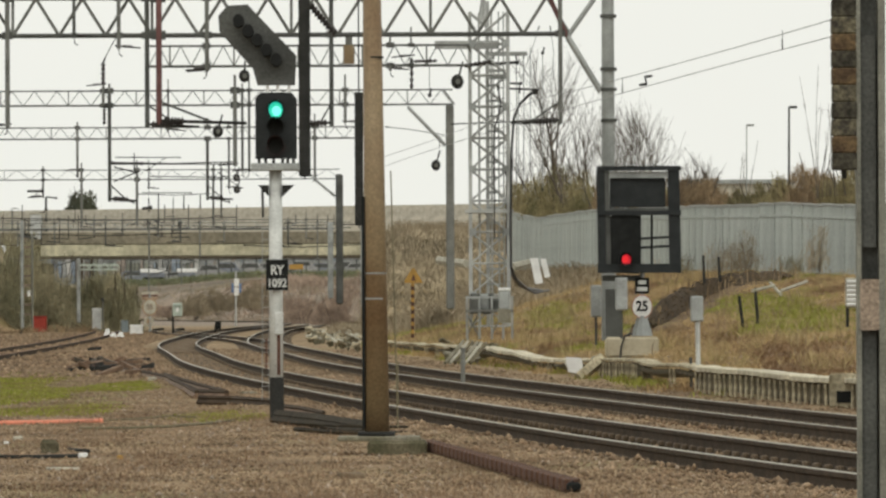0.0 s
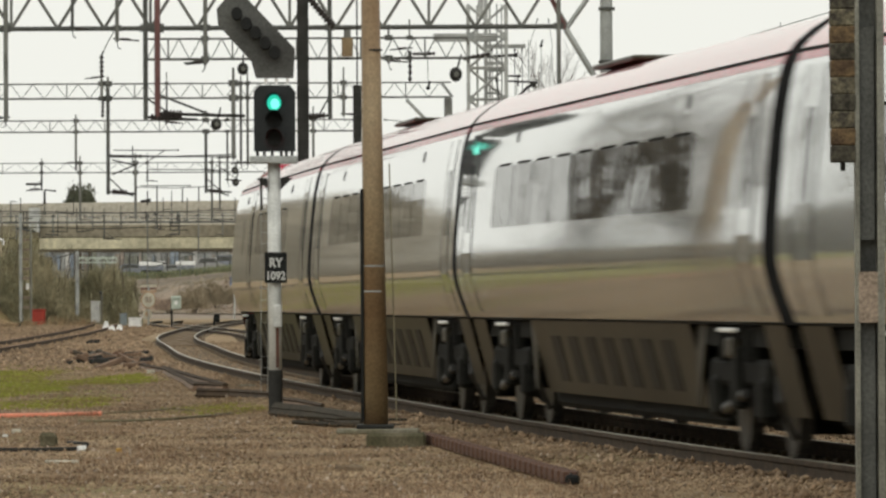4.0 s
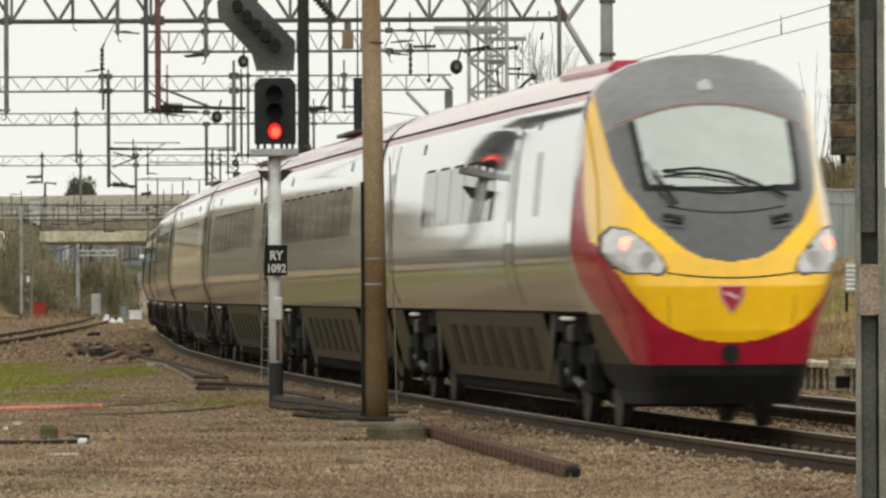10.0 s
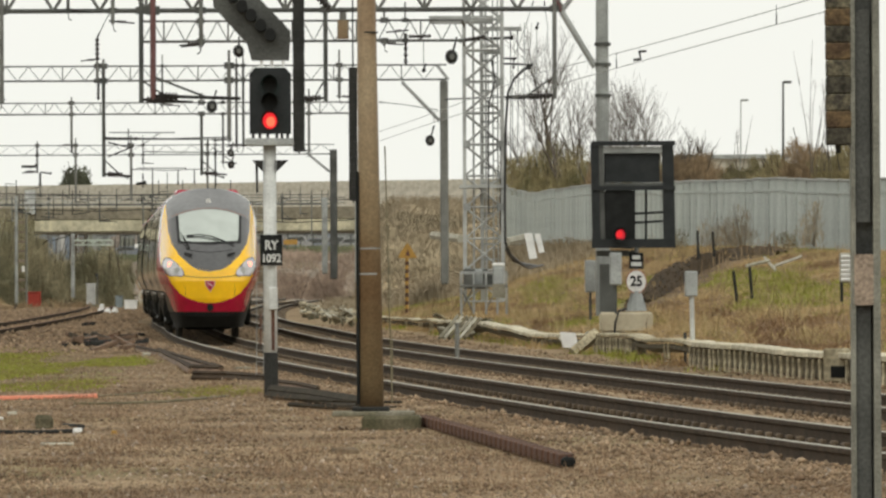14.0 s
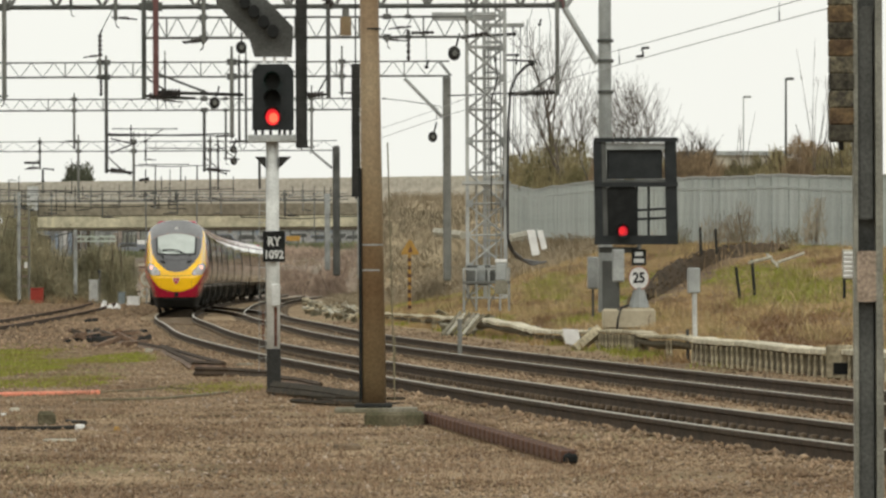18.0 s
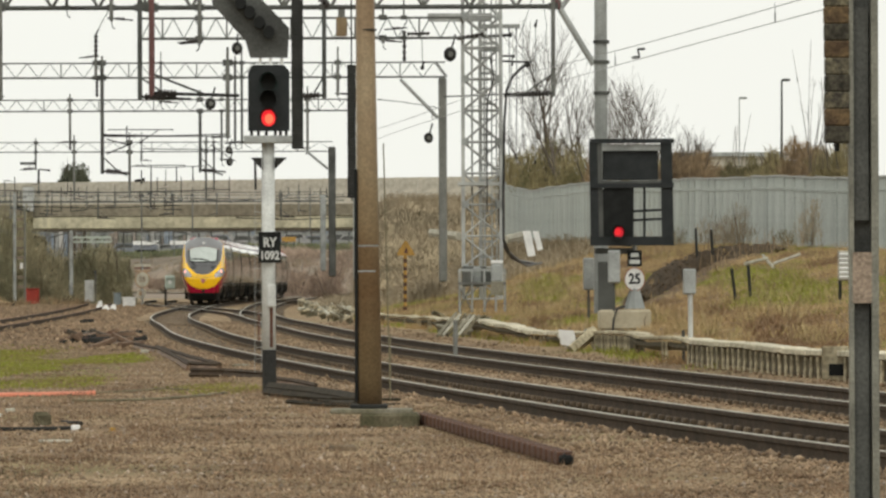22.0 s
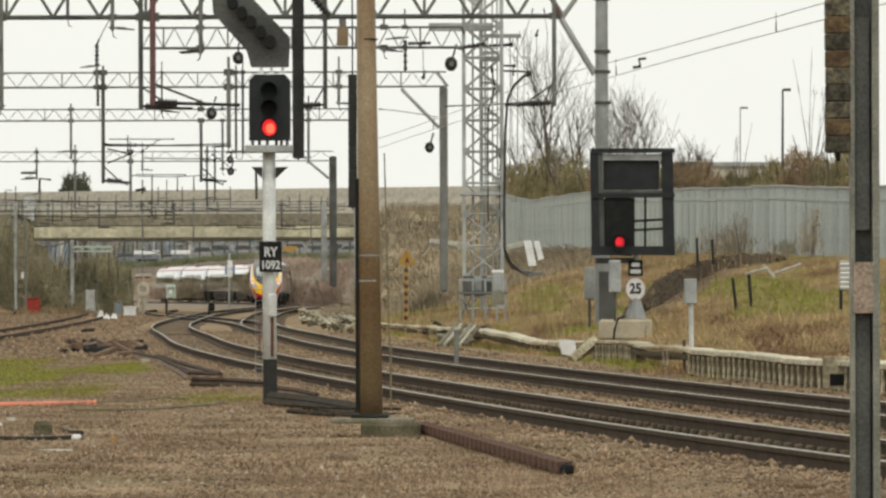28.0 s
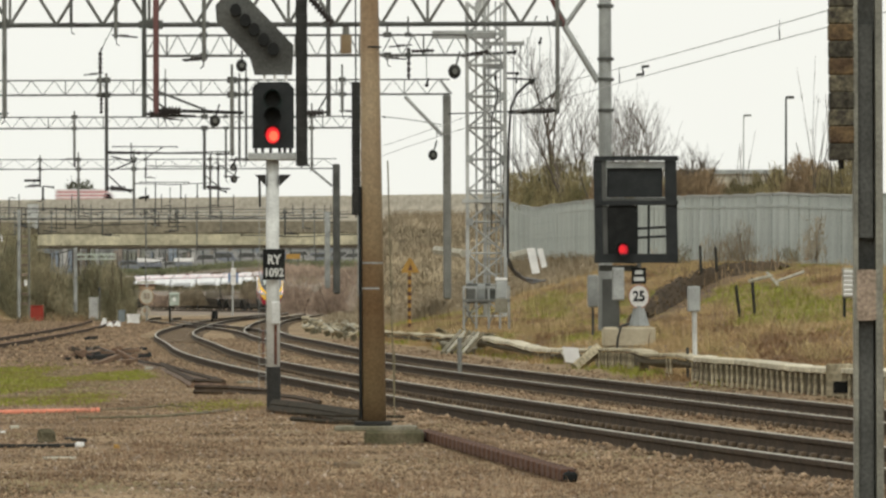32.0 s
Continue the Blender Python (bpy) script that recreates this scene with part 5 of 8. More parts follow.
def side_belt():
    """The belt of trees and scrub along the far edge of the yard, beyond the view's left edge."""
    rng = np.random.default_rng(77)
    spots = []
    for _ in range(42000):
        y = rng.uniform(60, 540)
        x = -33 - 0.02 * y - 10 * rng.random()
        tall = 1.7 + 7.1 * float(step(285, 350, y)) + 3.2 * float(step(115, 140, y)) * float(step(190, 165, y)) + 2.4 * noise.noise((y * 0.09, 0, 0))
        spots.append((x, y, max(0.0, tall) * rng.random() ** 1.2, rng.uniform(0.6, 1.4)))
    tagged(blades("tree_belt", spots, 1.9, 0.4, 0.6, HAZY, seed=78), "dark leafless tree belt along the yard", "trees")


side_belt()
for i, (x, y, h) in enumerate(((-13.5, 112, 9.5), (-14.5, 121, 11.5), (-16.5, 128, 10.0), (-16.0, 136, 12.5), (-19.0, 143, 11.0), (-18.5, 152, 12.0), (-21.5, 118, 12.0), (-23.0, 131, 13.0), (-22.0, 163, 11.0), (-25.0, 146, 13.0))):
    bare_tree((x, y, -0.3), h, "tall leafless tree at the edge of the yard", 300 + i, 2, 0.14, 0.2, 0.16, 3)


def far_woods():
    rng = np.random.default_rng(79)
    spots = []
    for _ in range(14000):
        x = rng.uniform(-190, 190)
        y = 1060 + 60 * rng.random()
        spots.append((x, y, 5 + 3.5 * rng.random(), rng.uniform(0.6, 1.5)))
    tagged(blades("far_woods", spots, 2.4, 0.7, 0.5, SCRUB, seed=80), "distant grey brown woods", "woods")


far_woods()


# ---- stones ----
def stones(name, label, n, place, size, seed, material=None):
    """Loose angular stones in one object; place(rng) gives x, y."""
    rng = np.random.default_rng(seed)
    base = np.array([(1, 0, 0), (-1, 0, 0), (0, 1, 0), (0, -1, 0), (0, 0, 1), (0, 0, -0.6)], float)
    tri = np.array([(0, 2, 4), (2, 1, 4), (1, 3, 4), (3, 0, 4), (2, 0, 5), (1, 2, 5), (3, 1, 5), (0, 3, 5)])
    pts = np.array([place(rng) for _ in range(n)])
    zs = ground_z(pts[:, 0], pts[:, 1])
    sz = np.clip(rng.lognormal(-0.15, 0.5, n), 0.35, 3.0) * size
    ang = rng.uniform(0, 6.283, n)
    shape = base[None] * rng.uniform(0.6, 1.3, (n, 6, 1)) * sz[:, None, None]
    c, s = np.cos(ang)[:, None], np.sin(ang)[:, None]
    x = shape[:, :, 0] * c - shape[:, :, 1] * s + pts[:, :1]
    y = shape[:, :, 0] * s + shape[:, :, 1] * c + pts[:, 1:2]
    z = shape[:, :, 2] * 0.8 + zs[:, None] + sz[:, None] * 0.25
    v = np.stack([x, y, z * K], -1).reshape(-1, 3)
    f = (tri[None] + 6 * np.arange(n)[:, None, None]).reshape(-1, 3)
    me = bpy.data.meshes.new(name)
    me.vertices.add(len(v))
    me.vertices.foreach_set("co", v.ravel())
    me.loops.add(f.size)
    me.loops.foreach_set("vertex_index", f.ravel().astype(np.int32))
    me.polygons.add(len(f))
    me.polygons.foreach_set("loop_start", np.arange(0, f.size, 3, dtype=np.int32))
    me.update(calc_edges=True)
    me.materials.append(material or STONE)
    return tagged(new(name, me), label, "stones", kind="stuff")


def in_yard(rng):
    y = 46 + 120 * rng.random() ** 1.5
    lo, hi = -y * 0.072, min(y * 0.072, float(line_x(y)) - 1.3)
    return rng.uniform(lo, max(hi, lo + 0.5)), y


def in_bed(rng):
    y = 50 + 200 * rng.random() ** 1.3
    return float(line_x(y)) + rng.uniform(-2.4, 7.0), y


stones("yard_stones", "loose brown grit and stones over the yard", 105000, in_yard, 0.0108, 11)
stones("pale_stones", "pale and pinkish stones scattered over the grit", 6500, in_yard, 0.0125, 13, per_island(mat("pale_stone", (0.36, 0.29, 0.22), 0.9, 0.0, 0.3, 0.5, 20, 0.1), 0.6, 1.3))
def in_far_yard(rng):
    y = 150 + 290 * rng.random() ** 1.2
    return rng.uniform(-y * 0.07, float(line_x(y)) - 1.4), y


stones("far_yard_stones", "coarse brown stones over the far yard", 22000, in_far_yard, 0.035, 17)
stones("track_ballast", "brown ballast stones round the sleepers", 50000, in_bed, 0.02, 12)


def route_weeds():
    """Grass and brambles grown round the cable route."""
    rng = np.random.default_rng(41)
    green, dry = [], []
    for _ in range(1700):
        s = rng.uniform(62, 260)
        x, y, h = line(s, 7.2 + 0.85 * float(step(66, 88, s)) - rng.uniform(0.2, 1.0) * rng.random())
        if noise.noise((s * 0.16, 2, 2)) > -0.1:
            (green if noise.noise((s * 0.11, 7, 2)) > 0.0 else dry).append((x, y, ground_h(x, y) - 0.02, rng.uniform(0.5, 1.3)))
    tagged(blades("route_grass", green, 0.2, 0.014, 1.2, GREEN_GRASS, seed=42, tiers=4), "green weeds along the cable trough", "weeds")
    tagged(blades("route_dry_grass", dry, 0.22, 0.014, 1.2, DRY_GRASS, seed=43, tiers=4), "dry weeds along the cable trough", "weeds")


route_weeds()


DRY_STEM = per_island(mat("reddish_dry_stem", (0.23, 0.15, 0.092), 0.9, 0.0, 0.35, 0.4, 5, 0), 0.55, 1.35)


def yard_weeds():
    rng = np.random.default_rng(31)
    grass, dry = [], []
    for _ in range(24000):
        y = rng.uniform(98, 170)
        x = rng.uniform(-y * 0.072, float(line_x(y)) - 2.6)
        g = noise.noise((x * 0.4, y * 0.05, 9)) - (x - float(line_x(y)) + 4.6) * 0.2 - 0.22 * float(step(112, 98, y))
        if g > -0.02 and y < 152 + 30 * noise.noise((x * 0.35, 1, 6)) + 14 * rng.random():
            grass.append((x, y, ground_h(x, y) - 0.02, rng.uniform(0.5, 1.2)))
    for _ in range(1500):
        a = rng.uniform(0, 6.283)
        x, y = -3.35 + 0.9 * math.cos(a) * rng.random(), 97.0 + 5.5 * math.sin(a) * rng.random()
        grass.append((x, y, ground_h(x, y) - 0.02, rng.uniform(0.4, 0.9)))
    for _ in range(24000):
        y = 46 + 84 * rng.random() ** 1.3
        x = rng.uniform(-y * 0.072, min(float(line_x(y)) - 2.0, y * 0.07))
        if noise.noise((x * 0.7, y * 0.12, 19)) + 0.5 * noise.noise((x * 2.5, y * 0.5, 5)) > 0.0:
            dry.append((x, y, ground_h(x, y) - 0.02, rng.uniform(0.3, 1.0)))
    dark = []
    for _ in range(420):
        u, v = rng.normal(95, 50), rng.normal(915, 20)
        x, y, z = G3V(u, max(v, 880), -0.15)
        dark.append((x, y, ground_h(x, y) - 0.01, rng.uniform(0.4, 1.1)))
    for _ in range(150):
        y = 46 + 60 * rng.random() ** 1.4
        cx = rng.uniform(-y * 0.07, min(float(line_x(y)) - 2.2, y * 0.065))
        k = rng.uniform(0.3, 1.0)
        for _ in range(int(10 + 26 * k)):
            x, yy = cx + rng.normal(0, 0.05 * k), y + rng.normal(0, 0.5 * k)
            dark.append((x, yy, ground_h(x, yy) - 0.01, rng.uniform(0.3, 1.0)))
    stems = []
    for _ in range(9000):
        y = 47 + 60 * rng.random() ** 1.3
        x = rng.uniform(-y * 0.07, min(float(line_x(y)) - 2.0, y * 0.068))
        if noise.noise((x * 1.1, y * 0.1, 27)) > 0.04:
            stems.append((x, y, ground_h(x, y) - 0.01, rng.uniform(0.4, 1.3)))
    tagged(blades("dry_stems", stems, 0.085, 0.0045, 0.45, DRY_STEM, seed=37, tiers=2), "thin reddish dry stems standing in the grit", "weeds")
    tagged(blades("dark_weeds", dark, 0.035, 0.009, 1.6, DULL_WEED, seed=36, tiers=4), "dark withered weeds in the grit", "weeds")
    tagged(blades("yard_grass", grass, 0.07, 0.01, 1.0, GREEN_GRASS, seed=32, tiers=4), "short yellow green grass in the yard", "grass")
    tagged(blades("yard_weeds", dry, 0.04, 0.008, 1.4, YARD_STRAW, seed=33, tiers=3), "sparse dry weeds in the grit", "weeds")


yard_weeds()


# ---- scrap and clutter in the yard ----
OLD_BEAM = mat("black_brown_beam", (0.038, 0.031, 0.02), 0.8, 0.0, 0.35, 3, 40, 0.2, spec=0.15)


def scrap_rail(pts, label, r=0.07, material=None):
    t = thing("scrap_rail", label, "scrap rail", "scrap rails beside the track")
    part("rail_foot", bent([(x, y, z + 0.02) for x, y, z in pts], r * 0.9, n=4), material or SCRAP, t)
    part("rail_head", bent([(x, y, z + 0.09) for x, y, z in pts], r * 0.5, n=4), material or RAIL_SIDE, t)


scrap_rail([(-8.193, 164.391, -0.13), (-7.033, 152.017, -0.13), (-6.106, 142.471, -0.13), (-5.291, 130.335, -0.13), (-4.432, 115.609, -0.13)], "bent rusty rail lying beside the track")
scrap_rail([(-6.352, 147.012, -0.13), (-4.933, 128.432, -0.13), (-3.861, 115.436, -0.13)], "straight rusty rail lying on the grit")
scrap_rail([(-5.851, 138.194, -0.13), (-4.446, 117.057, -0.13), (-3.901, 115.448, -0.13)], "dark rusty rail lying on the grit")
scrap_rail([(-4.133, 108.809, -0.13), (-3.537, 108.012, -0.13), (-2.81, 104.78, -0.13)], "black rail lying across the grit", 0.06, RAIL_SIDE)
scrap_rail([(-2.485, 99.127, -0.13), (-2.161, 96.98, -0.13), (-1.723, 92.535, -0.13)], "pale worn rail beside the post", 0.06)
scrap_rail([(-2.37, 91.331, -0.13), (-1.726, 87.738, -0.13), (-0.985, 82.146, -0.13)], "long dark beam lying by the pole", 0.12, OLD_BEAM)
scrap_rail([(-1.96, 84.603, -0.13), (-1.331, 82.221, -0.13), (-0.464, 81.314, -0.13)], "thin dark bar lying by the pole", 0.03, OLD_BEAM)


def old_timbers():
    rng = random.Random(4)
    heap = [(150, 655, 0.95, 0.03), (155, 648, 0.8, -0.05), (135, 652, 0.7, 0.1)]
    heap += [(rng.uniform(150, 255), rng.uniform(640, 664), rng.uniform(0.4, 0.95), rng.uniform(-0.6, 0.9)) for _ in range(22)]
    heap += [(160, 620, 0.25, 0), (172, 619, 0.22, 0.3)]
    for u, v, L, ang in heap:
        x, y, z = G3V(u, v, -0.13)
        t = thing("old_sleeper", "rotten dark timber sleeper in a scrap heap", "sleeper", "old timbers in the scrap heap", at=(x, y, z))
        part("timber", box((0, 0, 0.09), (L, 0.16, 0.10), ang, bevel=0.015, lean=Matrix.Rotation(rng.uniform(-0.4, 0.4), 4, "Y")), rng.choice((SCRAP, STEEL_DARK, BARK, SCRAP)), t)
        part("chair_plate", box((L * 0.3 * math.cos(ang), L * 0.3 * math.sin(ang), 0.13), (0.16, 0.12, 0.03), ang), RUST, t)


old_timbers()


def pipe(name, label, pts, r, material, cat="pipe"):
    t = thing(name, label, cat)
    p = part("pipe", bent(pts, r, n=10), material, t, smooth=True)
    e = Vector(pts[-1])
    d = (e - Vector(pts[-2])).normalized()
    part("pipe_end", tube(e - d * 0.05, e + d * 0.03, r * 1.12, n=10), material, t)


pipe("orange_pipe", "orange plastic duct lying on the grit", [(-6.395, 90.965, -0.13), (-5.563, 91.652, -0.13), (-4.914, 92.397, -0.13)], 0.034, ORANGE)
pipe("black_hose", "thin black hose lying across the yard", [(-4.915, 87.245, -0.13), (-4.299, 87.104, -0.13), (-3.737, 88.205, -0.13), (-3.35, 90.242, -0.13), (-3.011, 92.391, -0.13)], 0.016, HOSE, "hose")
pipe("thin_hose", "thin dark hose in the grass", [(-4.906, 92.852, -0.13), (-4.421, 94.606, -0.13), (-4.086, 96.47, -0.13), (-3.666, 95.381, -0.13)], 0.011, HOSE, "hose")
pipe("dark_bar", "dark iron bar lying in the grit", [(-4.898, 70.526, -0.13), (-4.4, 70.434, -0.13), (-3.932, 70.88, -0.13)], 0.02, STEEL_DARK, "bar")
pipe("iron_bar", "short dark iron bar on the grit", [(-4.288, 74.028, -0.13), (-4.024, 73.111, -0.13)], 0.018, STEEL_DARK, "bar")


def litter():
    for u, v, w, h, m, lb in ((87, 802, 0.19, 0.14, MOSS_CONCRETE, "mossy concrete block in the grit"), (145, 808, 0.09, 0.05, WHITE, "small crumpled white litter on the grit"), (110, 829, 0.3, 0.02, PALE, "flattened pale litter on the grit"),
                              (268, 673, 0.17, 0.09, PALE, "pale stone by the scrap rails"), (535, 761, 0.07, 0.03, WHITE, "white stone by the pole"), (10, 784, 0.06, 0.03, WHITE, "small white scrap in the grit"),
                              (212, 812, 0.06, 0.05, YELLOW_SIGN, "small yellow scrap on the grit"), (620, 845, 0.24, 0.05, SLEEPER, "flat stone in the grit"), (30, 776, 0.12, 0.04, PALE, "flat pale stone in the grit"), (440, 700, 0.3, 0.08, CONCRETE, "flat stone by the rail")):
        x, y, z = G3V(u, v, -0.15)
        t = thing("stone_block" if "litter" not in lb else "litter", lb, "litter" if "litter" in lb else "stone", at=(x, y, z))
        bm = box((0, 0, h / 2), (w, w * 0.7, h), 0.3, bevel=min(w, h) * 0.22)
        for q in bm.verts:
            q.co += Vector((noise.noise(q.co * 9 + Vector((u, 0, 0))), noise.noise(q.co * 9 + Vector((0, u, 0))), noise.noise(q.co * 9))) * h * 0.25
        part("piece", bm, m, t)


litter()


def rusty_trough():
    """The rusty ribbed cable trough that runs from the pole's footing along the grit."""
    t = thing("rusty_cable_trough", "rusty ribbed steel cable trough lying in the grit", "cable trough")
    a, b = Vector((-0.215, 73.527, -0.13)), Vector((1.112, 56.3, -0.13))
    n = 32
    d = (b - a).normalized()
    side = Vector((d.y, -d.x, 0))
    me = mesh_of("trough_section", box((0, 0, 0.045), (0.125, (b - a).length / n * 0.66, 0.095), bevel=0.008), RUST_DARK)
    # dark core paints the shade seen between the ribs
    part("trough_core", bent([a + Vector((0, 0, 0.035)), b + Vector((0, 0, 0.035))], 0.05, n=4), STEEL_DARK, t)
    for i in range(n):
        p = a.lerp(b, (i + 0.5) / n)
        shared("trough_section", me, t, (p.x, p.y, p.z), math.atan2(d.y, d.x) - math.pi / 2)
    part("edge_strip", bent([a + Vector((0, 0, 0.09)) - side * 0.058, b + Vector((0, 0, 0.09)) - side * 0.058], 0.009, n=4), RUST_DARK, t)
    # solid black block in place of the shaded hollow end
    part("open_end", box(b + Vector((0.01, 0, 0.035)), (0.13, 0.14, 0.075), bevel=0.02), BLACK, t)


rusty_trough()


# ---- trackside equipment further off ----
BLUE_GREY = mat("blue_grey_cabinet_paint", (0.20, 0.235, 0.245), 0.6, 0.0, 0.2, 3, 40)


def simple_cabinet(u0, u1, v0, v1, d, m, label, lid=None):
    t = thing("lineside_cabinet", label, "cabinet")
    x, w, z0, h = (PX(u0, d) + PX(u1, d)) / 2, PX(u1, d) - PX(u0, d), PZ(v1, d), PZ(v0, d) - PZ(v1, d)
    bd = part("body", box((x, d, z0 + h / 2), (w, w * 0.7, h), bevel=w * 0.05), m, t)
    part("door", box((x, d - w * 0.36, z0 + h * 0.48), (w * 0.84, 0.03, h * 0.8), bevel=0.01), m, bd)
    part("lid", box((x, d, z0 + h + 0.03), (w * 1.08, w * 0.8, 0.07), bevel=0.015), lid or m, t)
    part("plinth", box((x, d, z0 - 0.15), (w * 1.1, w * 0.8, 0.34)), CONCRETE, t)


simple_cabinet(55, 80, 556, 588, 441, RED_BOX, "red painted lineside cabinet on the grit")
simple_cabinet(228, 250, 572, 596, 405, WHITE, "white lineside cabinet beside the yard track")
simple_cabinet(161, 177, 542, 578, 446, GALV_PALE, "pale grey lineside cabinet before the thicket")
simple_cabinet(212, 225, 564, 590, 430, BLUE_GREY, "grey lineside cabinet beside the white one")
simple_cabinet(130, 146, 568, 580, 452, STEEL_DARK, "low dark equipment box before the thicket")
simple_cabinet(880, 900, 512, 546, 184, GALV, "small grey cabinet at the tower's foot", WHITE)


def tower_foot():
    """The grey steel staging with small equipment boxes at the lattice tower's foot."""
    t = thing("equipment_staging", "grey steel staging with switch boxes at the tower's foot", "staging")
    d = 185
    part("deck", box((PX(864, d), d, PZ(548, d)), (PX(906, d) - PX(822, d), 0.7, 0.07), bevel=0.01), GALV_MID, t)
    for u in (824, 846, 868, 888, 904):
        part("upright", box((PX(u, d), d - 0.3, (PZ(598, d) + PZ(522, d)) / 2), (0.06, 0.06, PZ(522, d) - PZ(598, d))), GALV, t)
    part("rail", box((PX(864, d), d - 0.3, PZ(524, d)), (PX(906, d) - PX(822, d), 0.05, 0.05)), GALV, t)
    for u0, u1, v0, v1, m in ((830, 846, 526, 546, GALV_MID), (848, 862, 518, 546, GALV), (866, 884, 528, 546, GALV_DARK)):
        b = part("switch_box", box(((PX(u0, d) + PX(u1, d)) / 2, d, (PZ(v0, d) + PZ(v1, d)) / 2), (PX(u1, d) - PX(u0, d), 0.3, PZ(v0, d) - PZ(v1, d)), bevel=0.02), m, t)
        part("box_door", box(((PX(u0, d) + PX(u1, d)) / 2, d - 0.16, (PZ(v0, d) + PZ(v1, d)) / 2), ((PX(u1, d) - PX(u0, d)) * 0.8, 0.015, (PZ(v0, d) - PZ(v1, d)) * 0.8)), m, b)
    for u0, u1 in ((824, 846), (846, 824), (868, 888)):
        part("cross_brace", tube(P3(u0, 592, d - 0.3), P3(u1, 552, d - 0.3), 0.02, n=5), GALV_MID, t)


tower_foot()


def louvred_case():
    d = 150
    t = thing("louvred_case", "pale louvred equipment case standing on the bank", "cabinet")
    x, w, z0, z1 = PX(1508, d), 0.36, PZ(545, d), PZ(492, d)
    b = part("body", box((x, d, (z0 + z1) / 2), (w, 0.3, z1 - z0), bevel=0.03), PALE, t)
    for k in range(6):
        part("louvre", box((x, d - 0.165, z0 + (z1 - z0) * (k + 0.7) / 6.6), (w * 0.9, 0.04, 0.05), lean=Matrix.Rotation(0.5, 4, "X")), WHITE, b)
    for k in (-0.14, 0.14):
        part("foot", box((x + k, d, z0 - 0.18), (0.06, 0.2, 0.4)), STEEL_DARK, t)


louvred_case()

for u, h in ((188, 0.5), (212, 0.3), (199, 0.25)):
    x, y, z = G3V(u, 594, -0.13)
    t = thing("white_marker", "white concrete marker block beside the yard track", "marker", "white marker blocks", at=(x, y, z))
    part("block", tube((0, 0, 0), (0.05, 0, h * 0.8), 0.24, 0.1, n=6), WHITE, t)


def small_signal(u, v0, v1, d, head, label, w=0.5):
    t = thing("ground_signal", label, "signal")
    part("post", tube(P3V(u, v1, d), P3V(u, v0, d), 0.07, n=8), STEEL_DARK, t)
    x, y, z = P3V(u, v0, d)
    hd = part("head", box((x + w * 0.5, y - 0.1, z), (w * 1.1, 0.3, w * 1.3), bevel=0.05), head, t)
    part("hood", box((x + w * 0.5, y - 0.3, z + w * 0.42), (w * 0.9, 0.12, 0.05), bevel=0.01), head, hd)
    part("lens", disc((x + w * 0.5, y - 0.27, z), w * 0.2, 0.03), CHAR if head is BLACK else WHITE, hd)


def P3V(u, v, d):
    return P3(u, v, d)


small_signal(305, 546, 592, 400, GREEN_BOX, "pale green backed ground signal on a dark post", 0.55)
small_signal(380, 573, 590, 420, BLACK, "small dark ground signal by the junction", 0.35)


BUFF = mat("faded_buff_paint", (0.36, 0.25, 0.16), 0.8, 0.0, 0.25, 2, 20)


def far_speed_board():
    d = 425
    t = thing("speed_board", "round white speed board with cautionary boards on a post", "sign")
    part("post", tube(P3(264, 600, d), P3(264, 515, d), 0.06, n=8), GALV, t)
    x, y, z = P3(264, 541, d - 0.1)
    part("disc", disc((x, y, z), 0.48, 0.03, 28), PALE, t)
    part("rim", ring_plate((x, y, z), 0.5, 0.42, y - 0.03, y + 0.01, 28), BUFF, t)
    words("25", t, (x, y - 0.03, z), 0.42, BATTEN)
    part("board", box(P3(264, 516, d), (1.05, 0.05, 0.12)), PALE, t)
    part("board", box(P3(264, 521, d), (1.05, 0.05, 0.10)), RUST, t)
    part("board", box(P3(264, 526, d), (1.05, 0.05, 0.14)), BUFF, t)
    low = part("lower_disc", disc(P3(262, 566, d), 0.3, 0.03, 20), PALE, t)
    part("lower_mark", disc(P3(262, 566, d - 0.03), 0.14, 0.03, 16), BUFF, low)


far_speed_board()


def warning_sign():
    d = 240
    t = thing("warning_sign", "weathered yellow triangular sign on a striped post", "sign")
    part("board", plate([(PX(713, d), PZ(498, d)), (PX(746, d), PZ(498, d)), (PX(744, d), PZ(494, d)), (PX(731, d), PZ(472, d)), (PX(727, d), PZ(472, d)), (PX(714, d), PZ(494, d))], d - 0.02, d + 0.01), YELLOW_SIGN, t)
    for i in range(14):
        va = 497 + i * 7
        part("post_band", tube(P3V(729, va + 7, d), P3V(729, va, d), 0.065, n=8), RUST_DARK if i % 2 else YELLOW_SIGN, t)
    part("symbol", plate([(PX(725, d), PZ(494, d)), (PX(734, d), PZ(494, d)), (PX(730, d), PZ(483, d))], d - 0.035, d - 0.02), RUST, t, "dark worn symbol")


warning_sign()


def marker_posts():
    for u, v0, v1, d, m, r, lb in ((818, 615, 690, 128, GALV_MID, 0.045, "slim grey post between the tracks"), (703, 640, 745, 96, HOSE, 0.008, "thin rod beside the track"), (470, 600, 650, 140, RUST, 0.02, "thin rusty rod by the track")):
        t = thing("marker_post", lb, "post")
        part("rod", tube(P3V(u, v1, d), P3V(u, v0, d), r, n=8), m, t)
        part("cap", tube(P3V(u, v0, d), P3V(u, v0 - 2, d), r * 1.3, n=8), m, t)


marker_posts()


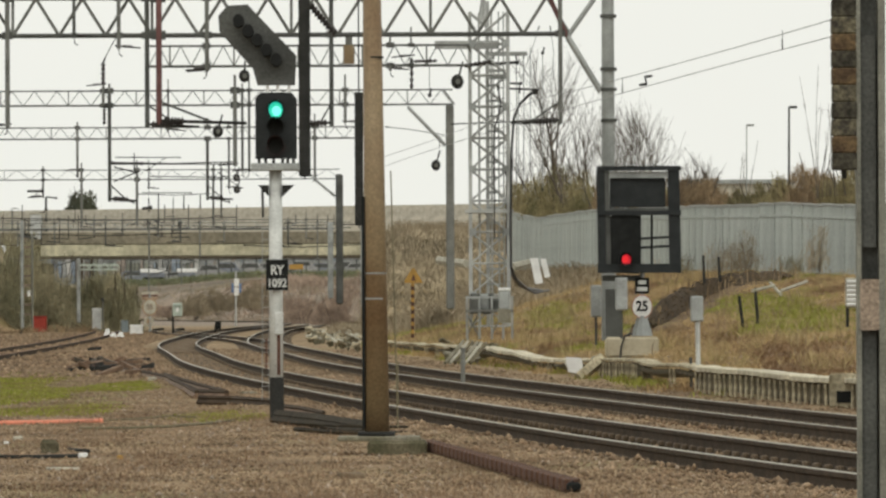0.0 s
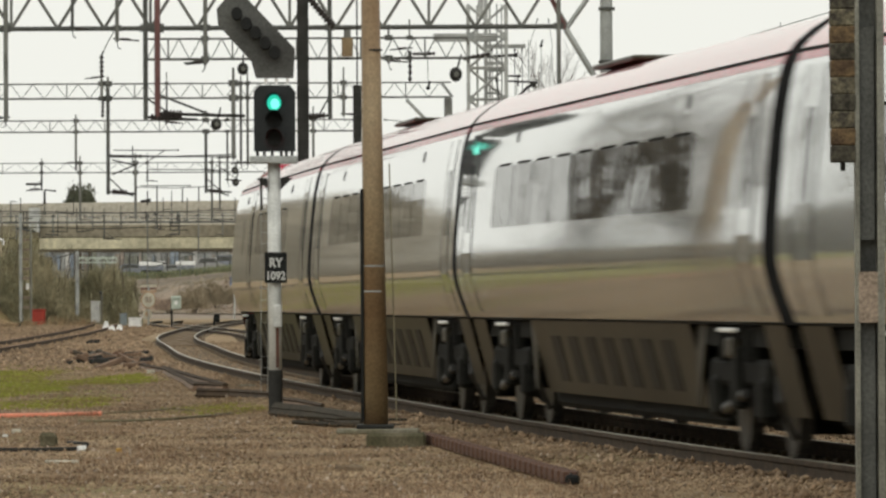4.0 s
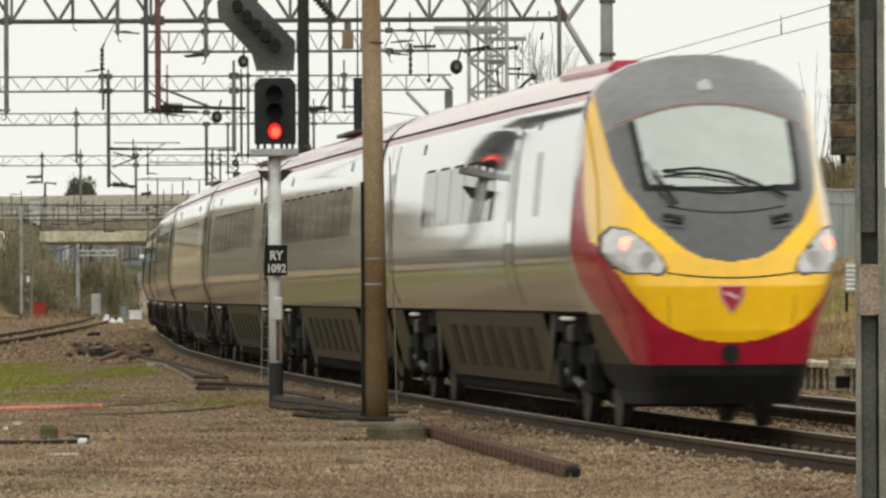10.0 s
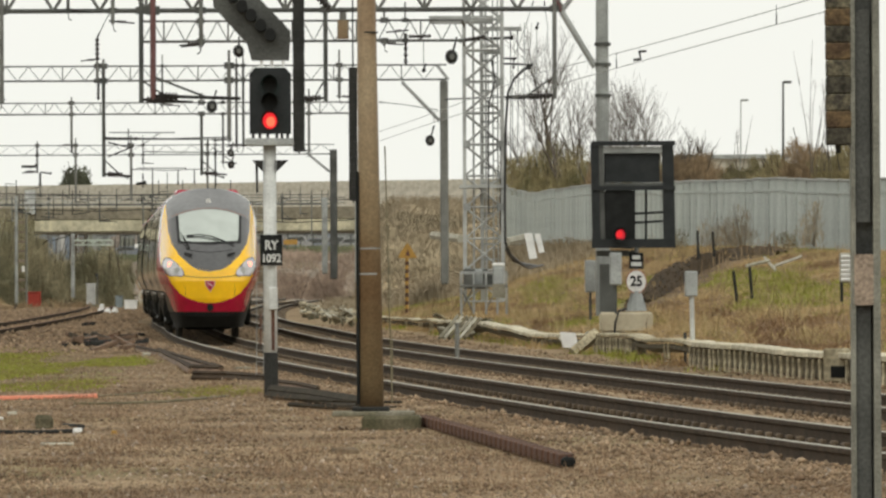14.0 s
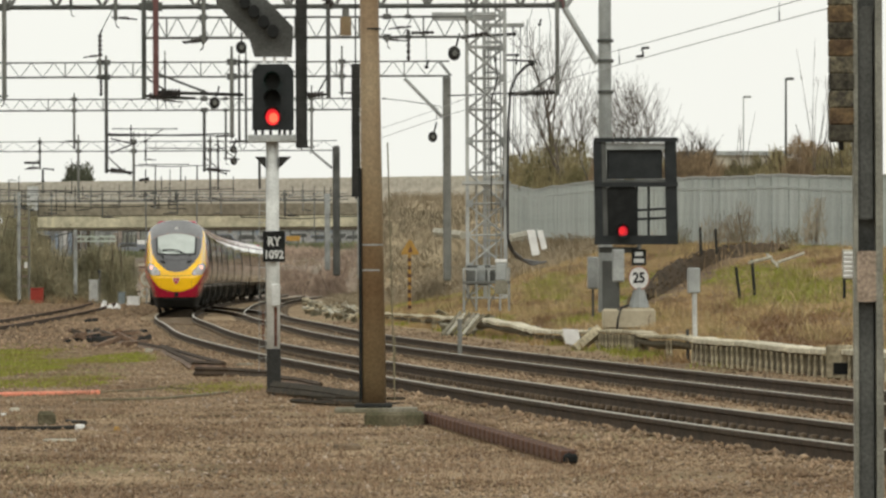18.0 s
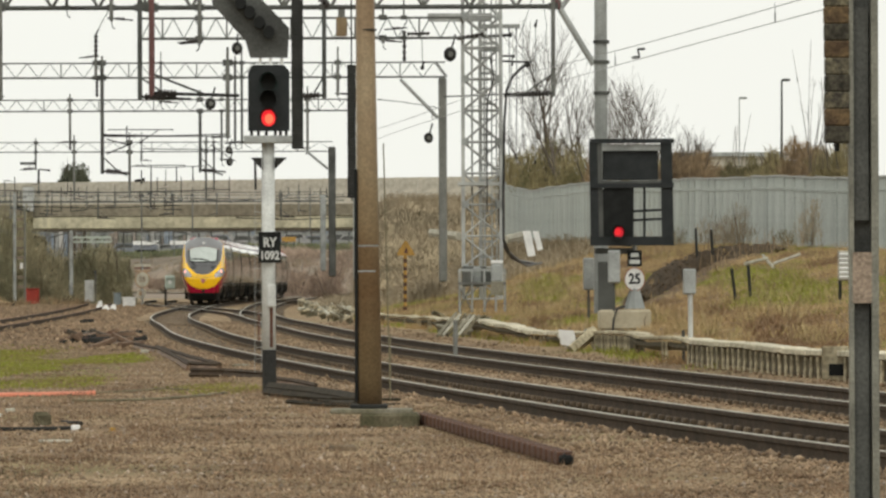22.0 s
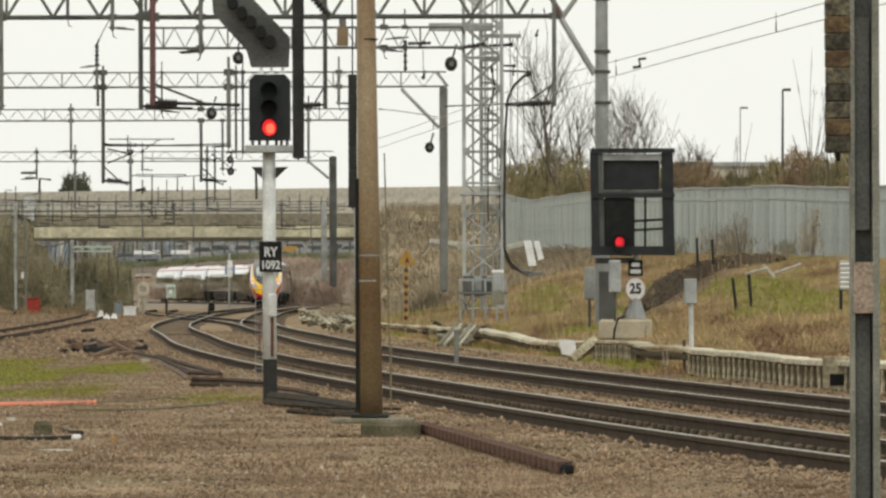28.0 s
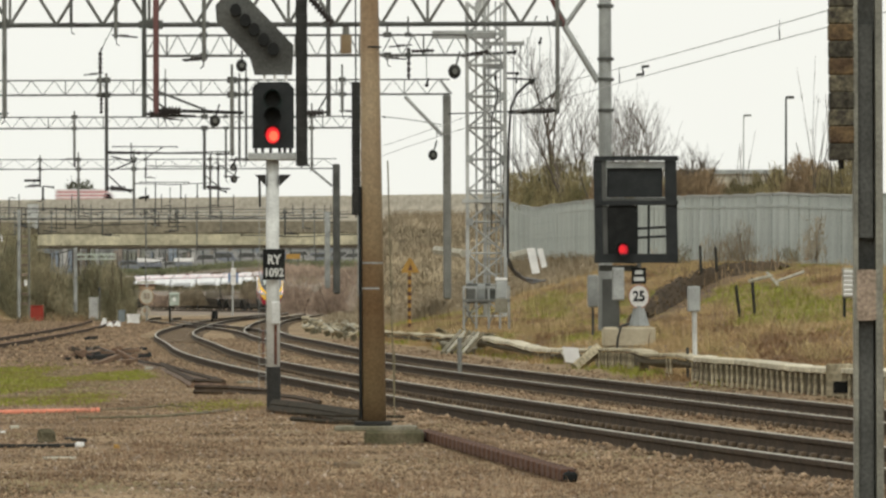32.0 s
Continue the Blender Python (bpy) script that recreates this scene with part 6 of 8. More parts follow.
def bank_details():
    for a, b, r, lb in (((8.65, 215, 2.192), (8.616, 215, 2.66), 0.05, "short dark stake on the bank"), ((9.16, 215, 2.222), (9.13, 215, 2.62), 0.05, "short dark stake on the bank"),
                        ((8.32, 180, 0.956), (8.212, 180, 1.47), 0.05, "leaning dark stake on the bank"), ((8.729, 180, 1.117), (8.653, 180, 1.657), 0.05, "leaning dark stake on the bank")):
        t = thing("fence_stake", lb, "stake", "stakes on the bank")
        part("stake", tube(Vector(a) - Vector((0, 0, 0.3)), b, r, n=6), STEEL_DARK, t)
        part("tip", tube(b, Vector(b) + Vector((0, 0, 0.04)), r * 0.7, 0.01, n=6), STEEL_DARK, t)
    for a, b, lb in (((8.479, 178, 1.599), (9.172, 180, 1.722), "pale broken rail lying on stakes"), ((9.179, 182, 1.796), (9.36, 180, 1.519), "pale leaning batten on the bank"), ((9.568, 184, 1.608), (10.627, 190, 1.844), "pale batten lying on the bank")):
        t = thing("batten", lb, "batten")
        part("wood", tube(a, b, 0.04, n=5), PALE, t)
        part("wood_end", tube(b, Vector(b) + (Vector(b) - Vector(a)) * 0.03, 0.045, n=5), PALE, t)
    for u0, u1, v0, v1, k in ((936, 950, 455, 501, 9), (954, 964, 456, 490, 8)):
        d = 232
        t = thing("white_board", "white sheet board leaning on the bank", "board")
        part("sheet", plate([(PX(u0 + k, d), PZ(v1, d)), (PX(u1 + k, d), PZ(v1 - 2, d)), (PX(u1, d), PZ(v0, d)), (PX(u0, d), PZ(v0, d))], d, d + 0.06), WHITE, t)
        part("batten", box(((PX(u0, d) + PX(u1, d)) / 2 + 0.1, d + 0.12, PZ((v0 + v1) / 2, d)), (0.08, 0.1, PZ(v0, d) - PZ(v1, d))), PALE, t)
    t = thing("leaning_board", "white panel leaning against the cable trough", "board")
    d = 149
    part("sheet", plate([(PX(1003, d), PZ(657, d)), (PX(1032, d), PZ(660, d)), (PX(1026, d), PZ(632, d)), (PX(998, d), PZ(630, d))], d, d + 0.04), WHITE, t)
    part("prop", tube((3.304, 152, -0.168), (3.565, 154, 0.182), 0.07, n=5), CONCRETE, t)
    t = thing("plank", "pale concrete beam lying up the slope", "beam")
    part("beam", tube((2.49, 236, 2.486), (3.266, 240, 2.648), 0.14, n=6), PALE, t)
    part("beam_end", tube((-0.195, 246, 2.769), (0.836, 240, 2.621), 0.14, n=6), PALE, t)
    # dug soil
    bm = bmesh.new()
    n, m = 60, 22
    rows, tops, clods = [], [], []
    for i in range(n + 1):
        row = []
        for j in range(m + 1):
            f, g = i / n, j / m
            k = min(int(f * 3), 2)
            x0, y0, z0 = SPINE[k].lerp(SPINE[k + 1], f * 3 - k)
            x, y = x0 + (g - 0.55) * 1.5, y0 + (g - 0.5) * 9
            hgt = float(np.interp(f, [0, 0.15, 0.4, 0.66, 1], [0.45, 0.74, 0.70, 0.5, 0.24])) * math.sin(math.pi * g) + 0.16 * noise.noise((f * 16, g * 6, 0)) + 0.13 * noise.noise((f * 45, g * 16, 2))
            q = (x, y, ground_h(x, y) - 0.14 + hgt)
            row.append(bm.verts.new(q))
            if (i * 7 + j * 3) % 11 == 0 and noise.noise((f * 8, g * 5, 4)) > 0.1:
                tops.append((q[0], q[1], q[2] - 0.03, 0.8))
            elif (i + j) % 2:
                clods.append((q[0], q[1], q[2] - 0.03, 0.5 + 0.8 * abs(noise.noise((f * 30, g * 20, 9)))))
        rows.append(row)
    for r0, r1 in zip(rows, rows[1:]):
        for j in range(m):
            bm.faces.new((r0[j], r0[j + 1], r1[j + 1], r1[j]))
    tagged(blades("mound_weeds", tops, 0.25, 0.018, 1.2, DRY_GRASS, seed=91, tiers=4), "tufts of dry weeds growing on the soil heap", "weeds")
    tagged(blades("mound_roots", clods, 0.12, 0.03, 2.0, DARK_ROOTS, seed=92, tiers=2), "dark roots and clods on the soil heap", "roots")
    t = part("soil_mound", bm, SOIL, smooth=True)
    tagged(t, "long heap of dark dug soil on the bank", "soil heap")


bank_details()


def concrete_heaps():
    rng = random.Random(9)
    spots = [(u, 590 + (u - 540) * 0.16 + rng.uniform(-10, 8), 0.6) for u in [545 + rng.random() * 92 for _ in range(64)]]
    spots += [(790 + rng.random() * 80, 622 + rng.uniform(-14, 12), 0.8) for _ in range(22)]
    for u, v, L in spots:
        x, y, z = G3V(u, v + 8, -0.12)
        t = thing("broken_trough", "broken grey concrete trough piece in a heap", "rubble", "broken trough pieces", at=(x, y, z))
        lean = Matrix.Rotation(rng.uniform(-0.6, 0.6), 4, "X") @ Matrix.Rotation(rng.uniform(-0.5, 0.5), 4, "Y")
        part("slab", box((0, 0, 0.16 + rng.random() * 0.12), (L * rng.uniform(0.4, 1.0), 0.2, 0.07), rng.uniform(0, 3), bevel=0.02, lean=lean), rng.choice((PALE, TAN, TAN, CONCRETE, TAN_DARK)) if u < 700 else rng.choice((CONCRETE, TAN_DARK, MOSS_CONCRETE, TAN)), t)
        part("wall", box((0.05, 0.1, 0.14), (L * 0.4, 0.06, 0.25), rng.uniform(0, 3), bevel=0.01, lean=lean), CONCRETE, t)
    for k in range(6):
        t = thing("concrete_beam", "grey concrete slat leaning over the heap", "rubble", "broken trough pieces")
        a, b = Vector(P3V(786 + k * 9, 640, 174)), Vector(P3V(818 + k * 8, 602 + k, 175))
        part("slat", tube(a, b, 0.05, n=4), (CONCRETE, PALE, TAN_DARK)[k % 3], t)
        part("slat_tip", tube(b, b + (b - a) * 0.04, 0.055, n=4), CONCRETE, t)


concrete_heaps()


# ---- overhead wires, weights and cables ----
def wire(name, label, pts, r, material=None):
    t = thing(name, label, "wire")
    part("strand", bent(pts, r, n=5), material or GALV_DARK, t)
    part("clamp", tube(Vector(pts[0]), Vector(pts[0]) + (Vector(pts[1]) - Vector(pts[0])).normalized() * 0.12, r * 2, n=6), STEEL_DARK, t)


def over_track(z0, sag, s_from, s_to, off, span=55.0):
    pts = []
    s = s_from
    while s <= s_to:
        x, y, h = line(s, off)
        k = ((s - s_from) / span) % 1.0
        pts.append((x, y, z0 - sag * 4 * k * (1 - k)))
        s += 5
    return pts


wire("contact_wire", "overhead contact wire above the far track", over_track(4.27, 0.0, 10, 120, SPACING + 0.25), 0.006, GALV)
wire("catenary_wire", "sagging overhead catenary wire above the far track", over_track(4.55, 0.10, 10, 120, SPACING + 0.25), 0.006, GALV)
for k in range(5):
    x, y, h = line(16 + 18 * k, SPACING + 0.25)
    wire("wire_dropper", "thin dropper between the overhead wires", [(x, y, 4.27), (x, y, 4.5)], 0.005)


def registration():
    t = thing("registration_fitting", "small steel registration fitting on the overhead wire", "fitting")
    d = 106
    part("arm", tube(P3(1130, 148, d), P3(1144, 146, d), 0.022, n=6), STEEL_DARK, t)
    part("riser", tube(P3(1143, 146, d), P3(1140, 132, d), 0.016, n=6), STEEL_DARK, t)
    part("clip", tube(P3(1140, 133, d), P3(1153, 132, d), 0.02, n=6), STEEL_DARK, t)


registration()


def hanging_weight(u, v, d, r, label="round dark tensioner weight on the gantry", rod=None):
    t = thing("tension_wheel", label, "weight", "round weights on the gantries")
    x, y, z = P3V(u, v, d)
    bm = bmesh.new()
    bmesh.ops.create_uvsphere(bm, u_segments=16, v_segments=10, radius=r)
    for q in bm.verts:
        q.co = Vector((q.co.x + x, q.co.y * 0.6 + y, q.co.z / K + z))
    w = part("wheel", bm, STEEL_DARK, t, smooth=True)
    if r > 0.1:
        part("hub", disc((x + r * 0.1, y - r * 0.58, z), r * 0.42, 0.05, 12), GALV_MID, w)
        part("rim", ring_plate((x, y, z), r * 1.04, r * 0.86, y - 0.03, y + 0.03, 20), GALV_DARK, w)
    part("hanger", tube((x, y, z), (x + (rod[0] if rod else r * 0.9), y, z + (rod[1] if rod else r * 2.8)), 0.03, n=6), STEEL_DARK, t)


hanging_weight(808, 142, 186, 0.175)
hanging_weight(770, 290, 215, 0.15)
hanging_weight(431, 132, 183, 0.15, rod=(0.02, 0.36))
hanging_weight(384, 230, 214, 0.17)
hanging_weight(417, 312, 255, 0.13)
hanging_weight(418, 333, 255, 0.13)

wire("tower_cable", "thick black cable hanging down the tower and over the bank", [(2.683, 186, 6.574), (2.471, 186, 6.477), (2.194, 186, 6.241), (2.03, 186, 5.921), (1.961, 186, 5.154), (1.919, 186, 3.202), (1.93, 186, 2.226), (2.086, 187, 1.922), (2.417, 190, 1.704), (2.972, 196, 1.657)], 0.04, CABLE)
wire("tower_cable", "black cable looping from the tower to the bank", [(1.838, 187, 4.615), (1.812, 187, 2.652), (1.923, 187, 2.091), (2.206, 189, 1.773), (2.693, 192, 1.592), (3.21, 198, 1.675)], 0.03, CABLE)
wire("cross_span_wire", "thin cross span wire beside the tower", [(0.223, 214, 6.438), (1.778, 210, 6.383), (2.479, 200, 6.181)], 0.02, STEEL_DARK)
wire("stay_wire", "thin stay wire up to the tower", [(-1.925, 214, 6.366), (-1.178, 214, 6.299), (0.035, 214, 6.134)], 0.012)
wire("stay_wire", "thin wire rising to the first gantry", [(-8.56, 163, 6.568), (-8.402, 163, 6.849), (-8.201, 163, 7.154)], 0.012)
for v, dd, u0, u1 in ((285, 214, 193, 415), (341, 337, 241, 376), (310, 255, 366, 404)):
    wire("cross_span_wire", "thin wire between gantry tubes", [P3V(u0, v, dd - 0.15), P3V((u0 + u1) / 2, v + 2, dd - 0.15), P3V(u1, v - 1, dd - 0.15)], 0.018, STEEL_DARK)
for u in (872, 912, 925):
    wire("hanging_wire", "thin wire hanging down beside the tower", [P3V(u, 93, 187), P3V(u + 1, 180, 187), P3V(u, 330, 187)], 0.012)


def insulator_string(a, b, n, r, label="brown ribbed insulator string"):
    t = thing("insulator", label, "insulator", "insulators on the gantries")
    a, b = Vector(a), Vector(b)
    part("ribbed_body", ribbed(a, b, n, r), PORCELAIN, t)
    part("end_cap", tube(a, a + (b - a) * 0.06, r * 0.6, n=8), STEEL_DARK, t)


insulator_string((-3.066, 150, 7.274), (-2.492, 150, 6.687), 9, 0.1)
insulator_string((2.034, 163, 5.246), (2.874, 163, 5.28), 8, 0.075)
insulator_string((0.609, 186.4, 7.208), (1.39, 186.4, 7.317), 6, 0.06)
insulator_string((-0.808, 183, 7.215), (-0.169, 183, 7.226), 6, 0.05)
for u, v0, v1, d in ((181, 108, 148, 163), (183, 182, 218, 214), (136, 297, 312, 254.85), (727, 100, 155, 183.0)):
    insulator_string(P3V(u, v0, d), P3V(u, v1, d), 5, 0.06)


# ---- beyond the fence and the bridge ----
def street_lamp(u, v0, v1, d, arm, m=GALV_DARK, r=0.07):
    t = thing("street_lamp", "slim grey street lamp beyond the fence", "street lamp")
    part("column", tube(P3V(u, v1, d), P3V(u, v0, d), r, r * 0.7, n=8), m, t)
    x, y, z = P3V(u, v0, d)
    part("lantern", box((x + arm * 0.5, y, z), (abs(arm), 0.25, 0.12), bevel=0.03), m, t)


street_lamp(1395, 187, 345, 330, 0.42)
street_lamp(1320, 219, 410, 420, 0.5, GALV, 0.05)


def far_wall():
    t = thing("long_low_building", "long low brown building beyond the fence", "building", kind="structure")
    d = 460
    x0, x1, z0, z1 = PX(1200, d), PX(1400, d), PZ(375, d), PZ(324, d)
    part("wall", box(((x0 + x1) / 2, d + 4, (z0 + z1) / 2), (x1 - x0, 8, z1 - z0)), BRIDGE_TOP, t)
    part("roof", box(((x0 + x1) / 2, d + 4, z1 + 0.1), (x1 - x0 + 0.6, 8.6, 0.25)), GALV, t)


far_wall()


def parked_vehicle(x, y, z, L, H, m, label):
    t = thing("parked_car", label, "car", "parked vehicles beyond the bridge", at=(x, y, z))
    side = [(-L / 2, 0.25), (L / 2, 0.25), (L / 2, H * 0.55), (L * 0.32, H * 0.62), (L * 0.2, H), (-L * 0.3, H), (-L * 0.45, H * 0.62), (-L / 2, H * 0.58)]
    part("body", plate(side, -0.85, 0.85), m, t)
    part("side_window", plate([(L * 0.24, H * 0.66), (L * 0.17, H * 0.93), (-L * 0.27, H * 0.93), (-L * 0.37, H * 0.64)], -0.87, -0.84), GALV_DARK, t)
    for k in (-0.3, 0.3):
        w = part("wheel", tube((L * k, -0.9, 0.32), (L * k, -0.7, 0.32), 0.32, n=14), BLACK, t)
        part("hub", tube((L * k, -0.92, 0.32), (L * k, -0.89, 0.32), 0.17, n=10), GALV, w)


# car colours muted to paint in the distance haze
CAR_BLUE, CAR_GREY = mat("hazed_blue_car_paint", (0.20, 0.215, 0.24), 0.5, 0.1), mat("hazed_grey_car_paint", (0.30, 0.30, 0.29), 0.5, 0.1)
rng = random.Random(3)
for i in range(14):
    d = 912 + (i % 4) * 14
    x = -43.5 + i * 2.6 + rng.uniform(-0.4, 0.4)
    parked_vehicle(x, d, ground_h(x, d) + 0.02, rng.uniform(4.0, 4.8), rng.uniform(1.45, 2.1), (CAR_BLUE, CAR_GREY, CAR_GREY, CAR_BLUE, CAR_GREY)[i % 5], ("dull blue", "grey", "silver grey", "dark blue", "pale grey")[i % 5] + " car parked beyond the bridge")


def white_trailer(u0, u1):
    """A long box trailer standing behind the car park's fence."""
    d = 903
    x0, x1, z = PX(u0, d), PX(u1, d), ground_h((PX(u0, d) + PX(u1, d)) / 2, d)
    t = thing("box_trailer", "long white box trailer parked beyond the bridge", "trailer", "parked vehicles beyond the bridge")
    part("box", box(((x0 + x1) / 2, d, PZ(474.5, d)), (x1 - x0, 2.3, PZ(471, d) - PZ(478, d)), bevel=0.05), WHITE, t)
    part("side_board", box(((x0 + x1) / 2, d - 0.4, PZ(482, d)), (x1 - x0 - 0.3, 1.4, PZ(478, d) - PZ(486, d))), CAR_BLUE, t)
    part("chassis", box(((x0 + x1) / 2, d, z + 0.75), (x1 - x0 - 0.6, 1.6, 0.3)), GALV_DARK, t)
    for k in (0.2, 0.34, 0.82):
        part("wheel", tube((x0 + (x1 - x0) * k, d - 1.1, z + 0.45), (x0 + (x1 - x0) * k, d - 0.85, z + 0.45), 0.45, n=14), BLACK, t)


white_trailer(247, 292)
white_trailer(312, 346)


def grey_shed():
    """A long panelled shed behind the car park."""
    t = thing("long_shed", "long grey shed of mixed weathered panels beyond the car park", "building", kind="structure")
    dd = 985
    x0, x1, z0, z1 = PX(10, dd), PX(690, dd), 3.4, PZ(452, dd)
    nn = 84
    tones = [mat("shed_panel_" + nm, c, 0.85, 0, 0.3, 0.6, 4) for nm, c in (("grey", (0.27, 0.275, 0.26)), ("blue", (0.21, 0.245, 0.28)), ("pale", (0.36, 0.355, 0.33)), ("olive", (0.20, 0.205, 0.165)), ("brown", (0.25, 0.215, 0.18)))]
    rr = random.Random(6)
    part("wall", box(((x0 + x1) / 2, dd + 0.6, (z0 + z1) / 2), (x1 - x0, 0.4, z1 - z0)), tones[0], t)
    for i in range(nn):
        xx = x0 + (x1 - x0) * (i + 0.5) / nn
        zt = z1 - rr.uniform(0, 0.9)
        zb = z0 + rr.choice((0, 0, 0.5, 1.1))
        part("wall_panel", box((xx, dd, (zb + zt) / 2), ((x1 - x0) / nn - rr.uniform(0.05, 0.3), 0.3, zt - zb), bevel=0.02), rr.choice(tones), t)
    part("roof", box(((x0 + x1) / 2, dd + 5, z1 + 0.1), (x1 - x0 + 0.5, 10, 0.25)), tones[2], t)
    hedge = []
    rg = np.random.default_rng(15)
    for _ in range(5000):
        xx = rg.uniform(-44.359, -11.178)
        hedge.append((xx, 893 + rg.uniform(-1, 1), ground_h(xx, 893) + 0.7 * rg.random(), rg.uniform(0.5, 1.2)))
    tagged(blades("low_hedge", hedge, 0.5, 0.06, 1.0, MUTED_GREEN, seed=16), "low green hedge before the car park", "hedge")


grey_shed()


def far_rail_fence():
    t = thing("post_fence", "grey post and rail fence along the car park edge", "fence", kind="structure")
    d = 905
    for i in range(20):
        x = PX(230, d) + i * 1.75
        part("post", box((x, d, 5.1), (0.2, 0.2, 3.6 + 0.5 * math.sin(i * 2.1))), GALV_DARK, t)
    for h in (1.0, 2.6):
        part("rail", box((PX(230, d) + 17, d, 4.1 + h), (35, 0.08, 0.08)), GALV, t)


far_rail_fence()


def orange_barrier():
    t = thing("orange_hoarding", "orange hoarding beyond the bridge", "hoarding")
    d = 880
    part("panel", box(P3(523, 470, d), (1.9, 0.1, 0.6), bevel=0.03), YELLOW_SIGN, t)
    for u in (514, 532):
        part("leg", box(P3V(u, 484, d), (0.12, 0.12, 1.4)), GALV_DARK, t)


orange_barrier()


def distant_masts():
    for u, v0, v1, d in ((262, 470, 560, 700), (100, 450, 560, 620), (430, 395, 460, 640), (320, 455, 500, 880)):
        t = thing("overhead_line_mast", "slim distant steel mast beside the line", "mast", "distant masts")
        part("column", tube(P3V(u, v1, d), P3V(u, v0, d), 0.1, 0.08, n=6), GALV_MID, t)
        x, y, z = P3V(u, v0, d)
        part("cantilever", tube((x, y, z - 0.8), (x + 2.2, y, z - 0.3), 0.05, n=5), GALV_DARK, t)
        part("strut", tube((x, y, z - 0.1), (x + 2.0, y, z - 0.32), 0.04, n=5), GALV_DARK, t)


distant_masts()


def twin_mast():
    """A broad mast of two columns tied by battens, with a small white plate, at the bridge's left end."""
    d = 432
    t = thing("overhead_line_mast", "brown twin-column mast tied by battens with a small white plate", "mast", "distant masts")
    for u in (38, 55):
        part("column", box(((PX(u, d)), d, (PZ(578, d) + PZ(408, d)) / 2), (0.15, 0.2, PZ(408, d) - PZ(578, d)), bevel=0.02), OLIVE_STEEL, t)
    for v in range(418, 570, 17):
        part("batten", box(P3(46.5, v, d), (PX(55, d) - PX(38, d), 0.04, 0.13)), BATTEN, t)
    part("plate", box(P3(50, 517, d - 0.15), (0.2, 0.03, 0.34), bevel=0.01), WHITE, t, "small white plate")
    part("bracket", tube(P3(30, 414, d), P3(64, 420, d), 0.07, n=6), GALV_DARK, t)


twin_mast()


def portal_mast():
    """The pale column and boom seen below the bridge."""
    d = 448.5
    t = thing("portal_mast", "pale grey-green column with a light boom beyond the bridge", "mast", "distant masts")
    part("column", box((PX(137, d), d, (PZ(566, d) + PZ(452, d)) / 2), (0.26, 0.2, PZ(452, d) - PZ(566, d)), bevel=0.03), GALV, t)
    for v in (464, 472):
        part("chord", box(((PX(137, d) + PX(208, d)) / 2, d, PZ(v, d)), (PX(208, d) - PX(137, d), 0.1, 0.1)), GREEN_BOX, t)
    for k in range(8):
        part("lacing", tube(P3(138 + k * 9, 464 if k % 2 else 472, d), P3(147 + k * 9, 472 if k % 2 else 464, d), 0.035, n=5), GREEN_BOX, t)
    p = thing("thin_post", "thin grey post beside the pale cabinet", "post")
    part("post", tube(P3(181, 580, 446), P3(181, 526, 446), 0.05, n=6), GALV_MID, p)
    part("cap", box(P3(180, 528, 446), (0.2, 0.12, 0.2), bevel=0.02), GALV_DARK, p)


portal_mast()


def blue_white_post():
    """A white painted post with blue side plates at the far junction."""
    d = 560
    t = thing("junction_post", "white post with blue side plates at the far junction", "post")
    part("post", tube(P3(416, 577, d), P3(416, 478, d), 0.08, n=8), GALV_PALE, t)
    for v0, v1 in ((489, 503), (505, 519)):
        part("white_plate", box((PX(416.5, d), d - 0.12, (PZ(v0, d) + PZ(v1, d)) / 2), (0.42, 0.06, PZ(v0, d) - PZ(v1, d)), bevel=0.02), WHITE, t)
    for u in (409.5, 423):
        part("blue_plate", box((PX(u, d), d - 0.06, (PZ(497, d) + PZ(514, d)) / 2), (0.2, 0.05, PZ(497, d) - PZ(514, d)), bevel=0.02), SIGN_BLUE, t, "dull blue side plate")


SIGN_BLUE = mat("dull_blue_plate", (0.12, 0.19, 0.33), 0.6, 0.0, 0.2, 3, 40)
blue_white_post()

pier = thing("parapet_pier", "white painted pier standing behind the bridge parapet", "pier")
part("shaft", box((PX(62, 457), 457, (PZ(374, 457) + PZ(418, 457)) / 2), (0.78, 0.34, PZ(374, 457) - PZ(418, 457)), bevel=0.04), POST_WHITE, pier)
part("coping", box((PX(62, 457), 457, PZ(373, 457)), (0.9, 0.42, 0.12), bevel=0.03), PALE, pier)


def bridge_side_wires():
    """Droppers and span wires of the overhead line close before the bridge."""
    rng = random.Random(12)
    d = 452
    for v, u0, u1 in ((384, 0, 420), (396, 250, 640), (412, 40, 330), (432, 430, 640)):
        wire("span_wire", "thin overhead span wire before the bridge", [P3V(u0, v, d), P3V((u0 + u1) / 2, v + 3, d), P3V(u1, v - 2, d)], 0.03, STEEL_DARK)
    for k in range(22):
        u, v = rng.uniform(20, 640), rng.choice((360, 378, 384, 396))
        ln = rng.uniform(14, 46)
        t = thing("line_dropper", "thin dark steel dropper of the far overhead line", "dropper", "droppers before the bridge")
        part("rod", tube(P3V(u, v, d), P3V(u, v + ln, d), 0.035, n=5), rng.choice((STEEL_DARK, GALV_DARK)), t)
        x, y, z = P3V(u, v + ln, d)
        part("arm", tube((x, y, z), (x + rng.choice((-1, 1)) * rng.uniform(0.4, 1.3), y, z + rng.uniform(-0.1, 0.2)), 0.03, n=5), STEEL_DARK, t)


bridge_side_wires()


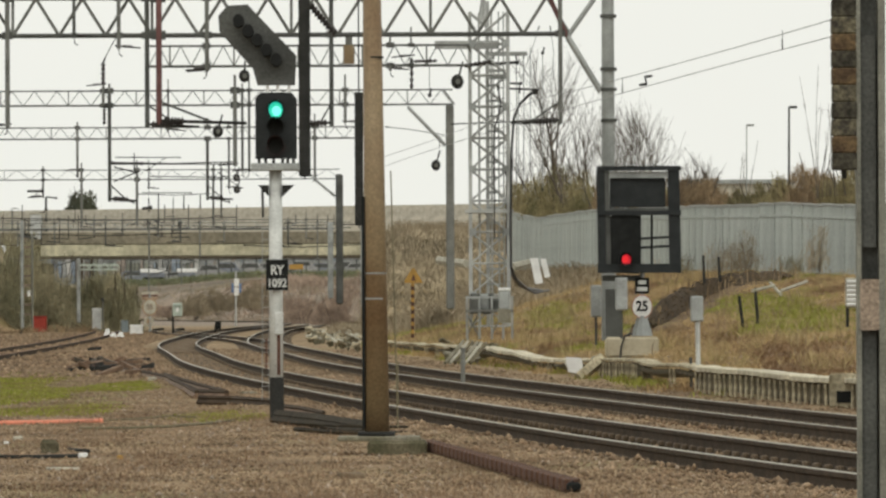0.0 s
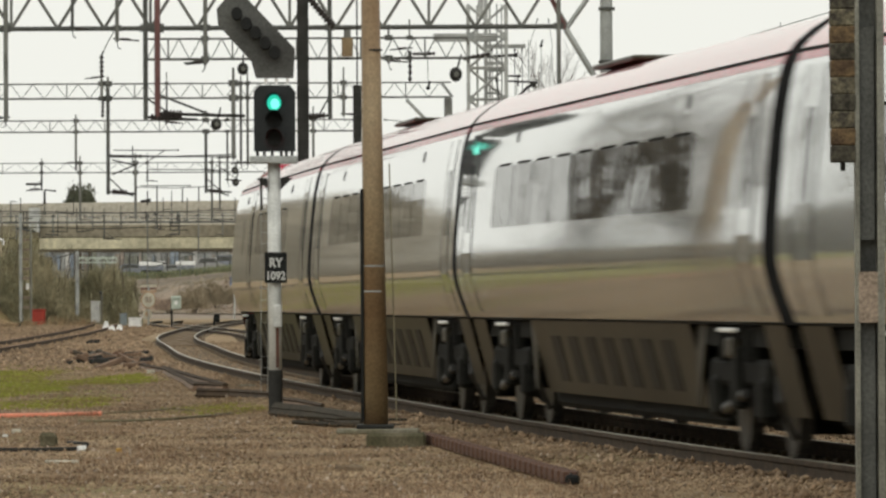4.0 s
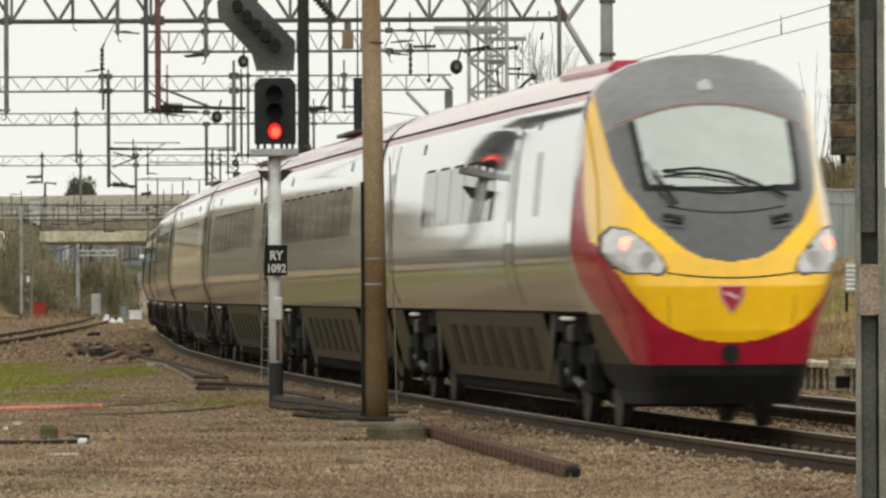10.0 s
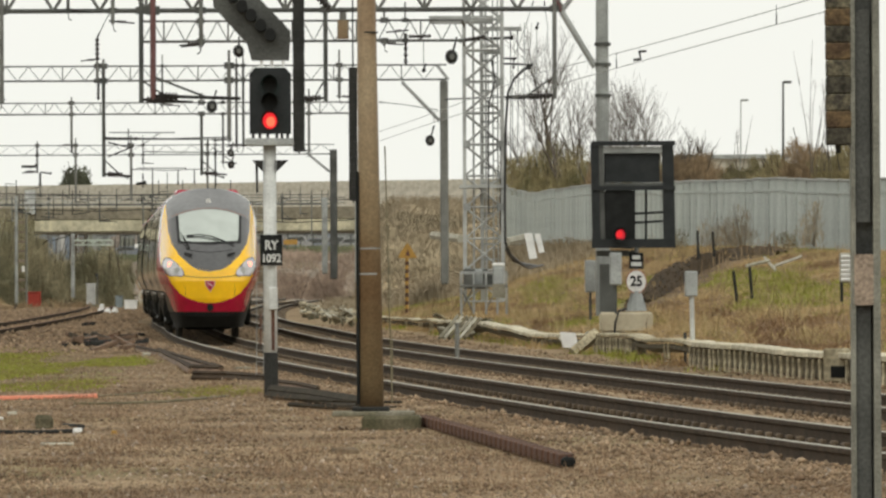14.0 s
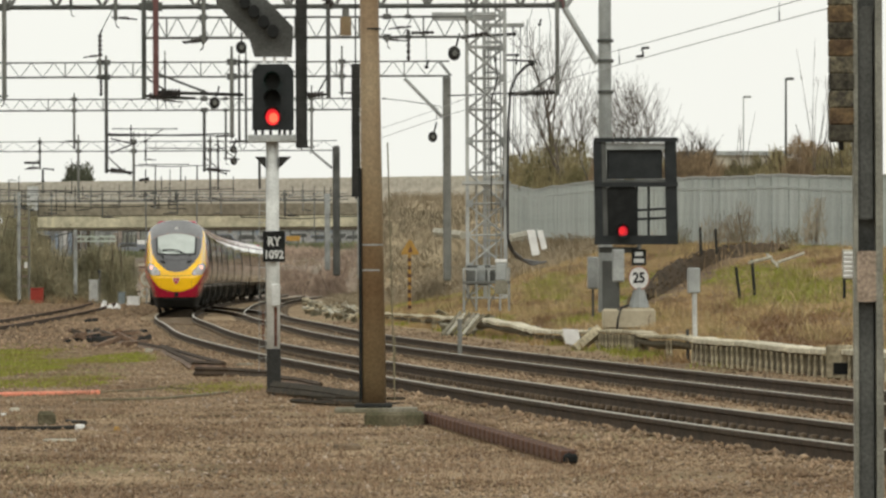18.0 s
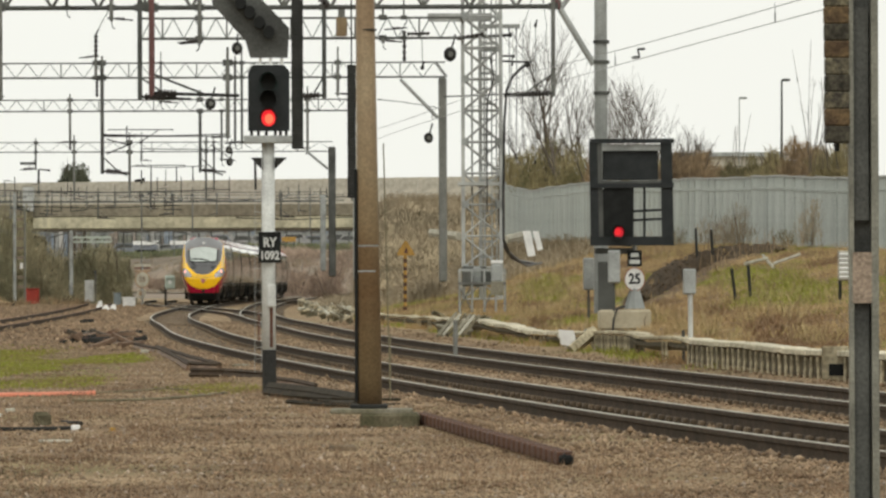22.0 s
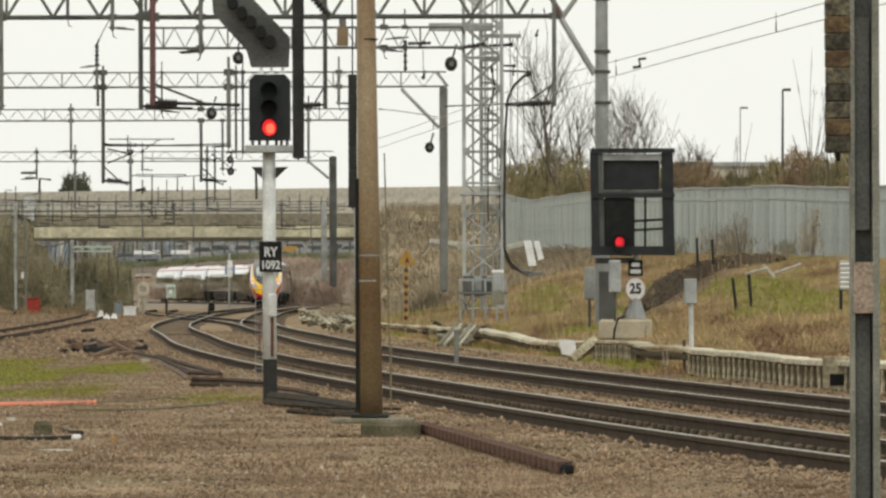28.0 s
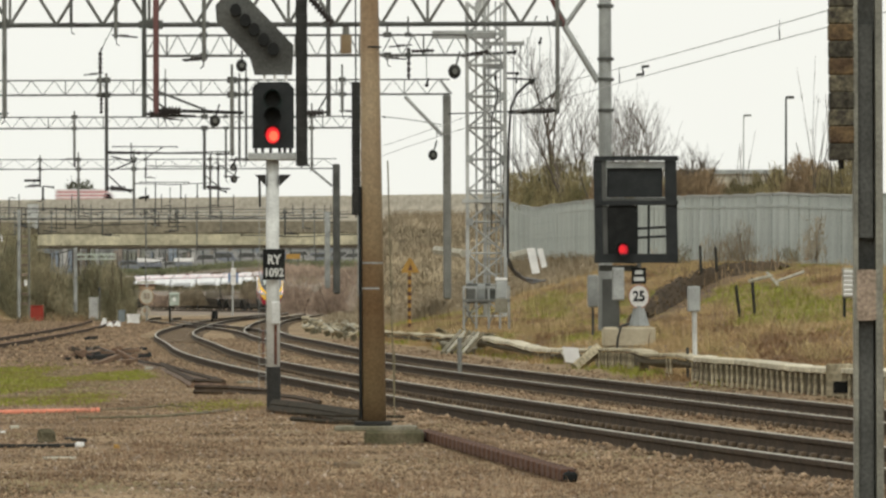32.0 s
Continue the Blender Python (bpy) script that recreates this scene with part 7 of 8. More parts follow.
def line_fittings(d, m, rows):
    """Registration arms, droppers and span wires of the overhead line, d metres off."""
    for u0, v0, u1, v1, w in rows:
        t = thing("overhead_line_fitting" if w > 3 else "line_dropper", "thin steel arm of the overhead line" if w > 3 else "thin steel rod of the overhead line", "line fitting", "overhead line fittings")
        a, b = Vector(P3V(u0, v0, d)), Vector(P3V(u1, v1, d))
        r = w * d / 11456 * 0.42
        part("tube", tube(a, b, r, n=6), m, t)
        part("clamp", tube(b, b + (b - a).normalized() * 0.08, r * 1.6, n=6), STEEL_DARK, t)


line_fittings(300, STEEL_DARK, ((202, 276, 315, 276, 2), (293, 276, 260, 298, 2), (193, 287, 248, 287, 5), (248, 288, 394, 288, 2), (200, 293, 236, 302, 3), (200, 319, 241, 302, 3), (47, 336, 73, 336, 5), (236, 269, 236, 295, 3), (80, 347, 80, 367, 5), (80, 346, 97, 348, 3)))
line_fittings(330, GALV_DARK, ((262, 300, 262, 322, 3), (262, 310, 378, 311, 2), (250, 339, 336, 339, 2), (279, 339, 279, 410, 3), (305, 348, 305, 372, 2), (324, 343, 324, 365, 3), (353, 341, 353, 362, 3), (377, 288, 377, 391, 3)))
line_fittings(331, STEEL_DARK, ((391, 305, 391, 367, 2), (262, 348, 262, 369, 3), (384, 302, 423, 329, 2), (200, 346, 234, 355, 4), (370, 345, 403, 355, 3), (250, 367, 265, 365, 6)))
line_fittings(187, STEEL_DARK, ((822, 113, 912, 108, 6), (897, 154, 948, 156, 4), (897, 145, 918, 145, 4), (918, 145, 918, 157, 3)))
line_fittings(186, GALV, ((916, 157, 916, 299, 2), (937, 81, 937, 284, 2), (959, 91, 959, 330, 2)))
line_fittings(183, GALV, ((758, 100, 759, 164, 2),))
wire("loop_wire", "thin pale wire looping down beside the tower", [(2.772, 186, 8.178), (2.525, 186, 7.495), (2.213, 186, 6.813)], 0.01, GALV)
wire("loop_wire", "thin pale wire looping from the boom to the bracket", [(3.08, 186, 8.176), (3.19, 186, 7.493), (3.139, 186, 7.019), (2.699, 186, 6.602)], 0.01, GALV)
wire("tower_cable", "dark cable hanging inside the tower", [(1.579, 186, 6.704), (1.658, 186, 6.188), (1.476, 186, 5.658), (1.457, 186, 5.031), (1.463, 186, 2.925)], 0.022, CABLE)
hanging_weight(759, 166, 183, 0.06, "small dark ball on a hanging wire")
hanging_weight(959, 91, 186, 0.05, "small dark ball on a hanging wire")


# ---- the tilting express train: nine cars ----
def wavy(m, strength=1.0):
    """Gives a panel the slight unevenness of rolled sheet, which breaks up what it mirrors."""
    n, l = m.node_tree.nodes, m.node_tree.links
    b = n["Principled BSDF"]
    where, stretch, wave, bp = n.new("ShaderNodeTexCoord"), n.new("ShaderNodeMapping"), n.new("ShaderNodeTexNoise"), n.new("ShaderNodeBump")
    stretch.inputs["Scale"].default_value = (0.6, 0.9, 0.45)
    wave.inputs["Scale"].default_value, wave.inputs["Detail"].default_value = 1.6, 2.0
    bp.inputs["Strength"].default_value, bp.inputs["Distance"].default_value = strength, 0.02
    l.new(where.outputs["Object"], stretch.inputs["Vector"])
    l.new(stretch.outputs[0], wave.inputs["Vector"])
    l.new(wave.outputs["Fac"], bp.inputs["Height"])
    l.new(bp.outputs[0], b.inputs["Normal"])
    l.new(bp.outputs[0], b.inputs["Coat Normal"])
    return m


def low_panel_blur(m):
    """Roughens the lower panels by height, which dulls what they mirror."""
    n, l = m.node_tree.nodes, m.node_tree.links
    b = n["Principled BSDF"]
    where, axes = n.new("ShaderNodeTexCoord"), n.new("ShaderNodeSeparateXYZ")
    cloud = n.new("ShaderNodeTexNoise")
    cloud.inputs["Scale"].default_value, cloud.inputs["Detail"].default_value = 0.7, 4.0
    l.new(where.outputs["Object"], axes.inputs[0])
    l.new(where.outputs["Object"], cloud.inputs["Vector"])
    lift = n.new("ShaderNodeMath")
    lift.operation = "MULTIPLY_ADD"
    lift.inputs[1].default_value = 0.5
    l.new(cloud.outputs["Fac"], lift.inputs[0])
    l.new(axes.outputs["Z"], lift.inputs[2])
    for name, crisp, blurred in (("Roughness", b.inputs["Roughness"].default_value, 0.19), ("Coat Roughness", 0.04, 0.14)):
        by_height = n.new("ShaderNodeMapRange")
        by_height.inputs["From Min"].default_value, by_height.inputs["From Max"].default_value = 1.75, 2.45
        by_height.inputs["To Min"].default_value, by_height.inputs["To Max"].default_value = blurred, crisp
        l.new(lift.outputs[0], by_height.inputs["Value"])
        l.new(by_height.outputs[0], b.inputs[name])
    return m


SILVER = wavy(mat("silver_car_paint", (0.48, 0.51, 0.515), 0.06, 0.55, 0.08, 0.5, 8, 0.0, coat=1.0), 0.006)
low_panel_blur(SILVER)
SKIRT = mat("dirty_grey_skirt", (0.034, 0.03, 0.02), 0.42, 0.0, 0.35, 0.8, 10, 0.05, spec=0.22)
ROOF_RED = mat("glossy_red_roof", (0.42, 0.05, 0.065), 0.18, 0.0, 0.15, 0.6, 8, 0.0, coat=0.8)
NOSE_RED = mat("glossy_red_paint", (0.36, 0.007, 0.034), 0.22, 0.0, 0.1, 0.8, 8, 0.0, coat=0.4)
NOSE_YELLOW = mat("yellow_warning_paint", (0.92, 0.53, 0.008), 0.25, 0.0, 0.06, 0.8, 8, 0.0, coat=0.8)
NOSE_GREY = mat("grey_cab_paint", (0.20, 0.20, 0.202), 0.32, 0.4, 0.12, 0.8, 8, 0.0, coat=0.5)
TINTED = wavy(mat("tinted_window_glass", (0.03, 0.033, 0.03), 0.02, 0.0, 0.1, 0.5, 4, 0.0, spec=0.8, coat=0.0), 0.06)
SCREEN = mat("windscreen_glass", (0.55, 0.59, 0.55), 0.06, 0.92, 0.08, 0.4, 2, 0.0, coat=0.6)
PINKISH = mat("pale_pink_paint", (0.62, 0.36, 0.38), 0.4)
# cab grey darkened here; the dome's lighter grey stands for its sky light
COWL_SHADE = mat("shade_toned_cowl_paint", (0.105, 0.105, 0.107), 0.35, 0.0, 0.15, 0.8, 8, 0.0, coat=0.4)
LAMP_GLASS = mat("lamp_glass", (0.55, 0.54, 0.55), 0.15, 0.2, 0.2, 3, 20, 0.0, coat=0.8)
TAIL_LIT = mat("lit_tail_lamp", (0.9, 0.3, 0.2), 0.3, 0, 0, glow=(1.0, 0.40, 0.28, 1.3), bump=0)
BELLOWS = mat("black_rubber_bellows", (0.015, 0.015, 0.015), 0.8, 0, 0.2, 4, 30, 0.05)
BOGIE = mat("grimy_bogie_steel", (0.012, 0.012, 0.010), 0.8, 0.0, 0.5, 3, 20, 0.1, spec=0.1)
LOUVRE = mat("dusty_louvre", (0.024, 0.021, 0.015), 0.6, 0.0, 0.4, 2, 20, 0.1, spec=0.15)
WHEEL = mat("wheel_steel", (0.03, 0.029, 0.026), 0.4, 0.0, 0.4, 4, 20, 0.1, spec=0.35)

# half widths of the body at heights above the rail
SIDE = ((0.34, 0.97), (0.6, 1.05), (1.05, 1.19), (1.09, 1.222), (1.2, 1.272), (1.3, 1.312), (1.4, 1.348), (1.5, 1.374), (1.6, 1.385), (1.7, 1.3835), (1.8, 1.3785), (1.9, 1.371), (2.0, 1.3615),
        (2.2, 1.3415), (2.4, 1.320), (2.6, 1.2945), (2.75, 1.270), (2.9, 1.236), (3.0, 1.203), (3.12, 1.144))
ROOF = ((3.12, 1.144), (3.2, 1.07), (3.3, 0.93), (3.38, 0.78), (3.45, 0.54), (3.49, 0.28), (3.5, 0.0))


def half(z):
    pts = SIDE + ROOF[1:]
    return float(np.interp(z, [a for a, b in pts], [b for a, b in pts]))


def shell(prof, y0, y1, only=0, bm=None, n=1):
    """The surface over (z, half width) points between y0 and y1, on both sides."""
    bm = bm or bmesh.new()
    for sd in (only,) if only else (-1, 1):
        rows = [[bm.verts.new((sd * w, y0 + (y1 - y0) * i / n, z)) for z, w in prof] for i in range(n + 1)]
        for r0, r1 in zip(rows, rows[1:]):
            for i in range(len(prof) - 1):
                f = (r0[i], r0[i + 1], r1[i + 1], r1[i])
                bm.faces.new(f if sd < 0 else f[::-1])
    bmesh.ops.remove_doubles(bm, verts=bm.verts, dist=1e-4)
    return bm


def end_cap(y, flip, prof):
    bm = bmesh.new()
    vs = [bm.verts.new((-w, y, z)) for z, w in prof] + [bm.verts.new((w, y, z)) for z, w in prof[::-1]]
    bm.faces.new(vs[::-1] if flip else vs)
    bmesh.ops.remove_doubles(bm, verts=bm.verts, dist=1e-4)
    return bm


def on_side(z0, z1, y0, y1, lift, sd=-1, corner=0.0):
    """A thin panel lying on the body side between two heights."""
    bm = bmesh.new()
    n = 9
    zs = [z0 + (z1 - z0) * i / n for i in range(n + 1)]
    front = [[bm.verts.new((sd * (half(z) + lift), y, z)) for z in zs] for y in (y0, y1)]
    inner = [[bm.verts.new((sd * (half(z) - 0.01), y, z)) for z in zs] for y in (y0, y1)]
    for i in range(n):
        bm.faces.new((front[0][i], front[0][i + 1], front[1][i + 1], front[1][i]))
    for k in (0, 1):
        for i in range(n):
            bm.faces.new((front[k][i], front[k][i + 1], inner[k][i + 1], inner[k][i]))
    for i in (0, n):
        bm.faces.new((front[0][i], front[1][i], inner[1][i], inner[0][i]))
    bmesh.ops.recalc_face_normals(bm, faces=bm.faces)
    return bm


def bogie(car, y):
    b = part("bogie", box((0, y, 0.62), (2.0, 3.3, 0.18), bevel=0.05), BOGIE, car, "grimy bogie with two wheelsets")
    for sd in (-1, 1):
        bm = box((sd * 1.02, y, 0.66), (0.16, 3.4, 0.22), bevel=0.04)
        for k in (-1, 1):
            box((sd * 1.04, y + k * 1.35, 0.46), (0.2, 0.42, 0.36), bm=bm, bevel=0.05)
            tube((sd * 1.04, y + k * 0.75, 0.75), (sd * 1.04, y + k * 0.75, 1.0), 0.12, n=10, bm=bm)
        part("side_frame", bm, BOGIE, b)
        part("yaw_damper", box((sd * 1.2, y, 1.0), (0.06, 0.9, 0.036), bevel=0.01), WHITE, b, "pale yaw damper")
        part("equipment", box((sd * 1.1, y - 0.1, 0.62), (0.14, 0.4, 0.5), bevel=0.03), BOGIE, b)
        part("bracket", box((sd * 1.14, y + 0.05, 0.86), (0.1, 0.5, 0.16), bevel=0.02), SKIRT, b)
        part("sand_pipe", bent([(sd * 1.0, y - 1.75, 0.8), (sd * 1.02, y - 1.85, 0.45), (sd * 0.85, y - 1.7, 0.16)], 0.035, n=6), WHEEL, b)
        part("anti_roll_link", tube((sd * 1.1, y + 0.7, 0.36), (sd * 1.12, y - 0.55, 0.5), 0.045, n=8), WHEEL, b)
    # solid block added to keep light from passing through the bogie
    part("traction_motor", box((0, y, 0.44), (1.3, 2.3, 0.52), bevel=0.06), BOGIE, b)
    for k in (-1.35, 1.35):
        w = part("wheelset", tube((-1.0, y + k, 0.445), (1.0, y + k, 0.445), 0.09, n=10), BOGIE, b)
        for sd in (-1, 1):
            part("wheel", tube((sd * 0.69, y + k, 0.445), (sd * 0.82, y + k, 0.445), 0.445, n=28), WHEEL, w)
    return b


def nose_depth(x, z):
    """How far the nose stands out at this place of its front view."""
    centre = np.interp(z, [0.2, 0.5, 0.9, 1.3, 1.6, 1.95, 2.13, 2.5, 2.93, 3.2, 3.38, 3.5], [2.0, 2.3, 2.46, 2.5, 2.42, 2.12, 1.95, 1.5, 0.9, 0.48, 0.18, 0.0])
    rho = abs(x) / max(half(max(z, 0.35)), 1e-3)
    square = np.interp(z, [0.3, 1.2, 1.8, 2.5, 3.0, 3.4], [11.0, 10.0, 8.0, 6.0, 5.0, 3.5])
    return float(centre) * (1 - min(1.0, rho) ** float(square))


LAMP = ((1.22, 1.74), (1.15, 1.82), (1.02, 1.80), (0.87, 1.69), (0.74, 1.56), (0.69, 1.46), (0.75, 1.41), (1.06, 1.42), (1.17, 1.49), (1.235, 1.62))


def in_lamp(ax, z, grow=0.0):
    """Whether a place of the front view lies within the teardrop of a headlamp, grown outwards a little."""
    cx, cz = 0.99, 1.60
    k = 1.0 + grow / 0.24
    px, pz = cx + (ax - cx) / k, cz + (z - cz) / k
    inside = False
    for (x0, z0), (x1, z1) in zip(LAMP, LAMP[1:] + LAMP[:1]):
        if (z0 > pz) != (z1 > pz) and px < x0 + (pz - z0) * (x1 - x0) / (z1 - z0):
            inside = not inside
    return inside


def screen_top(ax):
    return 2.94 - 0.13 * (ax / 0.8) ** 2


def nose_region(x, z):
    ax = abs(x)
    grey = np.interp(ax, [0, 0.3, 0.5, 0.8, 1.0, 1.08, 1.12, 1.15], [1.51, 1.55, 1.64, 1.88, 2.16, 2.45, 2.9, 3.4])
    low = np.interp(ax, [0, 0.3, 0.6, 0.8, 1.0, 1.12, 1.22, 1.27], [0.79, 0.82, 0.91, 1.02, 1.22, 1.40, 1.55, 1.7])
    edge = half(z) - np.interp(z, [1.6, 2.1, 2.5, 3.3], [0.10, 0.055, 0.045, 0.02])
    back = min(float(np.interp(z, [0.6, 1.0, 1.3, 1.75, 2.1, 2.5, 3.0, 3.4], [1.7, 0.9, 0.35, 0.0, 0.06, 0.22, 0.1, 0.03])), 0.8 * nose_depth(0, z))
    if z >= 0.6 and ax > 0.85 * half(z) and nose_depth(x, z) < back:
        return "side" if z > 1.05 else "side_skirt"
    if z < 0.6:
        return "valance"
    if in_lamp(ax, z):
        return "headlamp"
    if in_lamp(ax, z, 0.022):
        return "lamp_rim"
    if z > grey:
        wide = 0.815 - 0.06 * (2.94 - z)
        if ax < wide and 2.19 + 0.03 * (ax / 0.8) ** 2 < z < screen_top(ax) and (ax / wide) ** 8 + (abs(z - 2.55) / 0.40) ** 8 < 1.0:
            return "windscreen"
        if ax < wide + 0.07 and 2.15 < z < screen_top(ax) + 0.0:
            return "screen_frame"
        return "cab" if z > screen_top(ax) else "cowl"
    return "yellow" if z > low and (z < 1.6 or ax < edge) else "red"


def nose(car):
    """The driving end: a fine skin sorted into its painted panels, glass and lamps; y points out of the train."""
    nx, nz = 240, 210
    us = [math.sin(math.pi / 2 * (2 * i / nx - 1)) for i in range(nx + 1)]
    us = [math.copysign(abs(u) ** 0.9, u) for u in us]
    zs = [0.24 + (3.497 - 0.24) * j / nz for j in range(nz + 1)]
    low_dome = lambda z: z if z < 2.95 else 2.95 + (z - 2.95) * 0.88
    pos = {}
    for j, z in enumerate(zs):
        for i, u in enumerate(us):
            hw = half(max(z, 0.36)) * (1 if z > 0.5 else 0.9 + 0.2 * (z))
            x = u * hw
            pos[i, j] = (x, 19.6 + nose_depth(x, z), low_dome(z))
    groups = {}
    for j in range(nz):
        for i in range(nx):
            x = sum(pos[a][0] for a in ((i, j), (i + 1, j), (i + 1, j + 1), (i, j + 1))) / 4
            z = (zs[j] + zs[j + 1]) / 2
            groups.setdefault(nose_region(x, z), []).append((i, j))
    look_of = {"valance": (BLACK, "black_valance", ""), "cab": (NOSE_GREY, "cab_surround", "grey domed cab roof"), "cowl": (COWL_SHADE, "windscreen_cowl", "grey cowl round the windscreen, darkened for shade"), "windscreen": (SCREEN, "windscreen", "large raked windscreen"),
               "screen_frame": (BELLOWS, "windscreen_frame", "black rubber windscreen frame"), "lamp_rim": (BELLOWS, "headlamp_rim", "black rim of the headlamp"),
               "headlamp": (LAMP_GLASS, "headlamp", "clear headlamp cluster"), "yellow": (NOSE_YELLOW, "nose_panel", "yellow warning panel"), "red": (NOSE_RED, "nose_skirt", "deep red nose"),
               "side": (SILVER, "nose_flank", "silver flank running into the nose"), "side_skirt": (SKIRT, "flank_skirt", "")}
    for region, cells in groups.items():
        for sd in (-1, 1) if region in ("headlamp", "lamp_rim", "side", "side_skirt") else (0,):
            bm = bmesh.new()
            vs = {}
            for i, j in cells:
                if sd and pos[i, j][0] * sd < 0:
                    continue
                f = []
                for a in ((i, j), (i + 1, j), (i + 1, j + 1), (i, j + 1)):
                    if a not in vs:
                        vs[a] = bm.verts.new(pos[a])
                    f.append(vs[a])
                bm.faces.new(f[::-1])
            m, nm, lb = look_of[region]
            p = part(nm, bm, m, car, lb, smooth=True)
            if region == "headlamp":
                part("tail_lamp", disc((sd * 1.06, 19.6 + nose_depth(1.06, 1.68) + 0.02, 1.68), 0.062, 0.06), TAIL_LIT, p, "lit reddish tail lamp")
                part("lamp_reflector", disc((sd * 0.86, 19.6 + nose_depth(0.86, 1.53) + 0.005, 1.53), 0.085, 0.03), GALV_PALE, p)

    def along(pts, lift, r, n=5):
        return bent([(x, 19.6 + nose_depth(x, z) + lift, low_dome(z)) for x, z in pts], r, n=n)
    w = part("wiper", along([(-0.66, 2.10), (-0.5, 2.16), (-0.3, 2.24), (-0.05, 2.32), (0.25, 2.36), (0.62, 2.335)], 0.06, 0.014), BLACK, car)
    part("wiper_blade", along([(-0.62, 2.125), (-0.2, 2.25), (0.2, 2.315), (0.6, 2.32)], 0.05, 0.009), BLACK, w)
    w = part("wiper", along([(0.52, 2.04), (0.60, 2.16), (0.70, 2.34)], 0.06, 0.016), BLACK, car)
    part("wiper_blade", along([(0.56, 2.02), (0.70, 2.16), (0.76, 2.42)], 0.05, 0.009), BLACK, w)
    for z0, w0, r in ((2.13, 0.56, 0.011), (1.955, 0.62, 0.008)):
        part("cowl_seam", along([(w0 * k / 8, z0 + 0.06 * (k / 8) ** 2) for k in range(-8, 9)], 0.002, r), BLACK, car)
    for sd in (-1, 1):
        v = part("cowl_vent", along([(sd * 0.47, 1.86), (sd * 0.56, 1.88), (sd * 0.66, 1.91)], -0.02, 0.055, 6), BELLOWS, car, "dark slotted vent")
        for k in range(3):
            z = 1.82 + 0.055 * k
            part("slat", along([(sd * x, z + 0.1 * (x - 0.47)) for x in (0.45, 0.55, 0.67)], 0.03, 0.008, 4), COWL_SHADE, v)
        part("panel_seam", along([(sd * 0.66, 1.40), (sd * 0.665, 1.2), (sd * 0.64, 0.94)], 0.001, 0.005, 4), SKIRT, car)
    part("panel_seam", along([(x / 20, 1.37 + 0.05 * (x / 14) ** 2) for x in range(-14, 15)], 0.001, 0.008, 4), BLACK, car)
    part("trim_line", along([(x / 20, screen_top(abs(x) / 20) + 0.025) for x in range(-20, 21)], 0.001, 0.009, 4), FADED_RED, car, "thin red line round the windscreen")
    y = 19.6 + nose_depth(0, 1.22)
    part("badge_rim", plate([(-0.14, 1.305), (0.14, 1.305), (0.12, 1.19), (0.0, 1.05), (-0.12, 1.19)], y - 0.005, y + 0.008), PINKISH, car)
    b = part("badge", plate([(-0.12, 1.29), (0.12, 1.29), (0.1, 1.19), (0.0, 1.07), (-0.1, 1.19)], y, y + 0.015), NOSE_RED, car, "small red shield badge")
    part("badge_stroke", box((0.0, y + 0.017, 1.215), (0.15, 0.006, 0.035), lean=Matrix.Rotation(-0.35, 4, "Y")), PINKISH, b)
    part("coupler_hatch", disc((0, 19.6 + nose_depth(0, 0.7) + 0.0, 0.70), 0.09, 0.06), BLACK, car)
    part("roof_lamp", disc((0, 19.6 + nose_depth(0, 3.14) + 0.01, low_dome(3.14)), 0.075, 0.06), WHITE, car)
    part("step_eye", disc((-0.83, 19.6 + nose_depth(0.83, 1.60) + 0.005, 1.645), 0.022, 0.03, 10), BLACK, car)


def droop(bm):
    """Lowers the driving car's roof line towards the cab."""
    for v in bm.verts:
        if v.co.z > 2.95:
            v.co.z = 2.95 + (v.co.z - 2.95) * (1 - 0.12 * float(step(3.0, 10.2, v.co.y)))
    return bm


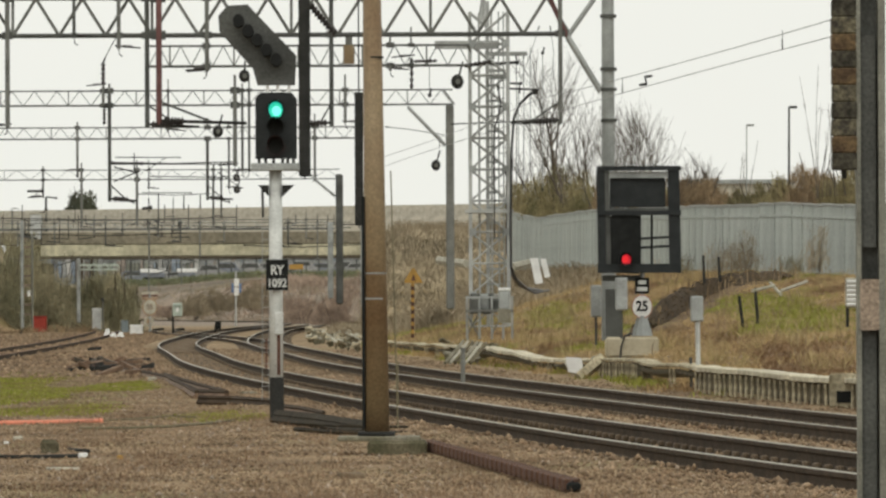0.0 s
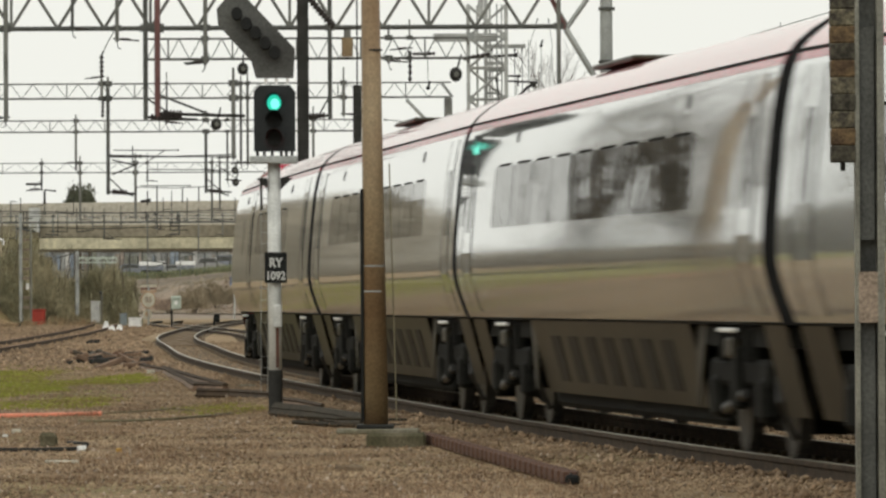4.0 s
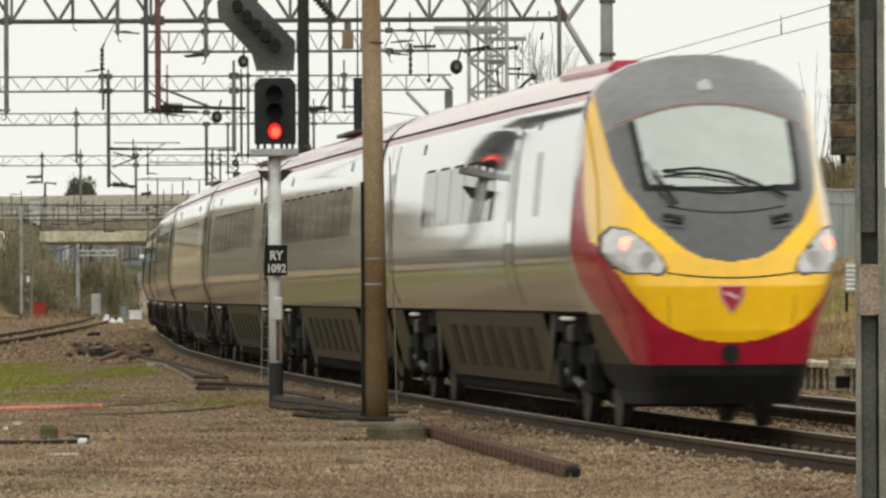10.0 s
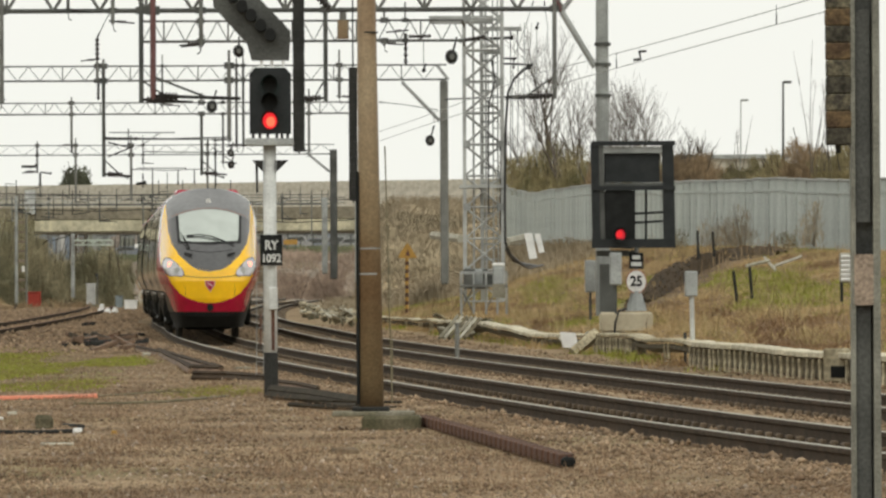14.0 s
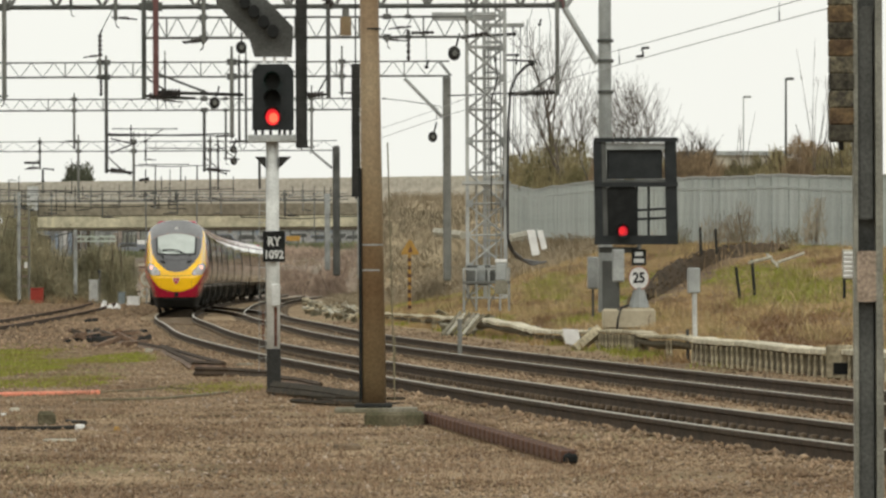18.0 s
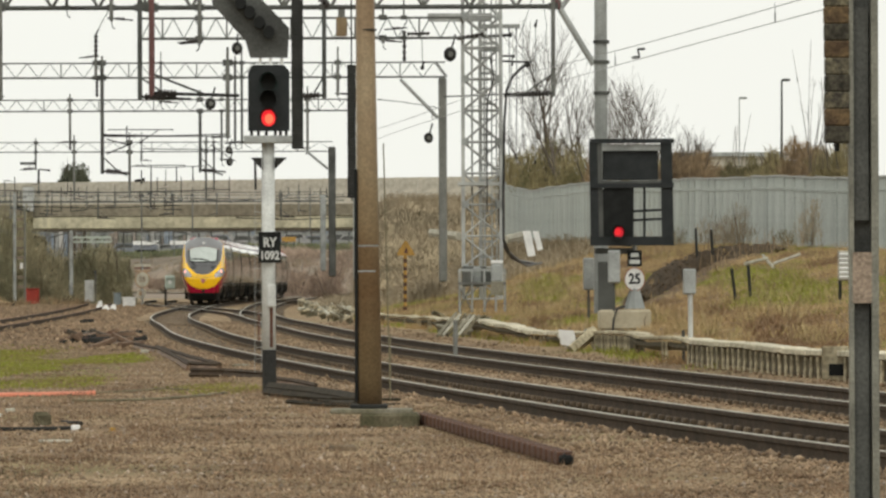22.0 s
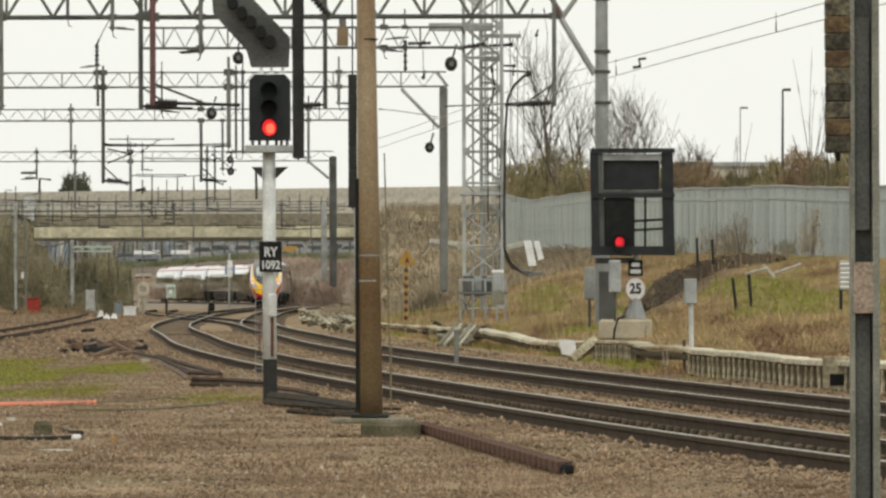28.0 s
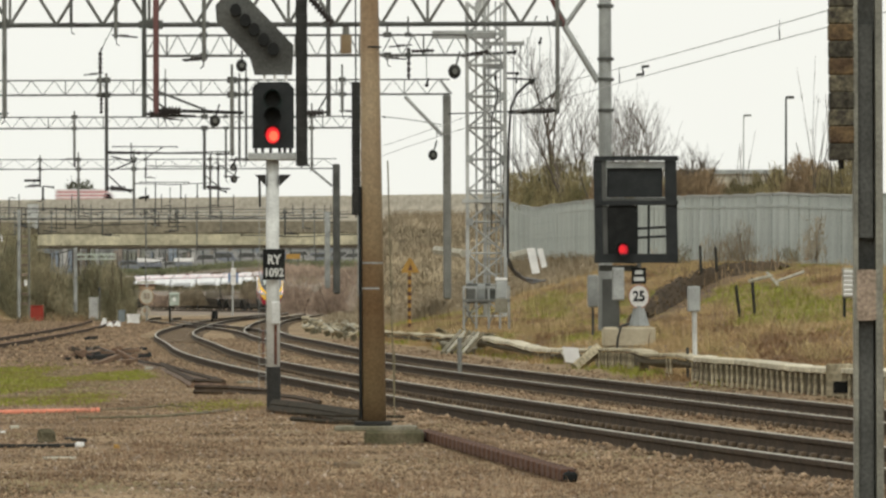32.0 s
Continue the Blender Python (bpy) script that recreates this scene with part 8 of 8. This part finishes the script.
def train_car(kind):
    """One car, its middle at the origin, y along the train. kind: 'middle' or 'cab' (nose towards +y); bogies at +-8.5 m."""
    cab = kind == "cab"
    car = thing("train_car", "silver express train car with red roof and tinted windows" if not cab else "silver driving car with a yellow and red rounded nose", "train car", "cars of the express train")
    y0, y1 = (-11.62, 11.62) if not cab else (-12.32, 10.2)
    bend = droop if cab else (lambda bm: bm)
    low = [p for p in SIDE if p[0] >= 1.05]
    under = [(z, w - 0.012) for z, w in SIDE[:3]]
    for sd in (-1, 1):
        part("body_side", bend(shell(low, y0, y1, sd, n=12)), SILVER, car, "glossy silver body side", smooth=True)
        sk = part("skirt", shell(under, -6.0, 6.0, sd), SKIRT, car, "dirty grey equipment skirt")
        for k in (-1, 1):
            part("skirt_wing", plate([(0, 1.04), (k * 0.62, 1.04), (k * 0.1, 0.36), (0, 0.36)], -0.012, 0.012), SKIRT, sk)
            w = sk.children[-1]
            w.rotation_euler, w.location = (0, 0, math.pi / 2), (sd * 1.09, k * 6.0, 0)
        part("skirt_seam", on_side(1.045, 1.068, y0, y1, 0.004, sd), BOGIE, car, "dark seam above the skirt")
        part("skirt_end", shell(under, y0, -10.4, sd), SKIRT, car)
        if not cab:
            part("skirt_end", shell(under, 10.4, y1, sd), SKIRT, car)
    part("underframe", box((0, (y0 + y1) / 2, 0.95), (2.2, y1 - y0 - 0.1, 0.16)), BOGIE, car)
    # dark box added between the bogies to stop light leaking underneath
    part("underfloor_equipment", box((0, 0, 0.56), (1.7, 12.4, 0.74), bevel=0.05), BOGIE, car)
    part("roof", bend(shell(ROOF, y0, y1, n=12)), ROOF_RED, car, "red roof", smooth=True)
    for sd in (-1, 1):
        for ya, yb in ((y0, 3.0), (3.0, 6.6), (6.6, y1)):
            part("gutter", bend(on_side(3.10, 3.125, ya, yb, 0.012, sd)), BOGIE, car)
            part("red_stripe", bend(on_side(3.03, 3.095, ya, yb, 0.003, sd)), NOSE_RED, car)
    for y, fl in ((y0, False), (y1, True)):
        part("end_wall", bend(end_cap(y, fl, SIDE[2:] + ROOF[1:])), BELLOWS, car)
    part("gangway", box((0, y0 - 0.11, 2.1), (1.7, 0.24, 2.4), bevel=0.08), BELLOWS, car)
    if cab:
        part("roof_pod", bend(box((0, 7.2, 3.37), (1.7, 4.4, 0.2), bevel=0.08)), NOSE_RED, car, "glossy red roof fairing behind the cab")
    else:
        part("roof_pod", box((0, 3.0, 3.5), (1.3, 3.2, 0.05), bevel=0.02), SKIRT, car)
    for yb in (-8.5, 8.5):
        bogie(car, yb)
    return car


def fit_side(car, cab):
    """Windows, doors, louvres and lamps on both sides of a car."""
    win = {sd: mesh_of("window", on_side(1.98, 2.60, -0.85, 0.85, 0.0015, sd), TINTED) for sd in (-1, 1)}
    slim = {sd: mesh_of("window", on_side(1.98, 2.60, -0.3, 0.3, 0.0015, sd), TINTED) for sd in (-1, 1)}
    door = {sd: mesh_of("door", on_side(1.12, 2.98, -0.42, 0.42, 0.006, sd), SILVER) for sd in (-1, 1)}
    pane = {sd: mesh_of("door_window", on_side(1.95, 2.66, -0.16, 0.16, 0.011, sd), TINTED) for sd in (-1, 1)}
    louvre = {sd: mesh_of("louvre", on_side(0.46, 0.90, -0.36, 0.36, 0.0, sd), LOUVRE) for sd in (-1, 1)}
    top_seal = {sd: mesh_of("window_seal", on_side(2.597, 2.622, -0.55, 0.55, 0.005, sd), BOGIE) for sd in (-1, 1)}
    side_seal = {sd: mesh_of("pillar_seal", on_side(2.0, 2.58, -0.009, 0.009, 0.004, sd), SKIRT) for sd in (-1, 1)}
    seam = {sd: mesh_of("door_seam", on_side(1.12, 2.98, -0.012, 0.012, 0.008, sd), BOGIE) for sd in (-1, 1)}
    for sd in (-1, 1):
        ends = (-10.55, 10.55) if not cab else (-10.55,)
        for y in ends:
            d = shared("door", door[sd], car, (0, y, 0))
            shared("door_window", pane[sd], d, (0, 0, 0))
            for k in (-0.43, 0.43):
                shared("door_seam", seam[sd], d, (0, k, 0))
        for y in np.arange(-6.4, 8.4, 1.72) if not cab else np.arange(-5.2, 2.0, 1.72):
            w = shared("window", win[sd], car, (0, float(y), 0))
            shared("window_seal", top_seal[sd], w, (0, 0, 0))
            shared("pillar_seal", side_seal[sd], w, (0, 0.86, 0))
        if cab:
            d = shared("door", door[sd], car, (0, 4.4, 0))
            shared("door_window", pane[sd], d, (0, 0, 0))
            for k in (-0.43, 0.43):
                shared("door_seam", seam[sd], d, (0, k, 0))
            shared("window", slim[sd], car, (0, 6.9, 0))
        for y in (-4.2, -2.8, -1.4, 0.0, 1.4, 2.8, 4.2):
            shared("louvre", louvre[sd], car, (0, y, 0))
        for y in (-6.5, 6.5):
            part("side_lamp", on_side(2.82, 2.94, y - 0.05, y + 0.05, 0.01, sd), BLACK, car)


def delivery_van():
    """The van that drives over the bridge at the end; x points ahead."""
    t = thing("delivery_van", "pale delivery van with red stripes crossing the bridge", "van")
    side = [(-2.5, 0.35), (2.5, 0.35), (2.5, 0.95), (1.95, 1.15), (1.5, 1.95), (1.2, 2.22), (-2.45, 2.22), (-2.5, 2.1)]
    part("body", plate(side, -0.95, 0.95), VAN_WHITE, t)
    for z in (1.62, 1.84, 2.05):
        part("stripe", box((-0.6, -0.955, z), (3.6, 0.012, 0.09)), VAN_RED, t, "red stripe")
    part("side_window", plate([(1.0, 1.3), (1.75, 1.3), (1.4, 1.95), (1.0, 1.95)], -0.96, -0.94), BLACK, t)
    part("roof_vent", box((-1.2, 0, 2.26), (0.4, 0.4, 0.1), bevel=0.03), GALV, t)
    for k in (-1.6, 1.65):
        w = part("wheel", tube((k, -0.97, 0.35), (k, -0.72, 0.35), 0.35, n=16), BLACK, t)
        part("hub", tube((k, -0.98, 0.35), (k, -0.96, 0.35), 0.18, n=12), GALV, w)
        part("wheel", tube((k, 0.72, 0.35), (k, 0.97, 0.35), 0.35, n=16), BLACK, t)
    return t


VAN_WHITE, VAN_RED = mat("pale_van_paint", (0.74, 0.66, 0.64), 0.35, 0.0, 0.1, 1, 8, 0.0, coat=0.3), mat("faded_red_stripe", (0.62, 0.26, 0.25), 0.4)
VAN = delivery_van()
VAN_AT, VAN_SPEED, VAN_LANE = -24.912, 12.9, 461.5


CAR = 23.9
CAB_BACK = 10.2       # the nose skin begins here, ahead of the driving car's middle


def shift_nose(car):
    for o in car.children:
        if o.name.split(".")[0] in ("black_valance", "cab_surround", "windscreen", "headlamp", "nose_panel", "nose_skirt", "wiper", "panel_seam", "badge", "badge_rim", "coupler_hatch", "roof_lamp", "nose_flank", "flank_skirt", "windscreen_cowl", "cowl_vent", "windscreen_frame", "headlamp_rim", "cowl_seam", "trim_line", "step_eye"):
            o.location.y += CAB_BACK - 19.6


middle = train_car("middle")
fit_side(middle, False)
driving = train_car("cab")
fit_side(driving, True)
nose(driving)
shift_nose(driving)
CARS = [driving] + [copy_thing(middle, Matrix()) for _ in range(6)] + [middle] + [copy_thing(driving, Matrix())]
# CARS[0] is the last car, its nose pointing back along the line
part("cable_jumper", bent([(-0.4, -5.9, 3.38), (-0.4, -6.4, 3.50), (-0.4, -7.6, 3.57), (-0.4, -9.4, 3.56), (-0.4, -10.2, 3.42)], 0.026, n=8), STEEL_DARK, CARS[2], "high voltage cable over the gap between two cars")
for yy, ln in ((-5.2, 1.2), (-3.4, 2.0), (1.2, 1.8)):
    part("roof_equipment", box((-0.45, yy, 3.44), (0.5, ln, 0.1), bevel=0.03), RUST, CARS[2], "dark equipment box sunk in the roof")
part("roof_hatch", box((-0.5, 0.4, 3.46), (0.5, 2.4, 0.06), bevel=0.02), RUST_DARK, CARS[1])


def tail_at(t):
    return 12.469 + 26.001 * (t - 10) + 0.5 * 0.057 * (t - 10) ** 2


def car_pose(i, t):
    """The car between its two bogies on the near track."""
    s = tail_at(t)
    nose_len = CAB_BACK + 2.5
    mid = s + nose_len if i == 0 else s + nose_len + 12.65 + CAR * (i - 0.5) if i < 8 else s + nose_len + 12.65 + CAR * 7 + 12.65
    xa, ya, _ = line(min(mid - 8.5, 890))
    xb, yb, _ = line(min(mid + 8.5, 895))
    turn = math.degrees(math.atan2(yb - ya, xb - xa)) - 90
    return pose((xa + xb) / 2 + 0.03, (ya + yb) / 2, 0, 0, 0, turn + (180 if i == 0 else 0))


def motions():
    times = [k * 0.5 for k in range(65)]
    for i, car in enumerate(CARS):
        walk(car, [(t, car_pose(i, t)) for t in times])
    walk(VAN, [(t, pose(VAN_AT + VAN_SPEED * (t - 32), VAN_LANE, 5.64 * K)) for t in (0, 8, 16, 24, 32)])
    low, high = pose(*BLADE_LOW[:2], BLADE_LOW[2] * K), pose(*BLADE_HIGH[:2], BLADE_HIGH[2] * K)
    walk(BLADE, [(0, low), (4.2, low), (4.5, high), (32, high)])


motions()
